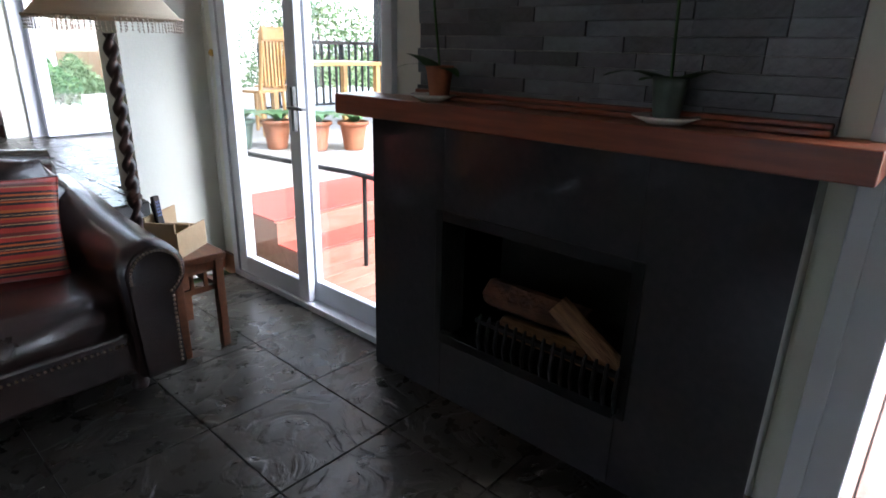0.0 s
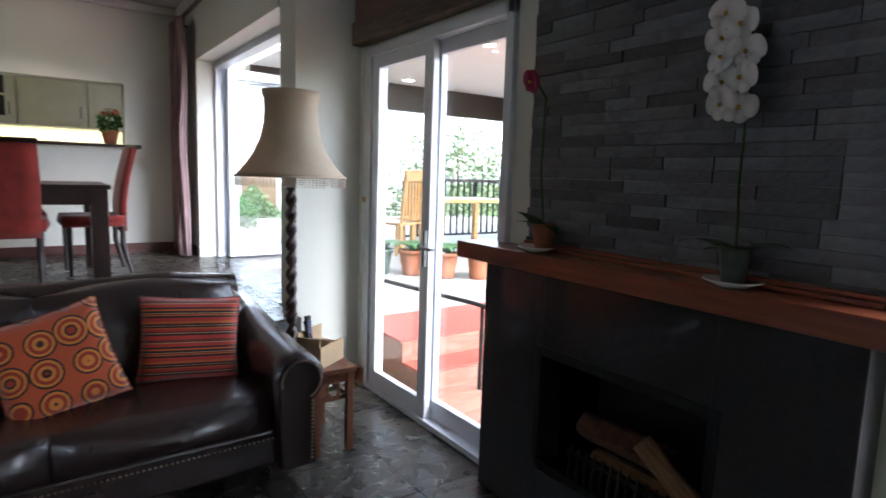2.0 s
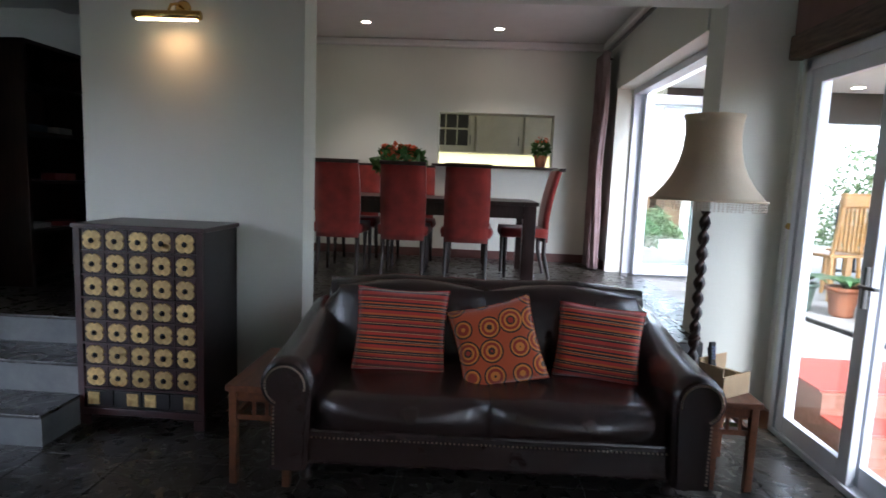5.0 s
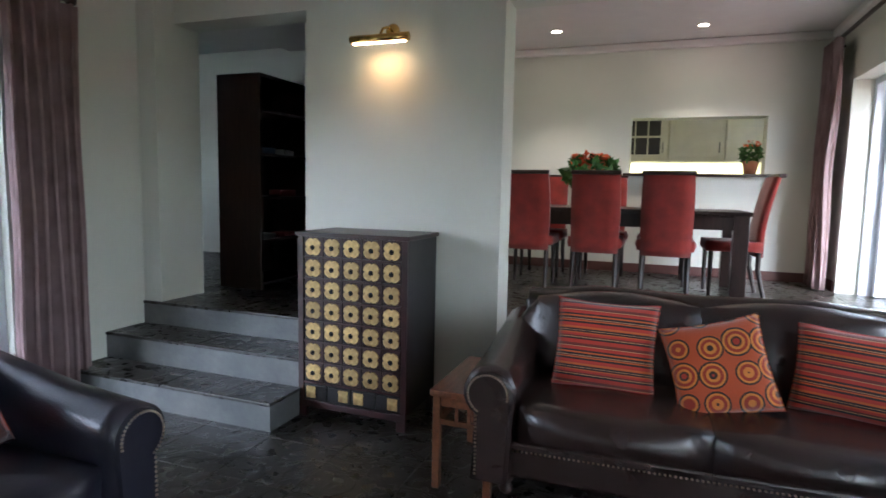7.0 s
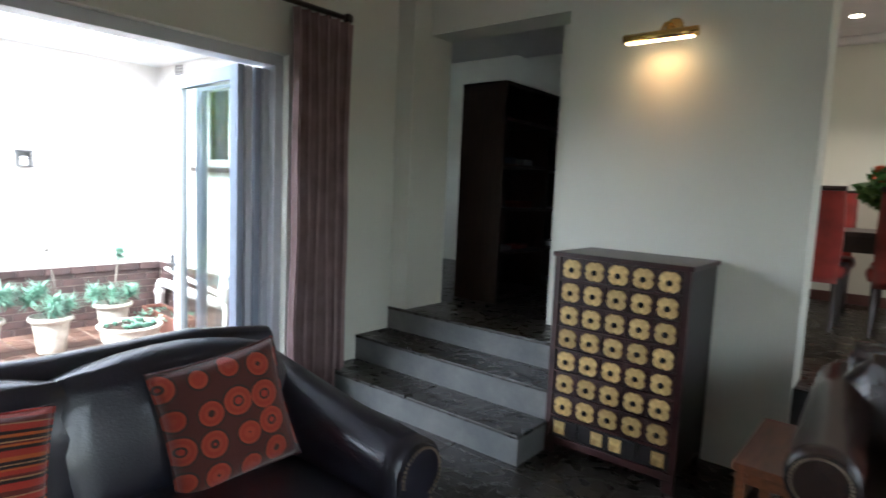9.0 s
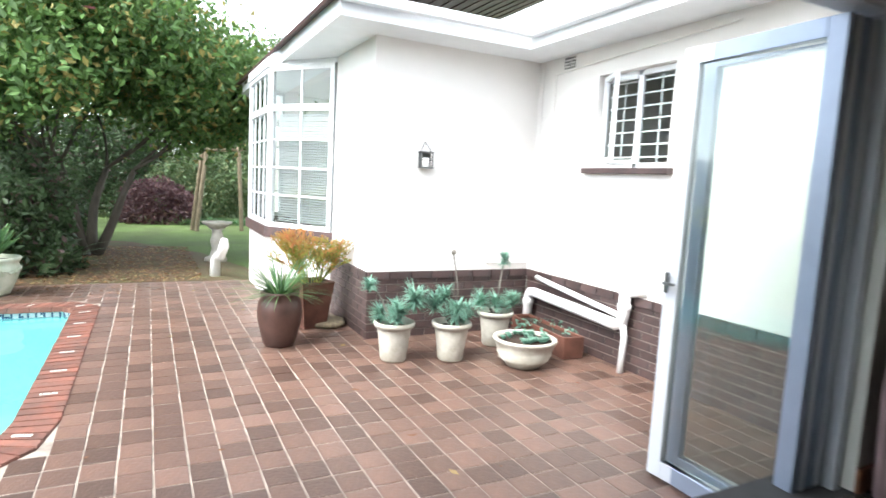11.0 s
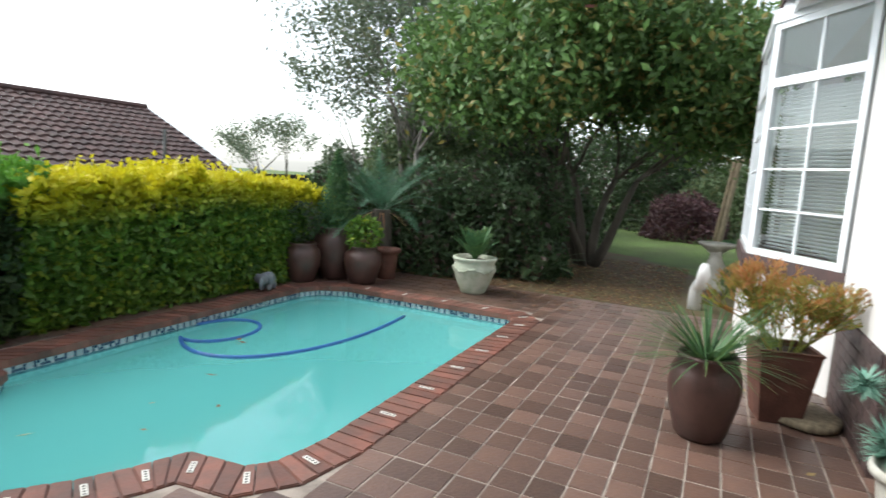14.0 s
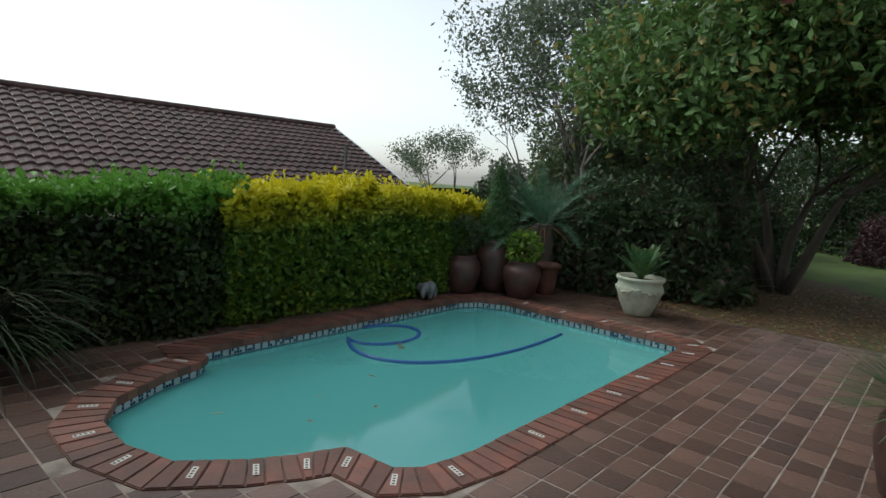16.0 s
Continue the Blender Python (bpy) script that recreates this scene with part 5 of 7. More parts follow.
def orchid_plant(label, at, pot_m, leaves, stem, blooms, bloom_m, seed):
    o = thing("orchid", label, "orchid", at)
    part("pot", lathe([(0.032, 0), (0.042, 0.085), (0.047, 0.105), (0.042, 0.107), (0.038, 0.09), (0.0, 0.09)], 24, wobble=lambda a, z: 1 + 0.05 * math.sin(6 * a) * z * 8), pot_m, o, smooth=True)
    for k, (dx, dy, ln, dr) in enumerate(leaves):
        bm = blade(bmesh.new(), (0, 0, 0.09), (dx, dy, 0.6), ln * 0.8, 0.09, dr, 8)
        part("leaf", bm, L_HOUSE, o, smooth=True)
    if stem:
        part("stem", tube(stem, 0.004, 6), L_HOUSE, o)
    rg = random.Random(seed)
    for p, turn in blooms:
        bm = bmesh.new()
        for k in range(5):
            a = math.pi / 2 + 2 * math.pi * k / 5
            big = 1.0 if k in (1, 4) else 0.85
            c = [(0, 0)] + [(0.045 * big * (0.15 + 0.85 * math.sin(t)) * 0 + 0.042 * big * (1 - math.cos(t)), 0.026 * big * (1.35 if k in (1, 4) else 1) * math.sin(t)) for t in (math.pi * j / 6 * 1.0 for j in range(1, 7))]
            pts = [(0.0, 0.0)] + [(0.012 + 0.034 * big * (1 - math.cos(math.pi * j / 8)) / 2 * 2 * 0.5 * 2 * 0.62, 0.024 * big * (1.4 if k in (1, 4) else 1.0) * math.sin(math.pi * j / 8)) for j in range(1, 8)] + [(0.012 + 0.034 * big * 1.24, 0)] + [(0.012 + 0.034 * big * (1 - math.cos(math.pi * j / 8)) * 0.62, -0.024 * big * (1.4 if k in (1, 4) else 1.0) * math.sin(math.pi * j / 8)) for j in range(7, 0, -1)]
            vs = [bm.verts.new((x * math.cos(a) - y * math.sin(a), -0.002 * k - 0.25 * x * x * 20 * 0.1, x * math.sin(a) + y * math.cos(a))) for x, y in pts]
            bm.faces.new(vs)
        b = part("bloom", bm, bloom_m, o, "", True)
        b.modifiers.new("thickness", "SOLIDIFY").thickness = 0.0015
        b.matrix_local = pose(*p, rg.uniform(-15, 15), rg.uniform(-20, 20), turn)
        cc = bmesh.new()
        bmesh.ops.create_icosphere(cc, subdivisions=1, radius=0.008, matrix=Matrix.Translation((0, -0.012, 0)) @ Matrix.Diagonal((0.8, 1.2, 1, 1)))
        part("bloom_centre", cc, M_YELLOW, b)
    return o


saucer("white saucer under the white orchid on the mantel", (1.672, 0.41, MZ), 0.085)
bl_ = [((-0.035 + dx, dy + 0.03, z), -90 + t) for dx, dy, z, t in ((0.0, -0.02, 0.50, 8), (0.0, 0.03, 0.515, -10), (0.0, 0.035, 0.575, 12), (0.0, -0.02, 0.585, -6), (0.0, 0.04, 0.645, -12), (0.0, -0.025, 0.655, 14), (0.0, 0.045, 0.70, 0), (0.0, -0.01, 0.73, -10), (0.0, 0.04, 0.765, 6))]
orchid_plant("white orchid in a green glazed pot, in full bloom", (1.672, 0.41, MZ + 0.009), M_POTGREEN, ((0.1, 1, 0.26, 0.9), (-0.3, -1, 0.2, 0.6), (-1, 0.4, 0.14, 0.8), (0.2, -0.6, 0.2, 1.2)), [(0, 0, 0.1), (-0.01, 0.005, 0.3), (-0.015, 0.0, 0.45), (-0.02, 0.04, 0.6), (-0.02, 0.05, 0.78)], bl_, M_ORCHID, 1)
saucer("white saucer under the small orchid on the mantel", (1.672, 1.23, MZ), 0.08)
orchid_plant("small orchid with a magenta flower in a terracotta pot", (1.672, 1.20, MZ + 0.009), M_TERRA, ((-0.5, 0.8, 0.2, 1.0), (-0.3, -1, 0.16, 1.2), (0.1, 1, 0.24, 0.5)), [(0, 0, 0.1), (-0.01, 0.02, 0.3), (-0.01, 0.015, 0.6), (-0.01, 0.07, 0.67)], [((-0.02, 0.085, 0.67), -90)], M_MAGENTA, 2)

# ---- outside: patio, wing of the house, pool and garden ----
WX, WY, HY = -8.17, 0.86, 2.88      # wing's east face, wing's south face, hall's south face
BT = 0.38                           # top of the brick plinth
POOL = [(-10.5, -4.3), (-10.48, -2.07), (-10.32, -1.93), (-6.9, -1.93), (-6.55, -1.99), (-6.41, -2.1), (-6.37, -2.45), (-6.12, -2.55), (-5.9, -2.67), (-5.6, -2.9), (-5.48, -3.26), (-5.49, -3.65), (-5.68, -3.97), (-6.1, -4.22), (-6.42, -4.33), (-6.5, -4.4), (-6.54, -4.66), (-10.05, -4.74), (-10.32, -4.63)]


def grown(outline, d):
    """The outline (anticlockwise or not) moved outwards by d."""
    area = sum(a[0] * b[1] - b[0] * a[1] for a, b in zip(outline, outline[1:] + outline[:1]))
    s = 1 if area > 0 else -1
    out = []
    n = len(outline)
    for i, p in enumerate(outline):
        a, b = Vector(outline[i - 1]), Vector(outline[(i + 1) % n])
        p = Vector(p)
        e1, e2 = (p - a).normalized(), (b - p).normalized()
        nn = Vector((e1.y + e2.y, -e1.x - e2.x))
        nn = nn.normalized() * s
        k = max(0.6, nn.dot(Vector((e1.y, -e1.x)) * s))
        out.append(tuple(p + nn * d / k))
    return out


def inside(x, y, poly):
    r = False
    for (x0, y0), (x1, y1) in zip(poly, poly[1:] + poly[:1]):
        if (y0 > y) != (y1 > y) and x < (x1 - x0) * (y - y0) / (y1 - y0) + x0:
            r = not r
    return r


COPE = grown(POOL, 0.24)
# ground: one sheet with a hole for the pool
bm = bmesh.new()
far = [(-90, -90), (90, -90), (90, 90), (-90, 90)]
outer = [bm.verts.new((x, y, PZ - 0.03)) for x, y in far]
inner = [bm.verts.new((x, y, PZ - 0.03)) for x, y in grown(POOL, 0.05)]
es = [bm.edges.new((a, b)) for ring in (outer, inner) for a, b in zip(ring, ring[1:] + ring[:1])]
bmesh.ops.triangle_fill(bm, use_beauty=True, edges=es)
bmesh.ops.recalc_face_normals(bm, faces=bm.faces[:])
for f in bm.faces:
    if f.normal.z < 0:
        f.normal_flip()
setting(part("ground", bm, M_LAWN), "mown lawn ground reaching to the horizon")
# leaf-littered soil under the trees
soil = [(-12.05, -6.2), (-12.05, 0.3), (-13.0, 0.5), (-15.5, -0.2), (-17.5, -1.5), (-19, -4), (-18, -8), (-5, -8.5), (-2, -8.0), (-2, -5.6), (-10, -5.5)]
setting(part("garden_soil", prism(soil, PZ - 0.035, PZ - 0.018), M_LITTER), "bare soil strewn with dead leaves")
# bed of the paving
bed = [(-12.0, -5.5), (-4.17, -5.7), (-1.5, -5.7), (-1.5, -3.4), (-4.17, -3.4), (-4.17, 2.88), (-12.0, 2.88)]
bm = bmesh.new()
outer = [bm.verts.new((x, y, PZ - 0.0035)) for x, y in bed]
inner = [bm.verts.new((x, y, PZ - 0.0035)) for x, y in grown(POOL, 0.1)]
es = [bm.edges.new((a, b)) for ring in (outer, inner) for a, b in zip(ring, ring[1:] + ring[:1])]
bmesh.ops.triangle_fill(bm, use_beauty=True, edges=es)
for f in bm.faces:
    if f.normal.z < 0:
        f.normal_flip()
paving = setting(part("pavement", bm, M_JOINT), "brown clay pavers with sandy joints")

# pool shell, water and mosaic band
bm = bmesh.new()
lo = [bm.verts.new((x, y, PZ - 1.25)) for x, y in POOL]
hi = [bm.verts.new((x, y, PZ - 0.03)) for x, y in POOL]
for k in range(len(POOL)):
    j = (k + 1) % len(POOL)
    bm.faces.new((lo[k], lo[j], hi[j], hi[k]))
bm.faces.new(lo)
pool = setting(part("pool_shell", bm, M_POOLWALL), "pale turquoise plastered swimming pool")
m = bpy.data.materials.new("pool_water")
m.use_nodes = True
nt = m.node_tree
nt.nodes.remove(nt.nodes["Principled BSDF"])
g, t, f, mx, bp, nz = [nt.nodes.new(k) for k in ("ShaderNodeBsdfGlossy", "ShaderNodeBsdfTransparent", "ShaderNodeFresnel", "ShaderNodeMixShader", "ShaderNodeBump", "ShaderNodeTexNoise")]
g.inputs["Roughness"].default_value = 0.015
t.inputs["Color"].default_value = (0.74, 0.96, 0.93, 1)
f.inputs["IOR"].default_value = 1.45
nz.inputs["Scale"].default_value, nz.inputs["Detail"].default_value = 2.5, 2
bp.inputs["Strength"].default_value, bp.inputs["Distance"].default_value = 0.25, 0.02
nt.links.new(nz.outputs["Fac"], bp.inputs["Height"])
nt.links.new(bp.outputs[0], g.inputs["Normal"])
nt.links.new(bp.outputs[0], f.inputs["Normal"])
for a, b in ((f, 0), (t, 1), (g, 2)):
    nt.links.new(a.outputs[0], mx.inputs[b])
cl, mk = nt.nodes.new("ShaderNodeBsdfDiffuse"), nt.nodes.new("ShaderNodeMixShader")
cl.inputs["Color"].default_value = (0.15, 0.54, 0.53, 1)   # cloudiness of the water
mk.inputs[0].default_value = 0.5
nt.links.new(t.outputs[0], mk.inputs[1])
nt.links.new(cl.outputs[0], mk.inputs[2])
nt.links.new(mk.outputs[0], mx.inputs[1])
nt.links.new(mx.outputs[0], nt.nodes["Material Output"].inputs["Surface"])
WL = PZ - 0.115
bm = bmesh.new()
bm.faces.new([bm.verts.new((x, y, WL)) for x, y in POOL])
for f_ in bm.faces:
    f_.normal_update()
    if f_.normal.z < 0:
        f_.normal_flip()
w_ = setting(part("water", bm, m), "still, slightly cloudy turquoise pool water")
w_.visible_shadow = False
# mosaic: blue and white little tiles round the waterline
vb, fb, vw, fw = [], [], [], []
n = len(POOL)
rg = random.Random(4)
for i in range(n):
    a, b = Vector(POOL[i]), Vector(POOL[(i + 1) % n])
    L_ = (b - a).length
    d_ = (b - a) / L_
    c = Vector((sum(p[0] for p in POOL) / n, sum(p[1] for p in POOL) / n))
    nn = Vector((-d_.y, d_.x))
    if nn.dot(c - a) < 0:
        nn = -nn
    k = int(L_ / 0.026)
    for s in range(k):
        for r in range(4):
            p = a + d_ * (s * 0.026) + nn * 0.004
            q = p + d_ * 0.022
            z = PZ - 0.035 - r * 0.026
            white = (r in (1, 2)) and (s % 3 != 0) and rg.random() < 0.8
            vv, ff = (vw, fw) if white else (vb, fb)
            m0 = len(vv)
            vv += [(p.x, p.y, z), (q.x, q.y, z), (q.x, q.y, z - 0.022), (p.x, p.y, z - 0.022)]
            ff.append((m0, m0 + 1, m0 + 2, m0 + 3))
tagged(raw("mosaic_blue", vb, fb, M_TILEBLUE, pool), kind="stuff")
tagged(raw("mosaic_white", vw, fw, M_TILEWHITE, pool), kind="stuff")

# coping bricks radiating round the pool's edge
M_TAG = mat("white_marker", (0.7, 0.68, 0.62), 0.6, vary=0.1)
coping = setting(part("pool_coping", prism([(0, 0), (0.01, 0), (0.01, 0.01)], PZ - 0.06, PZ - 0.05), M_COPING), "red clay coping bricks round the pool")
inn, out_ = grown(POOL, -0.03), COPE
cnt = 0
for i in range(n):
    j = (i + 1) % n
    a, b, c, d_ = Vector(inn[i]), Vector(inn[j]), Vector(out_[j]), Vector(out_[i])
    L_ = max((c - d_).length, (b - a).length)
    k = max(1, round(L_ / 0.112))
    for s in range(k):
        t0, t1 = (s + 0.022) / k, (s + 0.978) / k
        q = [a.lerp(b, t0), a.lerp(b, t1), d_.lerp(c, t1), d_.lerp(c, t0)]
        bm = prism([(v.x, v.y) for v in q], PZ - 0.05, PZ + 0.012 + rg.uniform(-0.002, 0.002))
        bmesh.ops.recalc_face_normals(bm, faces=bm.faces[:])
        top = [e for e in bm.edges if all(v.co.z > PZ for v in e.verts)]
        bmesh.ops.bevel(bm, geom=top, offset=0.006, segments=2, affect="EDGES")
        part("coping_brick", bm, M_COPING, coping)
        cnt += 1
        if s % 5 == 2 and (i < 14):
            mid = (q[0] + q[1] + q[2] + q[3]) / 4
            dr_ = (q[3] - q[0]).normalized()
            tg = part("marker_plate", boxes((-0.055, 0.055, -0.016, 0.016, 0, 0.003), bevel=0.001), M_TAG, coping, "small white depth marker plate with dark dots")
            tg.matrix_world = pose(mid.x, mid.y, PZ + 0.0135, 0, 0, math.degrees(math.atan2(dr_.y, dr_.x)))
            part("marker_dots", boxes(*[(-0.04 + 0.025 * u, -0.028 + 0.025 * u, -0.007, 0.007, 0.003, 0.0036) for u in range(4)]), M_BLACK, tg)

# blue suction hose lying on the water
def bez(p0, p1, p2, p3, t):
    return [((1 - t) ** 3) * a + 3 * t * (1 - t) ** 2 * b + 3 * t * t * (1 - t) * c + t ** 3 * d for a, b, c, d in zip(p0, p1, p2, p3)]
hs = thing("pool_hose", "blue suction hose floating in loops on the pool", "hose", (-8.5, -3.6, WL))
pts = [(-8.42 + 0.42 * math.cos(a), -4.36 + 0.32 * math.sin(a), WL + 0.002) for k, a in enumerate(-0.3 + 5.0 * k / 30 for k in range(31))][::-1]
pts2 = [bez((-8.02, -4.455), (-7.4, -3.75), (-8.1, -2.95), (-10.05, -3.2), k / 24) + [WL + 0.004] for k in range(25)]
part("hose", tube([Vector(p) - Vector((-8.5, -3.6, WL)) for p in pts2], 0.019, 8), M_HOSE, hs, smooth=True)
part("hose_loop", tube([Vector(p) - Vector((-8.5, -3.6, WL)) for p in pts], 0.019, 8), M_HOSE, hs, smooth=True)

# ---- wing of the house ----
wall("wall_wing_east", [(WX - 0.25, WX, WY, HY + 0.2, BT, 3.0)], "pale plastered wing wall above a brick plinth", M_OUTWALL)
wall("wall_wing_south", [(-9.5, WX - 0.25, WY, WY + 0.25, BT, 3.0), (-12.65, -15, WY, WY + 0.25, PZ, 3.0), (-12.65, -9.5, WY, WY + 0.25, 2.75, 3.0)], "pale plastered wing wall beside the bay window", M_OUTWALL)
bpy.data.objects.remove(bpy.data.objects["wall_hall_south"])
wall("wall_hall_south", [(WX, -7.16, HY, HY + 0.24, BT, 3.0), (-6.2, XW - 0.28, HY, HY + 0.24, BT, 3.0), (-7.16, -6.2, HY, HY + 0.24, BT, 1.58), (-7.16, -6.2, HY, HY + 0.24, 2.5, 3.0)], "pale plastered outer wall with a barred window", M_OUTWALL)
wall("wall_lounge_outer", [(XW - 0.29, XW - 0.272, 1.82, HY, BT, 3.0), (XW - 0.29, XW - 0.272, -5, -2.15, PZ, 3.0), (XW - 0.29, XW - 0.272, -2.15, 1.82, 2.3, 3.0)], "pale plastered outer wall of the lounge", M_OUTWALL)
wall("plinth", [(WX - 0.24, WX - 0.012, WY + 0.012, HY, PZ - 0.05, BT), (WX, XW - 0.28, HY + 0.012, HY + 0.2, PZ - 0.05, BT), (-15, WX - 0.24, WY + 0.012, WY + 0.2, PZ - 0.05, BT)], "brick plinth behind its face bricks", M_MORTAR)
plinth = bpy.data.objects["plinth"]
# downstand: soffits, fascia and gutter
sf = [(WX, WX + 0.5, WY, HY - 0.5, 2.78, 2.82), (WX, XW - 0.3, HY - 0.5, HY, 2.78, 2.82), (WX + 0.5, WX + 0.53, WY - 0.5, HY - 0.5, 2.76, 2.95), (WX + 0.53, XW - 0.3, HY - 0.53, HY - 0.5, 2.76, 2.95), (-15, WX + 0.5, WY - 0.5, WY, 2.78, 2.82), (-15, WX + 0.53, WY - 0.53, WY - 0.5, 2.76, 2.95)]
setting(part("eaves", boxes(*sf), M_WINWHITE), "white painted eaves and fascia")
gt = [(WX + 0.53, 0), ]
gu = thing("gutter", "white half-round rain gutter under the eaves", "gutter", (WX + 0.58, HY - 0.6, 2.9))
part("channel", boxes((0, 0.09, WY - HY - 0.0, -0.02, -0.04, 0.05), (0, XW - 0.3 - WX - 0.58, -0.02, 0.07, -0.04, 0.05), bevel=0.012), M_WINWHITE, gu)
# roof slopes with tile edges over the wing
bm = bmesh.new()
for k in range(14):
    y0 = WY - 0.62 + k * 0.3
    vs = [bm.verts.new(v) for v in ((-15, y0, 2.93 + 0.10 * k), (WX + 0.62, y0, 2.93 + 0.10 * k), (WX + 0.62, y0 + 0.34, 3.06 + 0.10 * k), (-15, y0 + 0.34, 3.06 + 0.10 * k))]
    bm.faces.new(vs)
ro = part("roof", bm, M_ROOFTILE)
ro.modifiers.new("thickness", "SOLIDIFY").thickness = 0.03
setting(ro, "brown tiled roof over the wing")

# barred window in the hall wall
wi = setting(thing("window_1", "white steel window with burglar bars and a sloping brick sill, ajar", "", (-6.68, HY, 1.58)), "white casement window with burglar bars")
wz = 0.92
part("window_frame", boxes((-0.48, -0.43, 0.09, 0.13, 0, wz), (0.43, 0.48, 0.09, 0.13, 0, wz), (-0.03, 0.03, 0.09, 0.13, 0, wz), (-0.43, 0.43, 0.09, 0.13, 0, 0.05), (-0.43, 0.43, 0.09, 0.13, wz - 0.05, wz), (-0.43, -0.03, 0.07, 0.1, 0.05, 0.08), (-0.43, -0.03, 0.07, 0.1, wz - 0.08, wz - 0.05), bevel=0.004), M_WINWHITE, wi)
for k, x in enumerate((-0.23, 0.23)):
    g_ = part("pane", boxes((x - 0.2, x + 0.2, 0.108, 0.112, 0.05, wz - 0.05)), M_GLASS, wi)
    for j in range(7):
        z = 0.1 + j * 0.12
        part("burglar_bar", boxes((x - 0.2, x + 0.2, 0.125, 0.135, z, z + 0.014)), M_WINWHITE, wi)
    part("burglar_bar", boxes((x - 0.007, x + 0.007, 0.13, 0.14, 0.05, wz - 0.05)), M_WINWHITE, wi)
cas = part("casement", boxes((0, 0.035, -0.02, 0.02, 0, 0.84), (0.36, 0.4, -0.02, 0.02, 0, 0.84), (0.035, 0.36, -0.02, 0.02, 0, 0.04), (0.035, 0.36, -0.02, 0.02, 0.8, 0.84), bevel=0.003), M_WINWHITE, wi)
cas.matrix_local = pose(-0.43, 0.06, 0.05, 0, 0, -28)
part("window_sill", boxes((-0.58, 0.56, -0.07, 0.1, -0.06, -0.005), bevel=0.006), M_BRICK, wi, "dark sloping brick sill")
setting(part("floor_hall_west", boxes((-8.2, -6.4, 3.13, 5.6, UP - 0.2, UP - 0.01)), M_SLATE), "dark hall floor")

# plumbing on the hall wall
pp = thing("waste_pipe", "white plastic waste pipes along the outer wall", "pipe", (-7.2, HY - 0.1, PZ))
ox = lambda p: Vector(p) - Vector((-7.2, HY - 0.1, PZ))
part("pipe", tube([ox(p) for p in ((-7.98, HY - 0.09, PZ + 0.08), (-7.98, HY - 0.09, 0.09), (-7.95, HY - 0.09, 0.14), (-7.88, HY - 0.09, 0.15), (-6.55, HY - 0.09, 0.09), (-6.48, HY - 0.09, 0.12), (-6.46, HY - 0.09, 0.22), (-6.46, HY - 0.09, 0.42))], 0.055, 14), M_PLASTIC, pp, smooth=True)
part("thin_pipe", tube([ox(p) for p in ((-7.9, HY - 0.05, 0.32), (-6.5, HY - 0.05, 0.17))], 0.028, 10), M_PLASTIC, pp, smooth=True)
part("down_pipe", tube([ox(p) for p in ((-6.46, HY - 0.09, 0.12), (-6.42, HY - 0.1, 0.0), (-6.42, HY - 0.12, PZ))], 0.03, 10), M_PLASTIC, pp, smooth=True)
part("vent_pipe", tube([ox(p) for p in ((-6.46, HY - 0.09, 0.42), (-6.36, HY - 0.03, 0.44), (-6.3, HY + 0.02, 0.44))], 0.05, 10), M_PLASTIC, pp, smooth=True)
for x in (-7.93, -6.46):
    part("pipe_collar", lathe([(0.062, 0), (0.066, 0.02), (0.066, 0.05), (0.06, 0.06)], 14, ox((x if x > -7 else -7.98, HY - 0.09, 0.25 if x > -7 else 0.0))), M_PLASTIC, pp)
cd_ = thing("conduit", "thin white conduits with small junction boxes on the outer wall", "conduit", (-8.0, HY, PZ))
for pts in ([(-8.08, HY - 0.02, 2.75), (-8.08, HY - 0.02, 0.4)], [(-7.85, HY - 0.015, 2.6), (-7.85, HY - 0.015, 1.0), (-7.85, HY - 0.015, 0.45)], [(-7.85, HY - 0.015, 2.6), (-6.9, HY - 0.015, 2.65), (-5.6, HY - 0.015, 2.7)], [(WX + 0.02, 2.3, 0.46), (WX + 0.02, 2.6, 0.46), (WX + 0.02, 2.84, 0.46)]):
    part("pipe", tube([Vector(p) - Vector((-8.0, HY, PZ)) for p in pts], 0.011, 8), M_OUTWALL, cd_)
av = thing("air_vent", "small terracotta grid air brick high in the wall", "vent", (-7.62, HY, 2.62))
part("frame", boxes((-0.11, 0.11, -0.012, 0, 0, 0.15), bevel=0.002), M_OUTWALL, av)
for i in range(5):
    for j in range(4):
        part("slot", boxes((-0.09 + 0.038 * i, -0.066 + 0.038 * i, -0.014, -0.011, 0.015 + 0.033 * j, 0.038 + 0.033 * j)), M_BLACK, av)

# hanging tin lantern plaque
la = thing("wall_lantern", "small whitewashed tin wall lantern hanging from a wire", "lantern", (WX, 1.45, 1.49))
part("housing", boxes((0.005, 0.08, -0.075, 0.075, 0, 0.012), (0.005, 0.08, -0.075, 0.075, 0.16, 0.175), (0.005, 0.012, -0.07, 0.07, 0.012, 0.16), (0.07, 0.078, -0.07, -0.058, 0.012, 0.16), (0.07, 0.078, 0.058, 0.07, 0.012, 0.16), (0.07, 0.076, -0.058, 0.058, 0.08, 0.09), bevel=0.002), M_STEP, la)
part("candle_jar", lathe([(0.035, 0.014), (0.038, 0.02), (0.038, 0.1), (0.03, 0.11)], 16, (0.042, 0, 0)), M_WHITE, la, smooth=True)
part("hanger", tube([(0.04, -0.06, 0.175), (0.01, -0.004, 0.275), (0.01, 0.004, 0.275), (0.04, 0.06, 0.175)], 0.003, 6), M_BLACK, la)

# bay window
BAY = [(-9.55, WY), (-10.4, 0.25), (-12.0, 0.25), (-12.65, WY)]
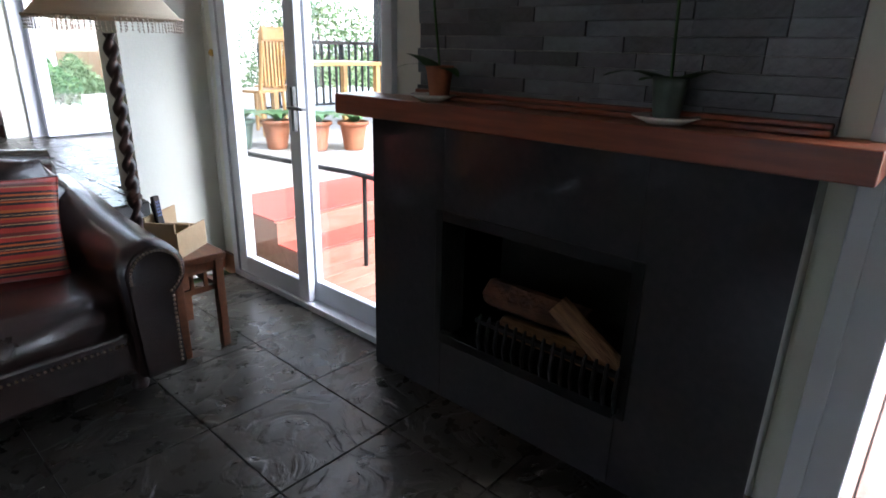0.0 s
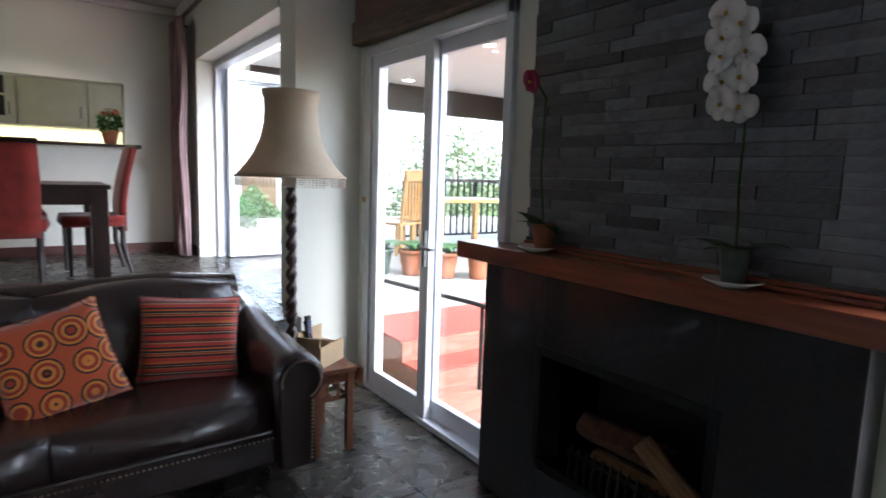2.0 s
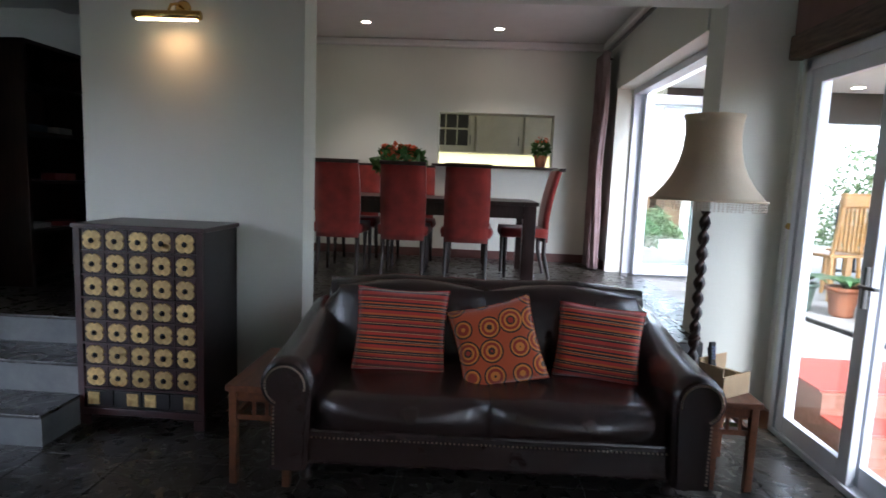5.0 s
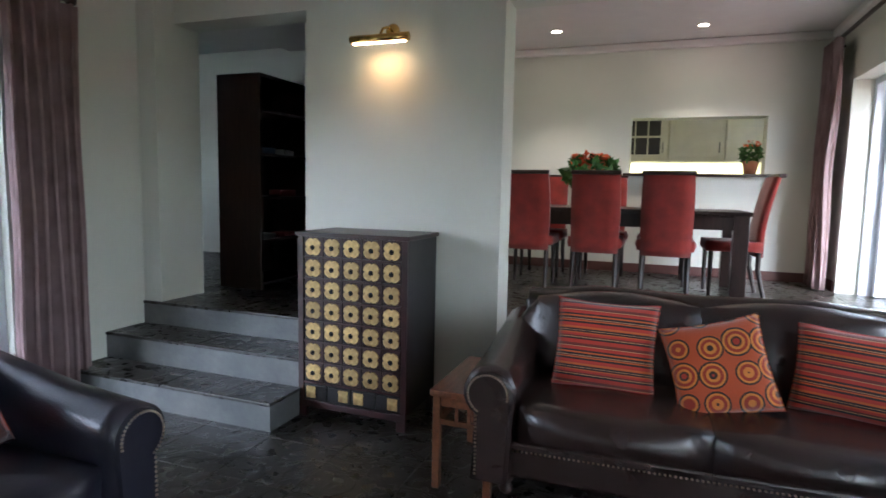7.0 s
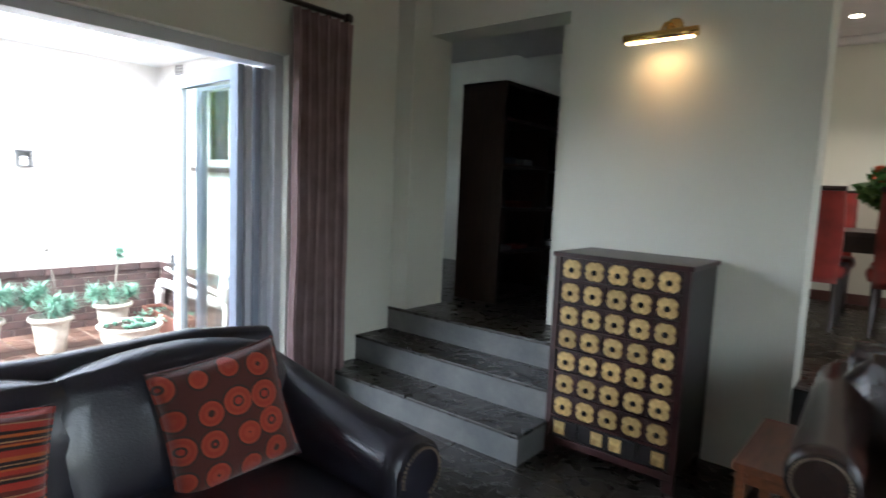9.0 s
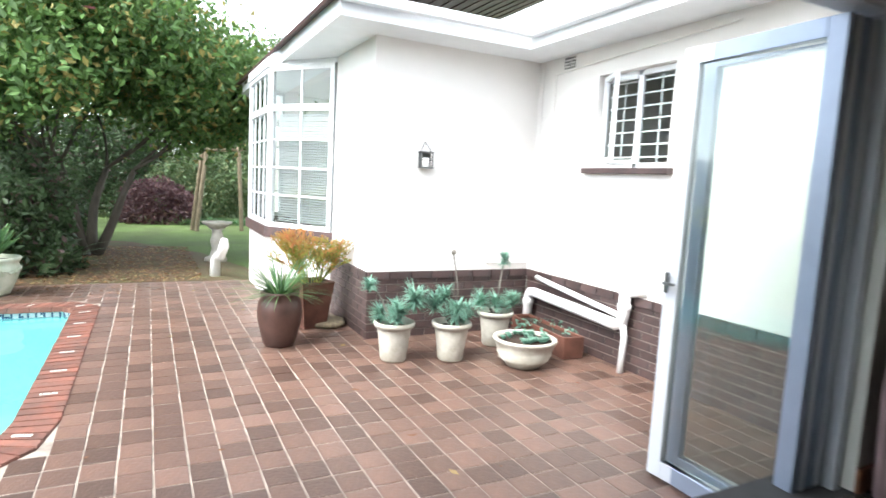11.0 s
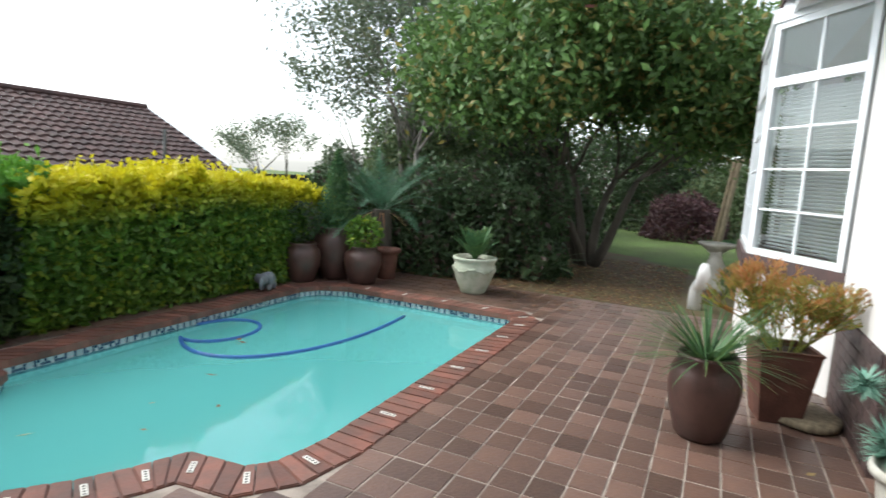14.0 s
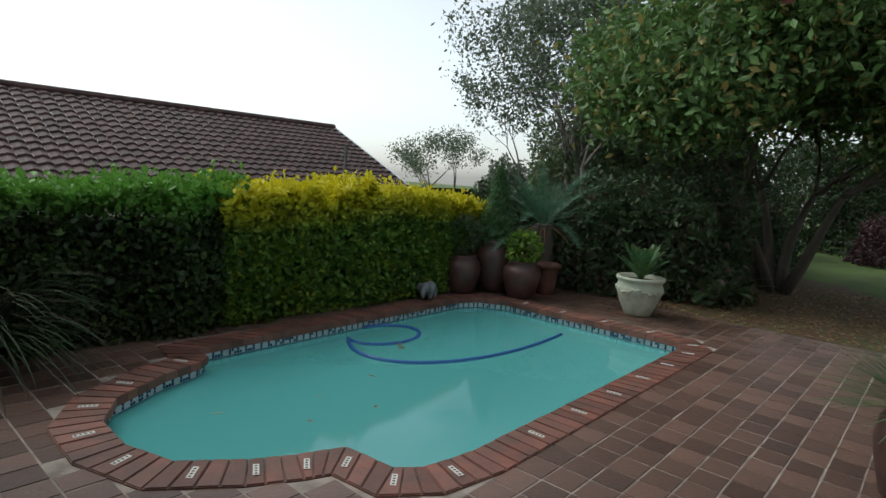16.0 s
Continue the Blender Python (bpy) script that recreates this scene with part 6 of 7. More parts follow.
bay = setting(thing("window_2", "white timber bay window with small panes and dark brick sill", ""), "white bay window with small panes over a dark sill")
bz0, bz1 = 0.66, 2.72
part("bay_base", prism(BAY, PZ, bz0 - 0.14), M_OUTWALL, bay, "pale plastered bay base")
part("window_sill", prism(grown(BAY, 0.06), bz0 - 0.14, bz0), M_BRICK, bay, "dark sloping brick sill")
part("bay_head", prism(grown(BAY, 0.05), bz1, bz1 + 0.12), M_WINWHITE, bay, "white moulded head")
part("bay_top", prism(grown(BAY, -0.02), bz1 + 0.12, 2.95), M_WINWHITE, bay)
for i, cols in ((0, 2), (1, 4), (2, 2)):
    a, b = Vector(BAY[i]), Vector(BAY[i + 1])
    L_ = (b - a).length
    ang = math.degrees(math.atan2(b.y - a.y, b.x - a.x))
    bars = [(0, 0.06, -0.03, 0.03, 0, bz1 - bz0), (L_ - 0.06, L_, -0.03, 0.03, 0, bz1 - bz0), (0.06, L_ - 0.06, -0.03, 0.03, 0, 0.06), (0.06, L_ - 0.06, -0.03, 0.03, bz1 - bz0 - 0.06, bz1 - bz0), (0.06, L_ - 0.06, -0.03, 0.03, 1.5, 1.58)]
    H_ = bz1 - bz0
    for r in range(1, 4):
        bars.append((0.06, L_ - 0.06, -0.012, 0.012, 0.06 + r * 0.36 - 0.01, 0.06 + r * 0.36 + 0.01))
    for c in range(1, cols):
        x = 0.06 + c * (L_ - 0.12) / cols
        bars.append((x - 0.012, x + 0.012, -0.0115, 0.0115, 0.06, H_ - 0.06))
    o = part("window_frame", boxes(*bars), M_WINWHITE, bay)
    o.matrix_world = pose(a.x, a.y, bz0, 0, 0, ang)
    for c in range(cols):
        for r in range(5):
            x0, x1 = 0.06 + c * (L_ - 0.12) / cols, 0.06 + (c + 1) * (L_ - 0.12) / cols
            z0_, z1_ = (0.06 + r * 0.36, 0.06 + (r + 1) * 0.36) if r < 4 else (1.58, H_ - 0.06)
            g_ = part("pane", boxes((x0, x1, -0.003, 0.003, z0_, z1_)), M_GLASS, bay)
            g_.matrix_world = pose(a.x, a.y, bz0, 0, 0, ang)
    if i < 2:
        for s in range(44):
            o = part("blind_slat", boxes((0.07, L_ - 0.07, -0.018, 0.018, -0.001, 0.001)), M_WINWHITE, bay) if s == 0 else new("blind_slat", o.data)
            o.parent = bay
            nn = Vector((b.y - a.y, a.x - b.x)).normalized() * -0.09
            if (a + nn - Vector((-11, 1.5))).length > (a - nn - Vector((-11, 1.5))).length:
                nn = -nn
            o.matrix_world = pose(a.x + nn.x, a.y + nn.y, bz0 + 0.08 + s * 0.032, 0, 0, ang) @ pose(0, 0, 0, 35)
wall("room_bay", [(-12.9, -9.0, 3.4, 3.5, PZ, 3.0), (-9.0, -8.9, 1.2, 3.4, PZ, 3.0), (-15, -14.9, 1.2, 3.4, PZ, 3.0)], "plain inner wall of the bay room")
setting(part("ceiling_bay", boxes((-15, WX, WY + 0.02, 3.5, 3.0, 3.05), (WX, XW - 0.3, HY, 3.2, 3.0, 3.05)), M_CEIL), "ceiling of the bay room")

# ---- pots on the patio ----
def classic_pot(label, at, r, h, m, turn=0.0, category="plant pot"):
    """A flared pot with a rolled rim."""
    prof = [(r * 0.6, 0), (r * 0.66, 0.02), (r * 0.7, h * 0.3), (r * 0.84, h * 0.8), (r * 0.86, h * 0.86), (r * 1.0, h * 0.88), (r * 1.03, h * 0.94), (r * 1.0, h), (r * 0.9, h), (r * 0.85, h * 0.88)]
    return pot("plant_pot", label, prof, m, at, soil=(r * 0.87, h * 0.87))


def urn(label, at, r, h, m, neck=0.78):
    prof = [(r * 0.62, 0), (r * 0.72, h * 0.06), (r * 0.95, h * 0.45), (r, h * 0.62), (r * 0.93, h * 0.82), (r * neck, h * 0.92), (r * (neck + 0.08), h * 0.97), (r * (neck + 0.04), h), (r * (neck - 0.08), h), (r * (neck - 0.1), h * 0.9)]
    return pot("plant_pot", label, prof, m, at, soil=(r * (neck - 0.08), h * 0.92))


def whorls(parent, heads, m, leaf, n, seed, h0):
    """Rosettes of narrow blue-green leaves at the ends of stems."""
    rg = random.Random(seed)
    for (x, y, z, r) in heads:
        part("stem", tube([(0, 0, h0), (x * 0.5, y * 0.5, h0 + (z - h0) * 0.6), (x, y, z)], [0.014, 0.01, 0.007], 6), M_PALETRUNK, parent)
        bm = bmesh.new()
        for k in range(n):
            a, e = rg.uniform(0, 6.283), rg.uniform(-0.5, 1.3)
            zz = z - rg.uniform(0, r * 0.8)
            blade(bm, (x, y, zz), (math.cos(a), math.sin(a), e), r * rg.uniform(0.85, 1.3), leaf, 0.2, 2)
        tagged(part("leaves", bm, m, parent), kind="stuff")


G = PZ + 0.004
for k, (x, y, lab, heads) in enumerate(((-7.43, 0.88, "white cement pot with a blue-green rosette shrub on the paving", ((0.0, 0.02, 0.52, 0.13), (-0.12, -0.1, 0.46, 0.12), (0.12, 0.14, 0.66, 0.15), (-0.06, -0.24, 0.74, 0.09), (0.1, -0.02, 0.5, 0.12), (0.02, 0.2, 0.6, 0.13))),
                                        (-7.28, 1.41, "white cement pot with a blue-green shrub and tall dead stalk", ((0.0, 0.02, 0.5, 0.14), (-0.05, -0.17, 0.6, 0.15), (0.12, 0.0, 0.55, 0.12), (0.0, 0.15, 0.5, 0.12), (-0.03, -0.08, 0.66, 0.12))),
                                        (-7.6, 2.1, "white cement pot with a blue-green rosette shrub against the plinth", ((0.0, 0.0, 0.5, 0.14), (-0.05, -0.16, 0.52, 0.13), (0.06, 0.16, 0.52, 0.13), (0.0, 0.08, 0.95, 0.09))))):
    p = classic_pot(lab, (x, y, G), 0.19, 0.37, M_WHITEPOT)
    whorls(p, heads, L_SUCC, 0.02, 170, k, 0.3)
    if k == 1:
        part("flower_stalk", tube([(0, 0.04, 0.34), (0.03, 0.03, 0.7), (0.0, -0.02, 1.02)], 0.007, 6), M_PALETRUNK, p)
        part("seed_head", lathe([(0.0, 0), (0.02, 0.01), (0.024, 0.03), (0.012, 0.05), (0, 0.055)], 10, (0, -0.02, 1.01)), M_PALETRUNK, p, smooth=True)
bw_ = pot("plant_bowl", "wide white cement bowl with carved rings, full of small rosette succulents", [(0.16, 0), (0.18, 0.03), (0.24, 0.08), (0.235, 0.09), (0.26, 0.13), (0.255, 0.14), (0.275, 0.2), (0.29, 0.235), (0.305, 0.25), (0.3, 0.27), (0.27, 0.27), (0.26, 0.24)], M_WHITEPOT, (-6.9, 2.0, G), soil=(0.265, 0.24))
rg = random.Random(8)
for k in range(26):
    a, r = rg.uniform(0, 6.28), 0.22 * math.sqrt(rg.random())
    bm = bmesh.new()
    for q in range(14):
        t = q * 2.4
        blade(bm, (r * math.cos(a), r * math.sin(a), 0.25 + 0.004 * (q % 3)), (math.cos(t), math.sin(t), 0.2 + 0.07 * q), 0.065 - 0.002 * q, 0.035, -0.6, 2)
    part("succulent_rosette", bm, L_SUCC, bw_)
tr_ = thing("planter_trough", "rust brown clay trough with low succulents beside the plinth", "planter", (-7.42, 2.64, G), -4)
part("trough", boxes((-0.52, 0.52, -0.12, 0.12, 0, 0.02), (-0.52, 0.52, -0.12, -0.095, 0.02, 0.22), (-0.52, 0.52, 0.095, 0.12, 0.02, 0.22), (-0.52, -0.49, -0.095, 0.095, 0.02, 0.22), (0.49, 0.52, -0.095, 0.095, 0.02, 0.22), bevel=0.006), M_RUSTPOT, tr_)
part("soil", boxes((-0.49, 0.49, -0.095, 0.095, 0.17, 0.185)), M_SOIL_AND_SHADE, tr_)
bush(tr_, L_SUCC, 160, 0.38, 0.05, 0.2, 0.05, seed=5)

pa = urn("tall dark brown glazed pot with a spiky grassy plant", (-8.22, -0.02, G), 0.22, 0.54, M_BROWNPOT)
bm = bmesh.new()
rg = random.Random(2)
for k in range(230):
    a, e = rg.uniform(0, 6.283), rg.uniform(0.25, 1.6)
    blade(bm, (0.05 * math.cos(a), 0.05 * math.sin(a), 0.5), (math.cos(a), math.sin(a), e), rg.uniform(0.38, 0.62), 0.013, 0.55, 4)
tagged(part("leaves", bm, L_GRASSY, pa), kind="stuff")
pb = thing("plant_pot", "tapered square rust-brown pot with an orange-tipped firestick plant", "plant pot", (-8.87, 0.45, G), 12)
bm = bmesh.new()
sec = ((0.13, 0), (0.19, 0.5), (0.2, 0.52), (0.17, 0.52), (0.165, 0.48))
rings = [[bm.verts.new((sx * r, sy * r, z)) for sx, sy in ((-1, -1), (1, -1), (1, 1), (-1, 1))] for r, z in sec]
for lo, hi in zip(rings, rings[1:]):
    for k in range(4):
        bm.faces.new((lo[k], lo[(k + 1) % 4], hi[(k + 1) % 4], hi[k]))
bm.faces.new(rings[0][::-1])
part("pot", bm, M_RUSTPOT, pb)
part("soil", boxes((-0.165, 0.165, -0.165, 0.165, 0.46, 0.48)), M_SOIL_AND_SHADE, pb)
bm = bmesh.new()


def twig(p, d, ln, depth):
    q = p + d * ln
    s = 0.006 * 0.8 ** (4 - depth)
    tube([p, (p + q) / 2 + Vector((rg.uniform(-1, 1), rg.uniform(-1, 1), 0)) * 0.01, q], s * 0.6 + 0.0015, 3, bm)
    if depth:
        for _ in range(3):
            v = (d + Vector((rg.uniform(-1, 1), rg.uniform(-1, 1), rg.uniform(-0.2, 0.6))) * 0.75).normalized()
            twig(q, v, ln * 0.72, depth - 1)


for k in range(34):
    a, e = rg.uniform(0, 6.28), rg.uniform(0.1, 0.9)
    twig(Vector((0.09 * math.cos(a), 0.09 * math.sin(a), 0.48)), Vector((e * math.cos(a), e * math.sin(a), 1)).normalized(), rg.uniform(0.13, 0.25), 4)
o = part("leaves", bm, L_FIRE, pb)
tagged(o, kind="stuff")
sl = thing("stone_slab", "flat round stone slab on the paving by the plinth", "stone", (-8.95, 0.62, G))
part("slab", lathe([(0.24, 0), (0.27, 0.015), (0.26, 0.05), (0.2, 0.06), (0, 0.062)], 24, wobble=lambda a, z: 1 + 0.12 * math.sin(2 * a + 1) + 0.04 * math.sin(5 * a)), M_WOODPOST, sl, smooth=True)

# pots beyond the pool
p1 = urn("squat brown glazed pot with a narrow-leaved shrub", (-10.45, -5.02, G), 0.25, 0.52, M_BROWNPOT, 0.72)
bush(p1, L_SHRUB, 500, 0.24, 0.3, 0.8, 0.07, seed=11, aspect=0.3)
p2 = urn("tallest brown glazed pot with a feathery conifer", (-10.95, -4.85, G), 0.3, 0.72, M_BROWNPOT, 0.72)
rgc = np.random.default_rng(6)
n_ = 2600
t_ = rgc.uniform(0, 1, n_)
a_ = rgc.uniform(0, 6.283, n_)
r_ = 0.36 * (1 - t_) ** 0.8 * rgc.uniform(0.3, 1, n_)
v, f = leaf_cloud(np.stack([r_ * np.cos(a_), r_ * np.sin(a_), 0.62 + 1.15 * t_], 1), 0.1, rgc, 0.16, -0.9)
tagged(raw("leaves", v, f, L_GRASSY, p2), kind="stuff")
p3 = urn("round brown glazed pot with a light green leafy plant", (-10.9, -4.35, G), 0.26, 0.5, M_BROWNPOT, 0.66)
bush(p3, L_YELHEDGE, 420, 0.27, 0.25, 0.68, 0.09, seed=12, aspect=0.55)
for x, y, h in ((-11.45, -4.3, 0.45), (-11.6, -4.75, 0.5)):
    o = classic_pot("old rust pot half hidden behind the glazed pots", (x, y, G - 0.02), 0.2, h, M_RUSTPOT)


def frond(bm, base, d, ln, droop, leaflet, n=16, lw=0.012):
    """A feather leaf: a rib with paired leaflets."""
    p, d = Vector(base), Vector(d).normalized()
    for k in range(n):
        t = k / n
        q = p + d * (ln / n)
        side = d.cross(Vector((0, 0, 1)))
        side = side.normalized() if side.length > 1e-3 else Vector((1, 0, 0))
        w = 0.004 * (1 - t) + 0.001
        vs = [bm.verts.new(x) for x in (p - side * w, p + side * w, q + side * w, q - side * w)]
        bm.faces.new(vs)
        if t > 0.12:
            L2 = leaflet * math.sin(math.pi * min(1, 0.15 + t * 0.85)) ** 0.6
            for s in (-1, 1):
                for off in (0, 0.5):
                    b0 = p.lerp(q, off)
                    tip = b0 + side * s * L2 * 0.8 + d * L2 * 0.5 + Vector((0, 0, 0.12 * L2))
                    bm.faces.new([bm.verts.new(x) for x in (b0 - d * lw * 0.5, tip, b0 + d * lw)])
        d = (d + Vector((0, 0, -droop / n))).normalized()
        p = q


def cycad(parent, z, n, ln, droop, leaflet, seed, lift=(0.5, 1.6), m=None):
    rg = random.Random(seed)
    for k in range(n):
        a = k * 2.4
        bm = bmesh.new()
        frond(bm, (0.03 * math.cos(a), 0.03 * math.sin(a), z), (math.cos(a), math.sin(a), lift[0] + (lift[1] - lift[0]) * k / n), ln * rg.uniform(0.85, 1.1), droop, leaflet, 18)
        tagged(part("frond", bm, m or L_CYCAD, parent), kind="stuff")


cp = pot("plant_pot", "cream cement pot with a carved garland band, holding a young cycad", [(0.160, 0), (0.176, 0.04), (0.232, 0.16), (0.272, 0.28), (0.284, 0.31), (0.280, 0.36), (0.264, 0.4), (0.284, 0.44), (0.296, 0.455), (0.292, 0.48), (0.256, 0.48), (0.240, 0.42)], M_CREAMPOT, (-11.38, -2.9, G), soil=(0.240, 0.43))
bm = bmesh.new()
for k in range(60):
    a = 2 * math.pi * k / 60
    bmesh.ops.create_icosphere(bm, subdivisions=1, radius=0.022, matrix=Matrix.Translation((0.276 * math.cos(a), 0.276 * math.sin(a), 0.32 + 0.02 * math.sin(5 * a) + 0.01 * math.sin(k * 2.1))))
tagged(part("garland", bm, M_CREAMPOT, cp, "", True), kind="stuff")
cycad(cp, 0.45, 30, 0.46, 0.5, 0.07, 4, (1.0, 3.6), L_GRASSY)
bc_ = thing("cycad", "large cycad with a thick trunk and arching blue-green fronds", "palm", (-11.75, -4.6, PZ - 0.02))
part("trunk", lathe([(0.16, 0), (0.17, 0.3), (0.16, 0.8), (0.13, 0.98)], 14, wobble=lambda a, z: 1 + 0.08 * math.sin(7 * a + 20 * z)), M_TRUNK, bc_)
cycad(bc_, 0.95, 34, 1.25, 0.9, 0.17, 5, (0.15, 1.9))
bm = bmesh.new()
for k in range(26):
    a = rg.uniform(0, 6.28)
    blade(bm, (0.1 * math.cos(a), 0.1 * math.sin(a), 0.95), (math.cos(a), math.sin(a), -0.1), rg.uniform(0.3, 0.6), 0.03, 0.9, 4)
tagged(part("dead_fronds", bm, L_DRY, bc_, "dry yellow hanging fronds"), kind="stuff")
fn = thing("fern", "low fern with spreading fronds under the tree", "fern", (-12.95, -2.45, PZ - 0.02))
cycad(fn, 0.1, 13, 0.85, 1.0, 0.15, 6, (0.6, 1.4), L_SHRUB)
el = thing("elephant_ornament", "small grey stone elephant ornament on the coping", "ornament", (-9.7, -4.93, G + 0.012), 20)
bm = bmesh.new()
for c, s in (((0, 0, 0.13), (0.13, 0.09, 0.09)), ((0.13, 0, 0.15), (0.07, 0.065, 0.075)), ((0.2, 0, 0.1), (0.03, 0.028, 0.07)), ((0.12, 0.07, 0.15), (0.02, 0.05, 0.06)), ((0.12, -0.07, 0.15), (0.02, 0.05, 0.06)), ((-0.07, 0.045, 0.05), (0.035, 0.035, 0.06)), ((-0.07, -0.045, 0.05), (0.035, 0.035, 0.06)), ((0.07, 0.045, 0.05), (0.035, 0.035, 0.06)), ((0.07, -0.045, 0.05), (0.035, 0.035, 0.06))):
    bmesh.ops.create_icosphere(bm, subdivisions=2, radius=1, matrix=Matrix.Translation(c) @ Matrix.Diagonal((*s, 1)))
part("figure", bm, mat("grey_stone", (0.2, 0.21, 0.22), 0.8, vary=0.2), el, smooth=True)
bb = thing("bird_bath", "carved white cement bird bath on a figured pedestal", "bird bath", (-14.3, 0.0, PZ - 0.02))
part("pedestal", lathe([(0.2, 0), (0.2, 0.06), (0.12, 0.1), (0.1, 0.25), (0.14, 0.4), (0.1, 0.5), (0.08, 0.58), (0.14, 0.64)], 16, wobble=lambda a, z: 1 + 0.12 * math.sin(3 * a + 9 * z)), M_WHITEPOT, bb, smooth=True)
part("basin", lathe([(0.12, 0.62), (0.2, 0.68), (0.27, 0.72), (0.28, 0.76), (0.24, 0.76), (0.1, 0.71), (0, 0.7)], 24), M_WHITEPOT, bb, smooth=True)
gc = thing("garden_ornament", "white cement garden seat with curved arms beside the bird bath", "ornament", (-12.3, -0.2, PZ - 0.02))
bm = tube([(-0.25, 0, 0.0), (-0.23, 0, 0.25), (-0.1, 0.02, 0.36), (0.1, 0.05, 0.38), (0.22, 0.08, 0.55), (0.28, 0.08, 0.66)], [0.09, 0.08, 0.07, 0.07, 0.08, 0.05], 10)
part("seat", bm, M_WHITE, gc, smooth=True)

# ---- hedges, trees, neighbour's roof ----
def hedge(name, label, m, x0, x1, y0, y1, z1, n, seed, slope=0.0, end=0.0):
    h = thing(name, label, "hedge", ((x0 + x1) / 2, (y0 + y1) / 2, PZ - 0.02))
    rg = np.random.default_rng(seed)
    ox_, oy = (x0 + x1) / 2, (y0 + y1) / 2
    # dark solid box stands in for the shade deep between the leaves
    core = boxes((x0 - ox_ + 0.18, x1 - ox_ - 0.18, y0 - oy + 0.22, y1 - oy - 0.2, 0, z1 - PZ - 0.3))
    part("core", core, M_SOIL_AND_SHADE, h)
    x = rg.uniform(x0, x1, n)
    face = rg.random(n)
    y, z = np.empty(n), np.empty(n)
    fr_, tp = face < 0.62, (face >= 0.62)
    H_ = z1 - PZ
    hump = np.array([0.2 * noise.noise(Vector((a * 1.3, seed, 0))) + 0.2 * noise.noise(Vector((a * 5, seed, 3))) for a in x])
    if end:
        hump -= end * np.clip((x0 + 1.6 - x) / 1.6, 0, 1) ** 1.5
    top = H_ + hump
    dep = rg.exponential(0.05, n)
    bulge = np.array([0.2 * noise.noise(Vector((a * 1.6, b * 2, seed))) for a, b in zip(x, rg.uniform(0, 1, n) * 1.5)])
    z[fr_] = rg.uniform(0.02, 1, fr_.sum()) * top[fr_]
    y[fr_] = y1 - dep[fr_] + bulge[fr_] - 0.12 * (z[fr_] / top[fr_]) ** 3
    z[tp] = top[tp] - dep[tp] + rg.exponential(0.02, tp.sum())
    # loose shoots stand above the clipped top
    z[tp] += 0.13 * (rg.random(tp.sum()) < 0.06) * rg.random(tp.sum())
    y[tp] = rg.uniform(y0, y1 - 0.05, tp.sum())
    c = np.stack([x - ox_, y - oy, z], 1)
    out = np.where(fr_[:, None], np.array([0, 1, 0.3]), np.array([0, 0.3, 1]))
    v, f = leaf_cloud(c, 0.078, rg, 0.6, 0.0, out * 0.8)
    tagged(raw("leaves", v, f, m, h), kind="stuff")


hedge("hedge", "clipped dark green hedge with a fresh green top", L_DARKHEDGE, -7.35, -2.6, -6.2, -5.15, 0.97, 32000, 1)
hedge("hedge", "clipped hedge with a bright golden yellow top", L_YELHEDGE, -11.9, -7.05, -6.1, -5.12, 0.98, 46000, 2, end=0.6)


def tree(label, at, seed, height, spread, stems, leaf, n, size, m_leaf, m_bark, crown_z, lean=0.5, thick=0.12, droop=0.2, clump=0.55):
    """Forked trunks with limbs; the leaves gather in clumps round the limbs' ends."""
    tr = thing("tree", label, "tree", at)
    rg = random.Random(seed)
    tips = []
    bt = bmesh.new()
    bl2 = bmesh.new()

    def limb(p, d, ln, r, depth, bm_):
        pts, rr = [p.copy()], [r]
        for k in range(4):
            d = (d + Vector((rg.uniform(-1, 1), rg.uniform(-1, 1), rg.uniform(-0.3, 0.5))) * 0.16).normalized()
            pts.append(pts[-1] + d * ln / 4)
            rr.append(r * (1 - 0.13 * (k + 1)))
        tube(pts, rr, 7 if depth > 2 else 5, bm_)
        if depth <= 2:
            tips.extend(pts[2:])
        if depth == 0:
            return
        for _ in range(3 if depth > 1 else 2):
            v = (d + Vector((rg.uniform(-1, 1), rg.uniform(-1, 1), rg.uniform(-0.35, 0.55))) * 0.85).normalized()
            limb(pts[-1], v, ln * rg.uniform(0.62, 0.82), rr[-1] * 0.68, depth - 1, bl2)

    for k in range(stems):
        a = 2 * math.pi * k / stems + rg.uniform(-0.4, 0.4)
        d = Vector((lean * math.cos(a), lean * math.sin(a), 1)).normalized()
        limb(Vector((0.14 * math.cos(a), 0.14 * math.sin(a), 0)), d, height * 0.3, thick * rg.uniform(0.7, 1.1), 4, bt)
    part("trunk", bt, m_bark, tr, smooth=True)
    tagged(part("limb", bl2, m_bark, tr, smooth=True), kind="stuff")
    g_ = np.random.default_rng(seed)
    tp = np.array([tuple(t) for t in tips])
    tp = tp[tp[:, 2] > crown_z]
    idx = g_.integers(0, len(tp), n)
    c = tp[idx] + g_.normal(size=(n, 3)) * clump * np.array([0.62, 0.62, 0.45])
    c = c[c[:, 2] > crown_z * 0.9]
    v, f = leaf_cloud(c, size, g_, 0.5, droop)
    tagged(raw("crown", v, f, m_leaf, tr, "leafy crown"), kind="stuff")
    return tr, tp


TREE1, tp1 = tree("large spreading evergreen tree with several mossy trunks", (-15.3, -2.2, PZ - 0.02), 7, 5.9, 3, 5, None, 120000, 0.15, L_TREE, M_TRUNK, 1.1, 0.45, 0.11, 0.35, 0.72)
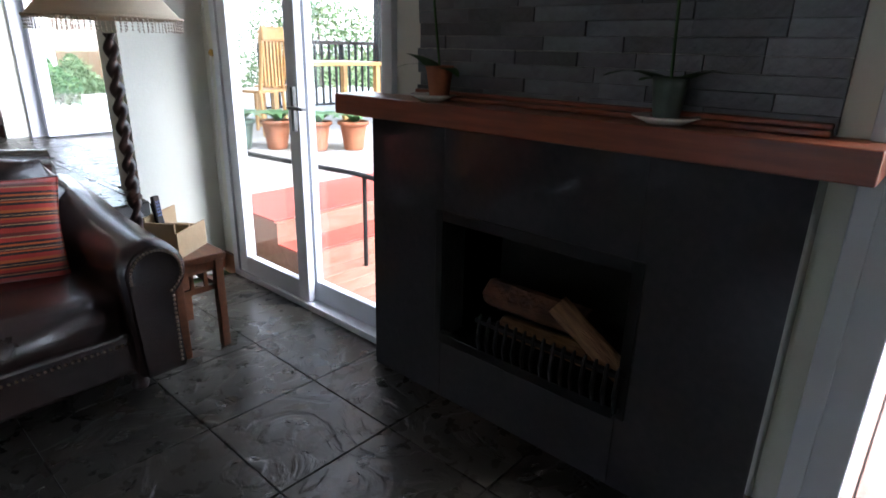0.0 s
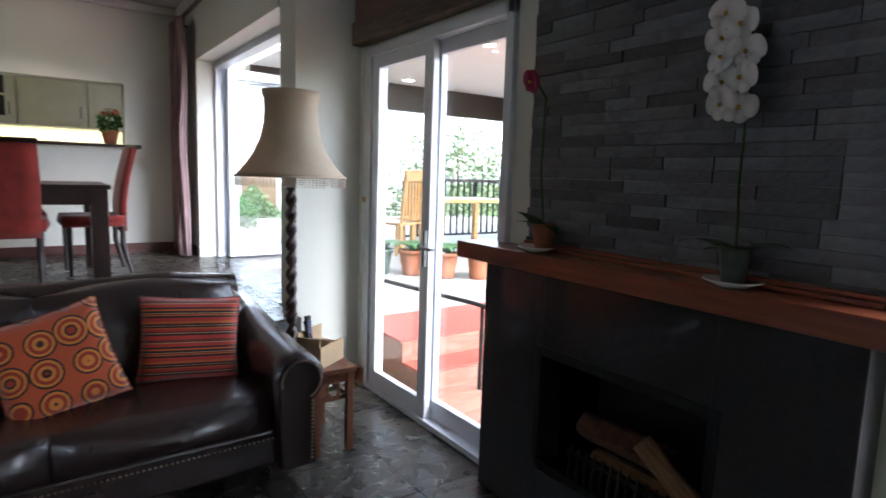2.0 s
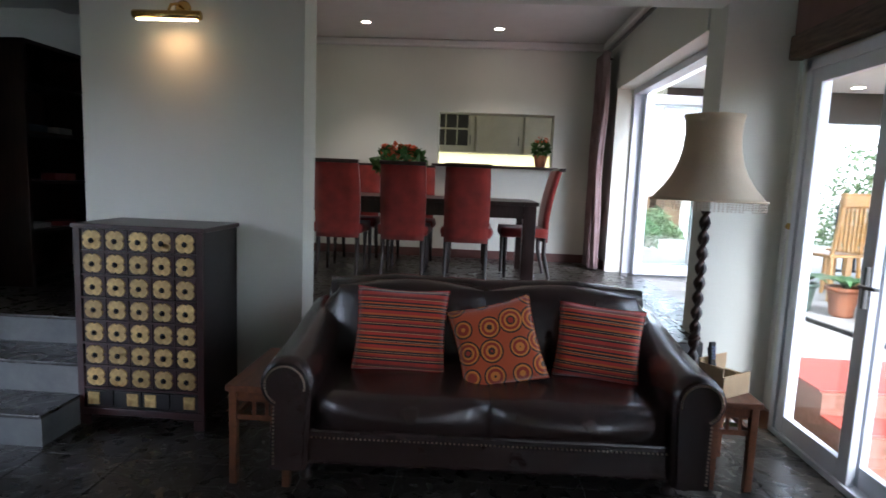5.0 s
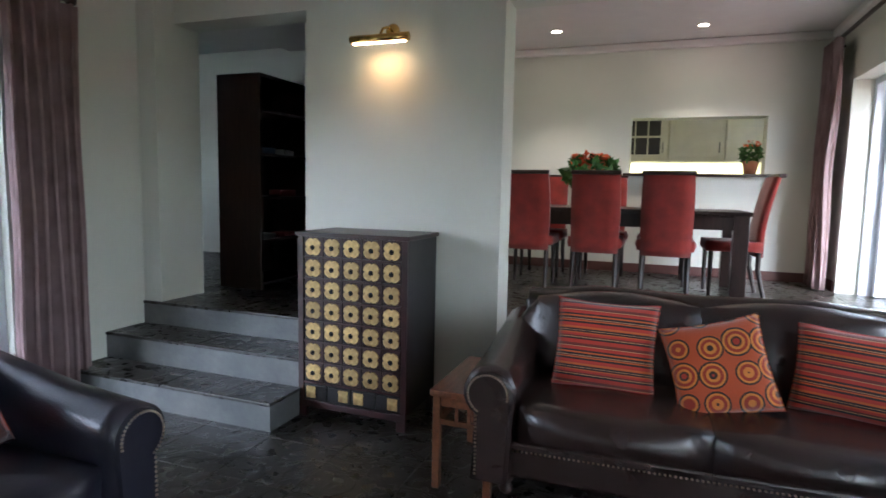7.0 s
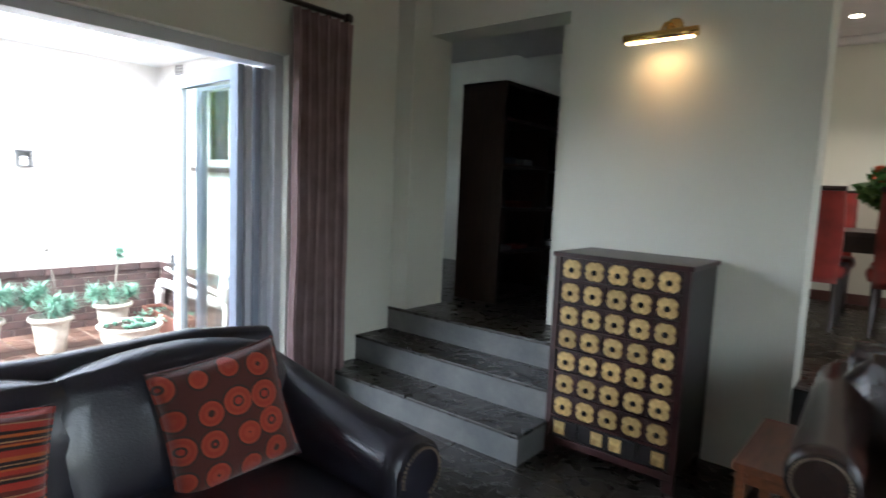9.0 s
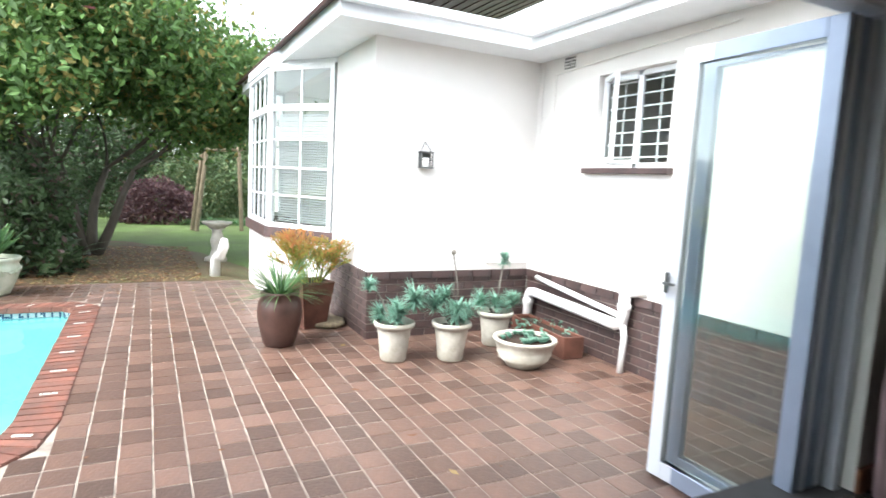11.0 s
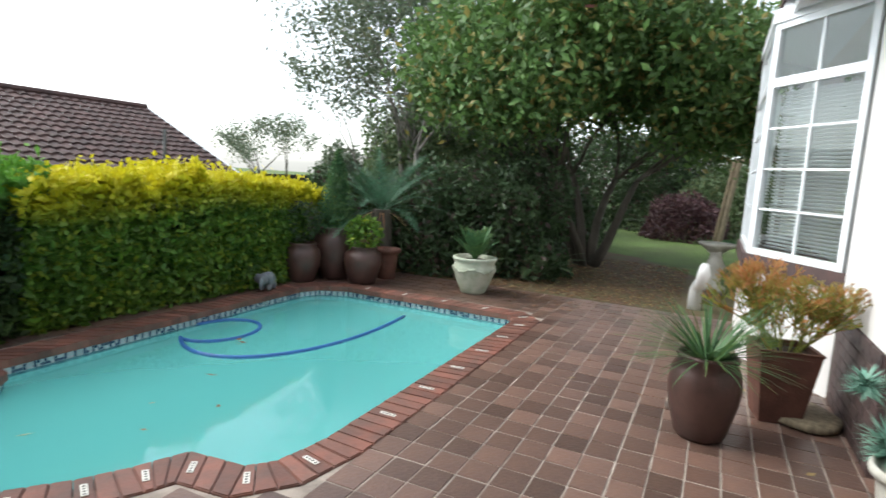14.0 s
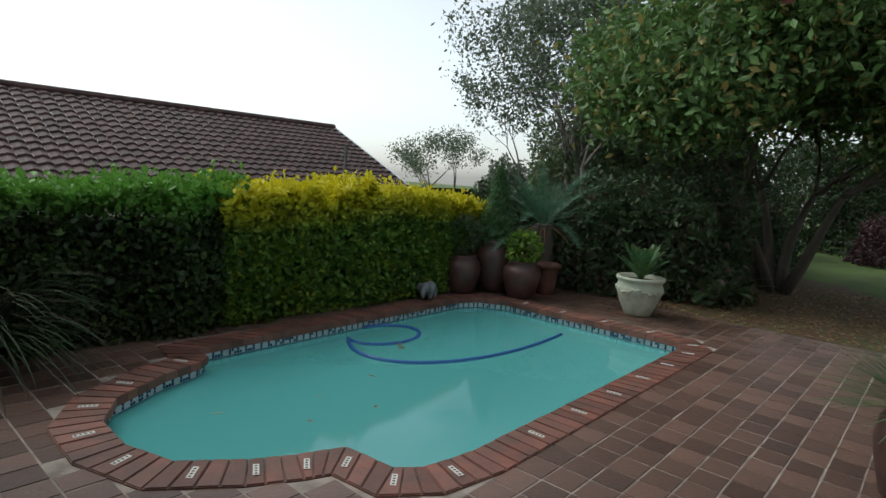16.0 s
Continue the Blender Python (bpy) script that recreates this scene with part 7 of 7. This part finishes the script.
for k, (x, y, z) in enumerate(((-0.2, 0.9, 4.3), (1.6, 0.6, 3.9))):
    bm = bmesh.new()
    for q in range(9):
        a = q * 0.7
        blade(bm, (x + 1.3, y - 0.3, z), (math.cos(a), math.sin(a), 0.3), 0.1, 0.07, 0.2, 3)
    part("blossom", bm, mat("pink_blossom", (0.6, 0.18, 0.25), 0.6), TREE1, "pink blossom")
tree("tall slender grey-green tree with a thin airy crown", (-17.6, -6.9, PZ - 0.3), 3, 8.2, 2, 5, None, 17000, 0.115, L_GREYTREE, M_PALETRUNK, 1.5, 0.26, 0.12, 0.1, 0.25)
tree("slender grey-green tree leaning out behind the taller one", (-18.2, -8.5, PZ - 0.3), 8, 6.2, 2, 4, None, 9000, 0.115, L_GREYTREE, M_PALETRUNK, 0.8, 0.3, 0.1, 0.1, 0.25)
tree("distant grey bare-topped tree", (-24.6, -18.3, PZ - 0.5), 5, 5.2, 2, 3, None, 5000, 0.12, L_GREYTREE, M_PALETRUNK, 0.6, 0.5, 0.12, 0.1, 0.35)


def shrub(label, at, r, h, n, m, size, seed, aspect=0.5):
    s = thing("shrub", label, "shrub", at)
    rg = np.random.default_rng(seed)
    d = rg.normal(size=(n, 3))
    d /= np.linalg.norm(d, axis=1)[:, None]
    d[:, 2] = np.abs(d[:, 2])
    lump = np.array([1 + 0.35 * noise.noise(Vector(q) * 2.2 + Vector((seed, 0, 0))) for q in d])
    c = d * (lump * rg.uniform(0.35, 1, n) ** 0.35)[:, None] * np.array([r, r, h])
    v, f = leaf_cloud(c, size, rg, aspect, 0.2, d * 0.5)
    part("stem", tube([(0, 0, 0), (0.05, 0.02, h * 0.5), (0, 0.05, h * 0.8)], [0.05, 0.04, 0.02], 6), M_TRUNK, s)
    tagged(raw("leaves", v, f, m, s), kind="stuff")


for k, (x, y, r, h, m, lab) in enumerate((
        (-12.9, -4.2, 1.0, 1.7, L_SHRUB, "dark dense shrub behind the cycad"),
        (-13.6, -3.2, 1.1, 1.9, L_SHRUB, "dark shrub in the shade of the tree"),
        (-12.6, -5.7, 1.1, 1.5, L_SHRUB, "dark shrub at the end of the hedge"),
        (-16.5, -4.2, 1.6, 2.6, L_SHRUB, "tall dark shrub behind the tree"),
        (-18.5, -4.0, 1.5, 1.9, L_SHRUB, "dark shrub beyond the tree trunks"),
        (-21.5, -12.2, 1.3, 2.3, L_GREYTREE, "grey-green shrub over the boundary fence"),
        (-19.0, -7.0, 2.4, 3.6, L_FAR, "tall rounded shrub in the distance"),
        (-24.0, -10.0, 3.0, 4.3, L_FAR, "far rounded tree over the fence"),
        (-23.5, -0.9, 1.3, 1.4, L_PURPLE, "purple-leaved shrub at the lawn's edge"),
        (-26.0, 0.6, 2.0, 2.3, L_FAR, "mixed shrub at the lawn's edge"),
        (-27.5, 2.8, 2.2, 3.2, L_FAR, "tall mixed shrub at the lawn's edge"),
        (-27.5, -3.2, 2.6, 4.0, L_SHRUB, "tall dark shrub at the lawn's edge"),
        (-31.0, -0.5, 3.4, 6.5, L_FAR, "tall leafy tree at the garden's end"),
        (-31.0, 5.0, 3.4, 7.0, L_FAR, "tall leafy tree behind the garden"),
        (-22.0, -6.0, 2.4, 4.4, L_SHRUB, "tall dark shrub among the trees"),
        (-19.5, 3.2, 1.2, 1.0, L_GRASSY, "strappy green plants along the lawn"),
        (-1.9, -5.2, 0.9, 1.6, L_SHRUB, "dark shrub at the hedge's end"))):
    shrub(lab, (x, y, PZ - 0.02), r, h, int(3500 + 1800 * r * h), m, 0.1 + 0.02 * r, 20 + k)
bd_ = thing("flower_bed", "row of strappy green plants at the lawn's edge", "plants", (-22.8, 0.6, PZ - 0.02))
bm = bmesh.new()
rg = random.Random(12)
for k in range(900):
    x, y, a = rg.uniform(-0.6, 0.6), rg.uniform(-1.0, 3.6), rg.uniform(0, 6.28)
    blade(bm, (x, y, 0), (math.cos(a), math.sin(a), 2.0), rg.uniform(0.35, 0.6), 0.035, 1.4, 3)
tagged(part("leaves", bm, L_GRASSY, bd_), kind="stuff")
wp = thing("pergola", "weathered wooden pole frame standing on the lawn", "frame", (-20.6, 0.1, PZ - 0.02))
for p in (((0, -0.15, 0), (0.0, 0.12, 2.3)), ((0.3, -0.05, 0), (0.05, 0.22, 2.35)), ((0.1, 1.2, 0), (0.05, 1.1, 2.4)), ((0, 0.1, 2.3), (0.05, 1.3, 2.42))):
    part("pole", tube(p, 0.06, 8), M_WOODPOST, wp)
# grassy clump in the dark corner by the hedge
gc_ = thing("ornamental_grass", "dark clump of long arching grass beside the hedge", "grass", (-5.1, -5.05, PZ - 0.01))
bm = bmesh.new()
for k in range(420):
    a, e = rg.uniform(0, 6.283), rg.uniform(0.9, 3.0)
    blade(bm, (0.12 * math.cos(a), 0.12 * math.sin(a), 0.4 * rg.random()), (math.cos(a), math.sin(a), e), rg.uniform(0.7, 1.25), 0.014, 1.9, 6)
tagged(part("leaves", bm, L_SHRUB, gc_), kind="stuff")
# fallen leaves under the tree
dl = thing("leaf_litter", "dry brown leaves fallen on the ground under the tree", "fallen leaves", (-11.6, -2.2, PZ))
dl_rng = np.random.default_rng(77)
n_ = 1500
pc = np.stack([dl_rng.normal(-0.9, 1.2, n_), dl_rng.normal(0.0, 1.0, n_), np.full(n_, 0.012)], 1)
pc = pc[(pc[:, 0] < 0.5) & (pc[:, 0] > -4)]
v, f = leaf_cloud(pc, 0.05, dl_rng, 0.55, 0.0)
v = np.array(v, dtype=float).reshape(-1, 3)
v[:, 2] = 0.008 + (v[:, 2] - 0.012) * 0.25 + 0.006
tagged(raw("leaves", v.tolist() if not isinstance(v, list) else v, f, mat("dry_leaf", (0.2, 0.11, 0.05), 0.8, vary=0.3, isl=0.6, bump=0.1), dl, "dry brown leaves"), kind="stuff")
fe = setting(part("fence", boxes((-30, -11.3, -8.4, -8.3, PZ - 0.3, 0.98)), mat("dark_fence", (0.05, 0.04, 0.035), 0.9)), "dark timber boundary fence")
po = thing("metal_post", "thin grey metal post behind the hedge", "post", (-10.4, -7.6, PZ))
part("pole", tube([(0, 0, 0), (0, 0, 1.95)], 0.025, 8), M_STEP, po)

# neighbour's house: roof, fascia and wall behind the hedge
nh = thing("house", "low neighbouring house with a brown tiled gable roof", "house", (-8, -16, PZ - 0.5))
RX0, RX1, RY, RZ, EY, EZ = -18.1, 8.0, -18.0, 2.74, -12.6, 0.2
o = part("wall", boxes((RX0 + 0.5, RX1 - 0.5, -23, EY - 0.5, PZ - 0.5, EZ + 0.1)), M_OUTWALL, nh)
o.matrix_world = Matrix()
verts, faces = [], []
nr, ncol = 18, 88
tw = (RX1 - RX0) / ncol
for r in range(nr):
    t0, t1 = r / nr, (r + 1.08) / nr
    for c in range(ncol):
        x = RX0 + c * tw
        m0 = len(verts)
        for t, lift in ((t0, 0.055), (t1, 0.0)):
            y, z = RY + (EY - RY) * (1 - t), EZ + (RZ - EZ) * t
            for u, b_ in ((0.0, 0.0), (0.2, 0.03), (0.45, 0.045), (0.7, 0.02), (0.99, 0.0)):
                verts.append((x + u * tw, y, z + lift + b_))
        for k in range(4):
            faces.append((m0 + k, m0 + k + 1, m0 + k + 6, m0 + k + 5))
        m1 = len(verts)
        y, z = RY + (EY - RY) * (1 - t0), EZ + (RZ - EZ) * t0
        for u, b_ in ((0.0, 0.0), (0.2, 0.03), (0.45, 0.045), (0.7, 0.02), (0.99, 0.0)):
            verts.append((x + u * tw, y, z + b_ - 0.03))
        for k in range(4):
            faces.append((m1 + k, m1 + k + 1, m0 + k + 1, m0 + k))
tagged(raw("roof_tiles", verts, faces, M_ROOFTILE, nh, "brown profiled roof tiles"), kind="stuff").matrix_world = Matrix()
o = part("ridge", tube([(RX0, RY, RZ + 0.06), (RX1, RY, RZ + 0.06)], 0.1, 8), M_ROOFTILE, nh)
o.matrix_world = Matrix()
o = part("bargeboard", prism([(0, 0), (0, 0.01), (0.01, 0)], 0, 0.01), M_WINWHITE, nh)
bm = bmesh.new()
vs = [bm.verts.new(p) for p in ((RX0 - 0.03, RY, RZ - 0.12), (RX0 - 0.03, RY, RZ + 0.08), (RX0 - 0.03, EY, EZ + 0.08), (RX0 - 0.03, EY, EZ - 0.12))]
bm.faces.new(vs)
bm.to_mesh(o.data)
o.modifiers.new("thickness", "SOLIDIFY").thickness = 0.05
o.matrix_world = Matrix()
o = part("gable_wall", prism([(RX0 + 0.4, -18), (RX0 + 0.45, -18), (RX0 + 0.45, -13)], PZ, PZ + 0.2), M_OUTWALL, nh)
o.matrix_world = Matrix()

# ---- east side: deck, terrace, railing ----
TZ = 0.40                           # level of the terrace
dk = setting(part("deck", boxes((2.08, 7.5, -6, 2.65, -0.25, -0.06)), M_JOINT), "wooden deck frame")
setting(part("terrace", boxes((2.03, 9.5, 3.7, 11.5, -0.3, TZ), (1.66, 2.03, 3.7, 11.5, -0.3, TZ), bevel=0.004), M_TERRACE), "grey cement terrace outside the dining room")
for y0, y1, z in ((2.95, 3.7, 0.24), (2.65, 2.95, 0.09)):
    st = setting(part("terrace_step", boxes((2.08, 7.5, y0, y1, -0.3, z - 0.015)), M_DECK), "wooden step between deck and terrace")
    part("tread", boxes((2.08, 7.5, y0 + 0.03, y1, z - 0.015, z), bevel=0.004), M_REDFLOOR, st, "red painted tread")
setting(part("terrace_upper", boxes((1.66, 2.5, 5.4, 11.5, TZ, UP - 0.02)), M_TERRACE), "grey landing outside the dining door")
setting(part("veranda_ceiling", boxes((2.03, 9.5, 3.4, 6.9, 2.6, 2.65)), M_CEIL), "white veranda ceiling")
setting(part("veranda_beam", boxes((2.03, 9.5, 6.35, 6.5, 2.26, 2.6), (6.0, 6.15, 3.4, 6.35, 2.26, 2.6)), M_DARKWOOD), "dark veranda beam")
for x, y in ((3.7, 6.43), (6.08, 3.5), (6.08, 6.43)):
    setting(part("veranda_post", boxes((x - 0.05, x + 0.05, y - 0.05, y + 0.05, TZ, 2.26)), M_BLACK), "dark veranda post")
for x, y in ((3.93, 6.0), (3.4, 3.75)):
    v_ = thing("downlight", "small round veranda downlight, lit", "ceiling lamp", (x, y, 2.6))
    part("bulb", lathe([(0.06, -0.004), (0.0, -0.004)], 20, cap=False), bpy.data.materials["downlight_glow"], v_)
rl = thing("railing", "dark metal balustrade with a wooden handrail at the terrace edge", "railing", (4.35, 6.75, TZ))
part("handrail", boxes((0, 4, -0.04, 0.04, 0.92, 0.97), bevel=0.005), M_DARKWOOD, rl)
part("bottom_rail", boxes((0, 4, -0.02, 0.02, 0.1, 0.13)), M_BLACK, rl)
for k in range(4):
    part("post", boxes((1.3 * k, 1.3 * k + 0.05, 0.021, 0.061, 0, 0.92)), M_BLACK, rl)
bar = part("baluster", boxes((-0.012, 0.012, -0.012, 0.012, 0.13, 0.92)), M_BLACK, rl)
for k in range(1, 33):
    b_ = new("baluster", bar.data)
    b_.parent = rl
    b_.location = (0.12 * k, 0, 0)
hr = thing("handrail", "thin black metal stair handrail on the deck", "handrail", (2.42, 2.45, -0.06))
part("rail", tube([(-0.6, 1.3, 0.75), (0.0, 0.1, 0.62), (0.05, 0.0, 0.6)], 0.016, 8), M_BLACK, hr)
part("post", tube([(0.02, 0.06, 0), (0.02, 0.06, 0.62)], 0.014, 8), M_BLACK, hr)
tp_ = [(3.1, 4.5), (3.32, 4.2), (3.6, 4.02), (2.85, 4.7)]
for k, (x, y) in enumerate(tp_):
    p = classic_pot("terracotta pot with a leafy green plant on the terrace", (x, y, TZ), 0.14, 0.26, M_TERRA if k < 3 else mat("green_pot", (0.08, 0.12, 0.09), 0.4))
    bm = bmesh.new()
    for q in range(12):
        a = q * 2.4
        blade(bm, (0.02, 0, 0.25), (math.cos(a), math.sin(a), 1.4), 0.34, 0.1, 1.4, 4)
    part("leaves", bm, L_GRASSY, p)


def pine_chair():
    c = thing("wooden_chair", "yellow pine slat-back chair on the terrace", "chair")
    part("seat", boxes((-0.22, 0.22, -0.21, 0.21, 0.43, 0.46), bevel=0.008), M_PINE, c)
    for x in (-0.19, 0.19):
        part("leg", tube([(x, 0.18, 0), (x * 0.95, 0.17, 0.43)], 0.02, 8), M_PINE, c)
        part("leg", tube([(x, -0.22, 0), (x * 0.95, -0.19, 0.43), (x, -0.27, 1.05)], 0.02, 8), M_PINE, c)
    for k in range(6):
        part("slat", boxes((-0.15 + k * 0.055, -0.125 + k * 0.055, -0.235, -0.22, 0.5, 0.95)), M_PINE, c)
    part("top_rail", boxes((-0.21, 0.21, -0.29, -0.25, 0.93, 1.07), bevel=0.02), M_PINE, c)
    return c


c1 = pine_chair()
c1.matrix_world = pose(3.5, 5.46, TZ, 0, 0, 20)
copy_thing(c1, pose(4.05, 5.95, TZ, 0, 0, 140))
tt = thing("wooden_table", "yellow pine table on the terrace", "table", (4.1, 5.4, TZ))
part("tabletop", boxes((-0.3, 0.8, -0.35, 0.35, 0.7, 0.74), bevel=0.006), M_PINE, tt)
for x in (-0.24, 0.75):
    for y in (-0.3, 0.3):
        part("leg", boxes((x - 0.03, x + 0.03, y - 0.03, y + 0.03, 0, 0.7)), M_PINE, tt)
oh = thing("house", "white outbuilding with an arched brown door beyond the terrace", "house", (4.0, 14.5, 0))
part("wall", boxes((-3, 6, 0, 0.3, 0, 2.6)), M_OUTWALL, oh)
part("door", boxes((0.2, 1.1, -0.04, -0.002, 0, 2.1), bevel=0.01), M_TABLEWOOD, oh)
for k, (x, y, r, h) in enumerate(((9.5, 12.5, 2.2, 3.0), (2.2, 12.4, 1.0, 1.3), (12, 6, 2.6, 3.0), (12, 0, 2.6, 3.0), (3.6, 12.2, 0.9, 1.2))):
    shrub("garden shrub beyond the terrace", (x, y, -0.3), r, h, 6000, L_FAR, 0.13, 60 + k)
shrub("green shrub outside the dining room", (2.2, 9.2, UP - 0.02), 0.7, 0.9, 5000, L_GRASSY, 0.09, 66)

# ---- loose leaves ----
rg = random.Random(21)
lf = thing("fallen_leaves", "dry brown leaves scattered on the soil and paving", "leaves", (0, 0, 0))
cs = [(rg.uniform(-16.5, -12.1), rg.uniform(-5.5, -0.4), PZ - 0.008) for _ in range(9000)]
cs += [(rg.uniform(-11.9, -4.4), rg.uniform(-1.7, 2.6), PZ + 0.008) for _ in range(45)]
cs += [(rg.uniform(-7.5, -4.3), rg.uniform(-5.4, -4.8), PZ + 0.02) for _ in range(30)]
g_ = np.random.default_rng(5)
v, f = leaf_cloud(cs, 0.07, g_, 0.5, 0.0)
v[:, 2] = PZ - 0.006 + (v[:, 2] - PZ) * 0.25 + 0.008
tagged(raw("leaves", v, f, L_DRY, lf), kind="stuff")
wl = thing("floating_leaves", "a few dry leaves floating on the pool", "leaves", (0, 0, WL))
v, f = leaf_cloud([(x, y, 0.004) for x, y in ((-6.9, -3.4), (-7.1, -3.0), (-6.6, -3.1), (-8.2, -3.9), (-8.3, -4.0), (-8.25, -3.92), (-7.9, -4.1), (-7.5, -3.5), (-9.6, -3.9), (-6.2, -3.6), (-9.2, -2.6))], 0.09, g_, 0.5, 0.0)
v[:, 2] = 0.003 + v[:, 2] * 0.15
tagged(raw("leaves", v, f, L_DRY, wl), kind="stuff")

# ---- pieces of the setting ----
# deck boards
bm0 = None
for k in range(73):
    o = part("deck_board", boxes((2.09, 7.5, 0, 0.128, -0.06, -0.035), bevel=0.003), M_DECK, dk) if bm0 is None else new("deck_board", bm0)
    bm0 = o.data
    o.parent = dk
    o.location = (0, -5.98 + k * 0.135, 0)
# face bricks of the plinth
def brick_face(x0, x1, fixed, z0, z1, axis, out, near=True):
    """Rows of bricks in running bond on a wall: along x or y, facing out."""
    bl, bh, j = 0.222, 0.073, 0.011
    rows = int(round((z1 - z0) / (bh + j)))
    cache = {}
    for r in range(rows):
        z = z0 + r * (bh + j)
        s = x0 - (bl / 2 if r % 2 else 0)
        while s < x1:
            a, b = max(s, x0), min(s + bl, x1)
            if b - a > 0.03:
                key = round(b - a, 3)
                if key not in cache:
                    cache[key] = part("brick", boxes((0, key, -0.03, 0.0, 0, bh), bevel=0.002), M_BRICK, plinth).data
                    o = bpy.data.objects[-1] if False else [q for q in plinth.children if q.data == cache[key]][0]
                else:
                    o = new("brick", cache[key])
                    o.parent = plinth
                o.matrix_world = pose(a, fixed, z, 0, 0, 0) if axis == "x" else pose(fixed, b if out > 0 else a, z, 0, 0, -90 if out > 0 else 90)
                if axis == "x":
                    o.matrix_world = pose(b, fixed - 0.002, z, 0, 0, 180) @ pose(0, 0, 0) if out > 0 else pose(a, fixed - 0.0, z) @ Matrix.Diagonal((1, -1, 1, 1)) @ Matrix.Diagonal((1, 1, 1, 1))
            s += bl + j


def bricks(points, z0, z1, nmax):
    """Running bond along a line in plan; the bricks stand proud to the right-hand side of the line."""
    a, b = Vector(points[0]), Vector(points[1])
    L_ = (b - a).length
    ang = math.degrees(math.atan2(b.y - a.y, b.x - a.x))
    bl, bh, j = 0.222, 0.073, 0.011
    cache = {}
    for r in range(int(round((z1 - z0) / (bh + j)))):
        s = -(bl / 2 if r % 2 else 0)
        while s < L_:
            p, q = max(s, 0), min(s + bl, L_)
            if q - p > 0.03:
                key = round(q - p, 3)
                if key not in cache:
                    o = part("brick", boxes((0, key, -0.006, 0.03, 0, bh), bevel=0.002), M_BRICK, plinth)
                    cache[key] = o.data
                else:
                    o = new("brick", cache[key])
                    o.parent = plinth
                o.matrix_world = pose(a.x, a.y, z0 + r * (bh + j), 0, 0, ang) @ pose(p, 0, 0)
            s += bl + j


bricks(((-8.17, HY + 0.01), (XW - 0.29, HY + 0.01)), PZ, BT - 0.06, 999)
bricks(((WX - 0.01, WY), (WX - 0.01, HY)), PZ, BT - 0.06, 999)
bricks(((-9.5, WY + 0.01), (WX, WY + 0.01)), PZ, BT - 0.06, 999)
for (ax, ay), (bx, by) in (((-8.17, HY), (XW - 0.29, HY)), ((WX, WY), (WX, HY)), ((-9.5, WY), (WX, WY))):
    a, b = Vector((ax, ay)), Vector((bx, by))
    ang = math.degrees(math.atan2(b.y - a.y, b.x - a.x))
    L_ = (b - a).length
    k = int(L_ / 0.235)
    for s in range(k):
        o = part("sill_brick", boxes((0, L_ / k - 0.01, -0.015, 0.03, 0, 0.075), bevel=0.003), M_BRICK, plinth)
        o.matrix_world = pose(a.x, a.y, BT - 0.08, 0, 0, ang) @ pose(s * L_ / k, 0, 0)
# rectangular pavers, the nearest as pieces, the rest joined
SX, S_ = 0.202, 0.181
cope_out = grown(POOL, 0.25)
cells = []
x = -12.0
while x < -1.6:
    y = -5.5
    while y < 2.85:
        cx, cy = x + SX / 2, y + S_ / 2
        ok = not inside(cx, cy, cope_out) and not (cx > -4.17 and cy > -3.4)
        if ok and min((Vector((cx, cy)) - Vector(p)).length for p in cope_out) > 0.0:
            cells.append((x, y))
        y += S_
    x += SX
cells.sort(key=lambda c: abs(c[0] + 6.2) + abs(c[1] + 0.3) * 1.3)
shapes = []
rg = random.Random(31)
for k in range(4):
    o = part("paver", boxes((0.006, SX - 0.006, 0.006, S_ - 0.006, -0.02, 0.002 * k / 3), bevel=0.002), M_PAVER, paving)
    o.location = (cells[k][0], cells[k][1], PZ)
    shapes.append(o.data)
for c in cells[4:1100]:
    o = new("paver", shapes[rg.randrange(4)])
    o.parent = paving
    o.location = (c[0] + rg.uniform(-0.002, 0.002), c[1] + rg.uniform(-0.002, 0.002), PZ)
vs, fs = [], []
for c in cells[1100:]:
    b = len(vs)
    x0, y0, x1, y1, h = c[0] + 0.007, c[1] + 0.007, c[0] + SX - 0.007, c[1] + S_ - 0.007, PZ + rg.uniform(0, 0.002)
    vs += [(x0, y0, h), (x1, y0, h), (x1, y1, h), (x0, y1, h), (x0, y0, h - 0.02), (x1, y0, h - 0.02), (x1, y1, h - 0.02), (x0, y1, h - 0.02)]
    fs += [(b, b + 1, b + 2, b + 3), (b + 4, b + 5, b + 1, b), (b + 5, b + 6, b + 2, b + 1), (b + 6, b + 7, b + 3, b + 2), (b + 7, b + 4, b, b + 3)]
M_PAVER2 = M_PAVER
tagged(raw("far_pavers", vs, fs, mat("brown_paver_far", (0.13, 0.073, 0.05), 0.36, vary=0.35, scale=3.5, bump=0.35, bump_scale=45, color2=(0.08, 0.052, 0.045), isl=0.75), paving), kind="stuff")
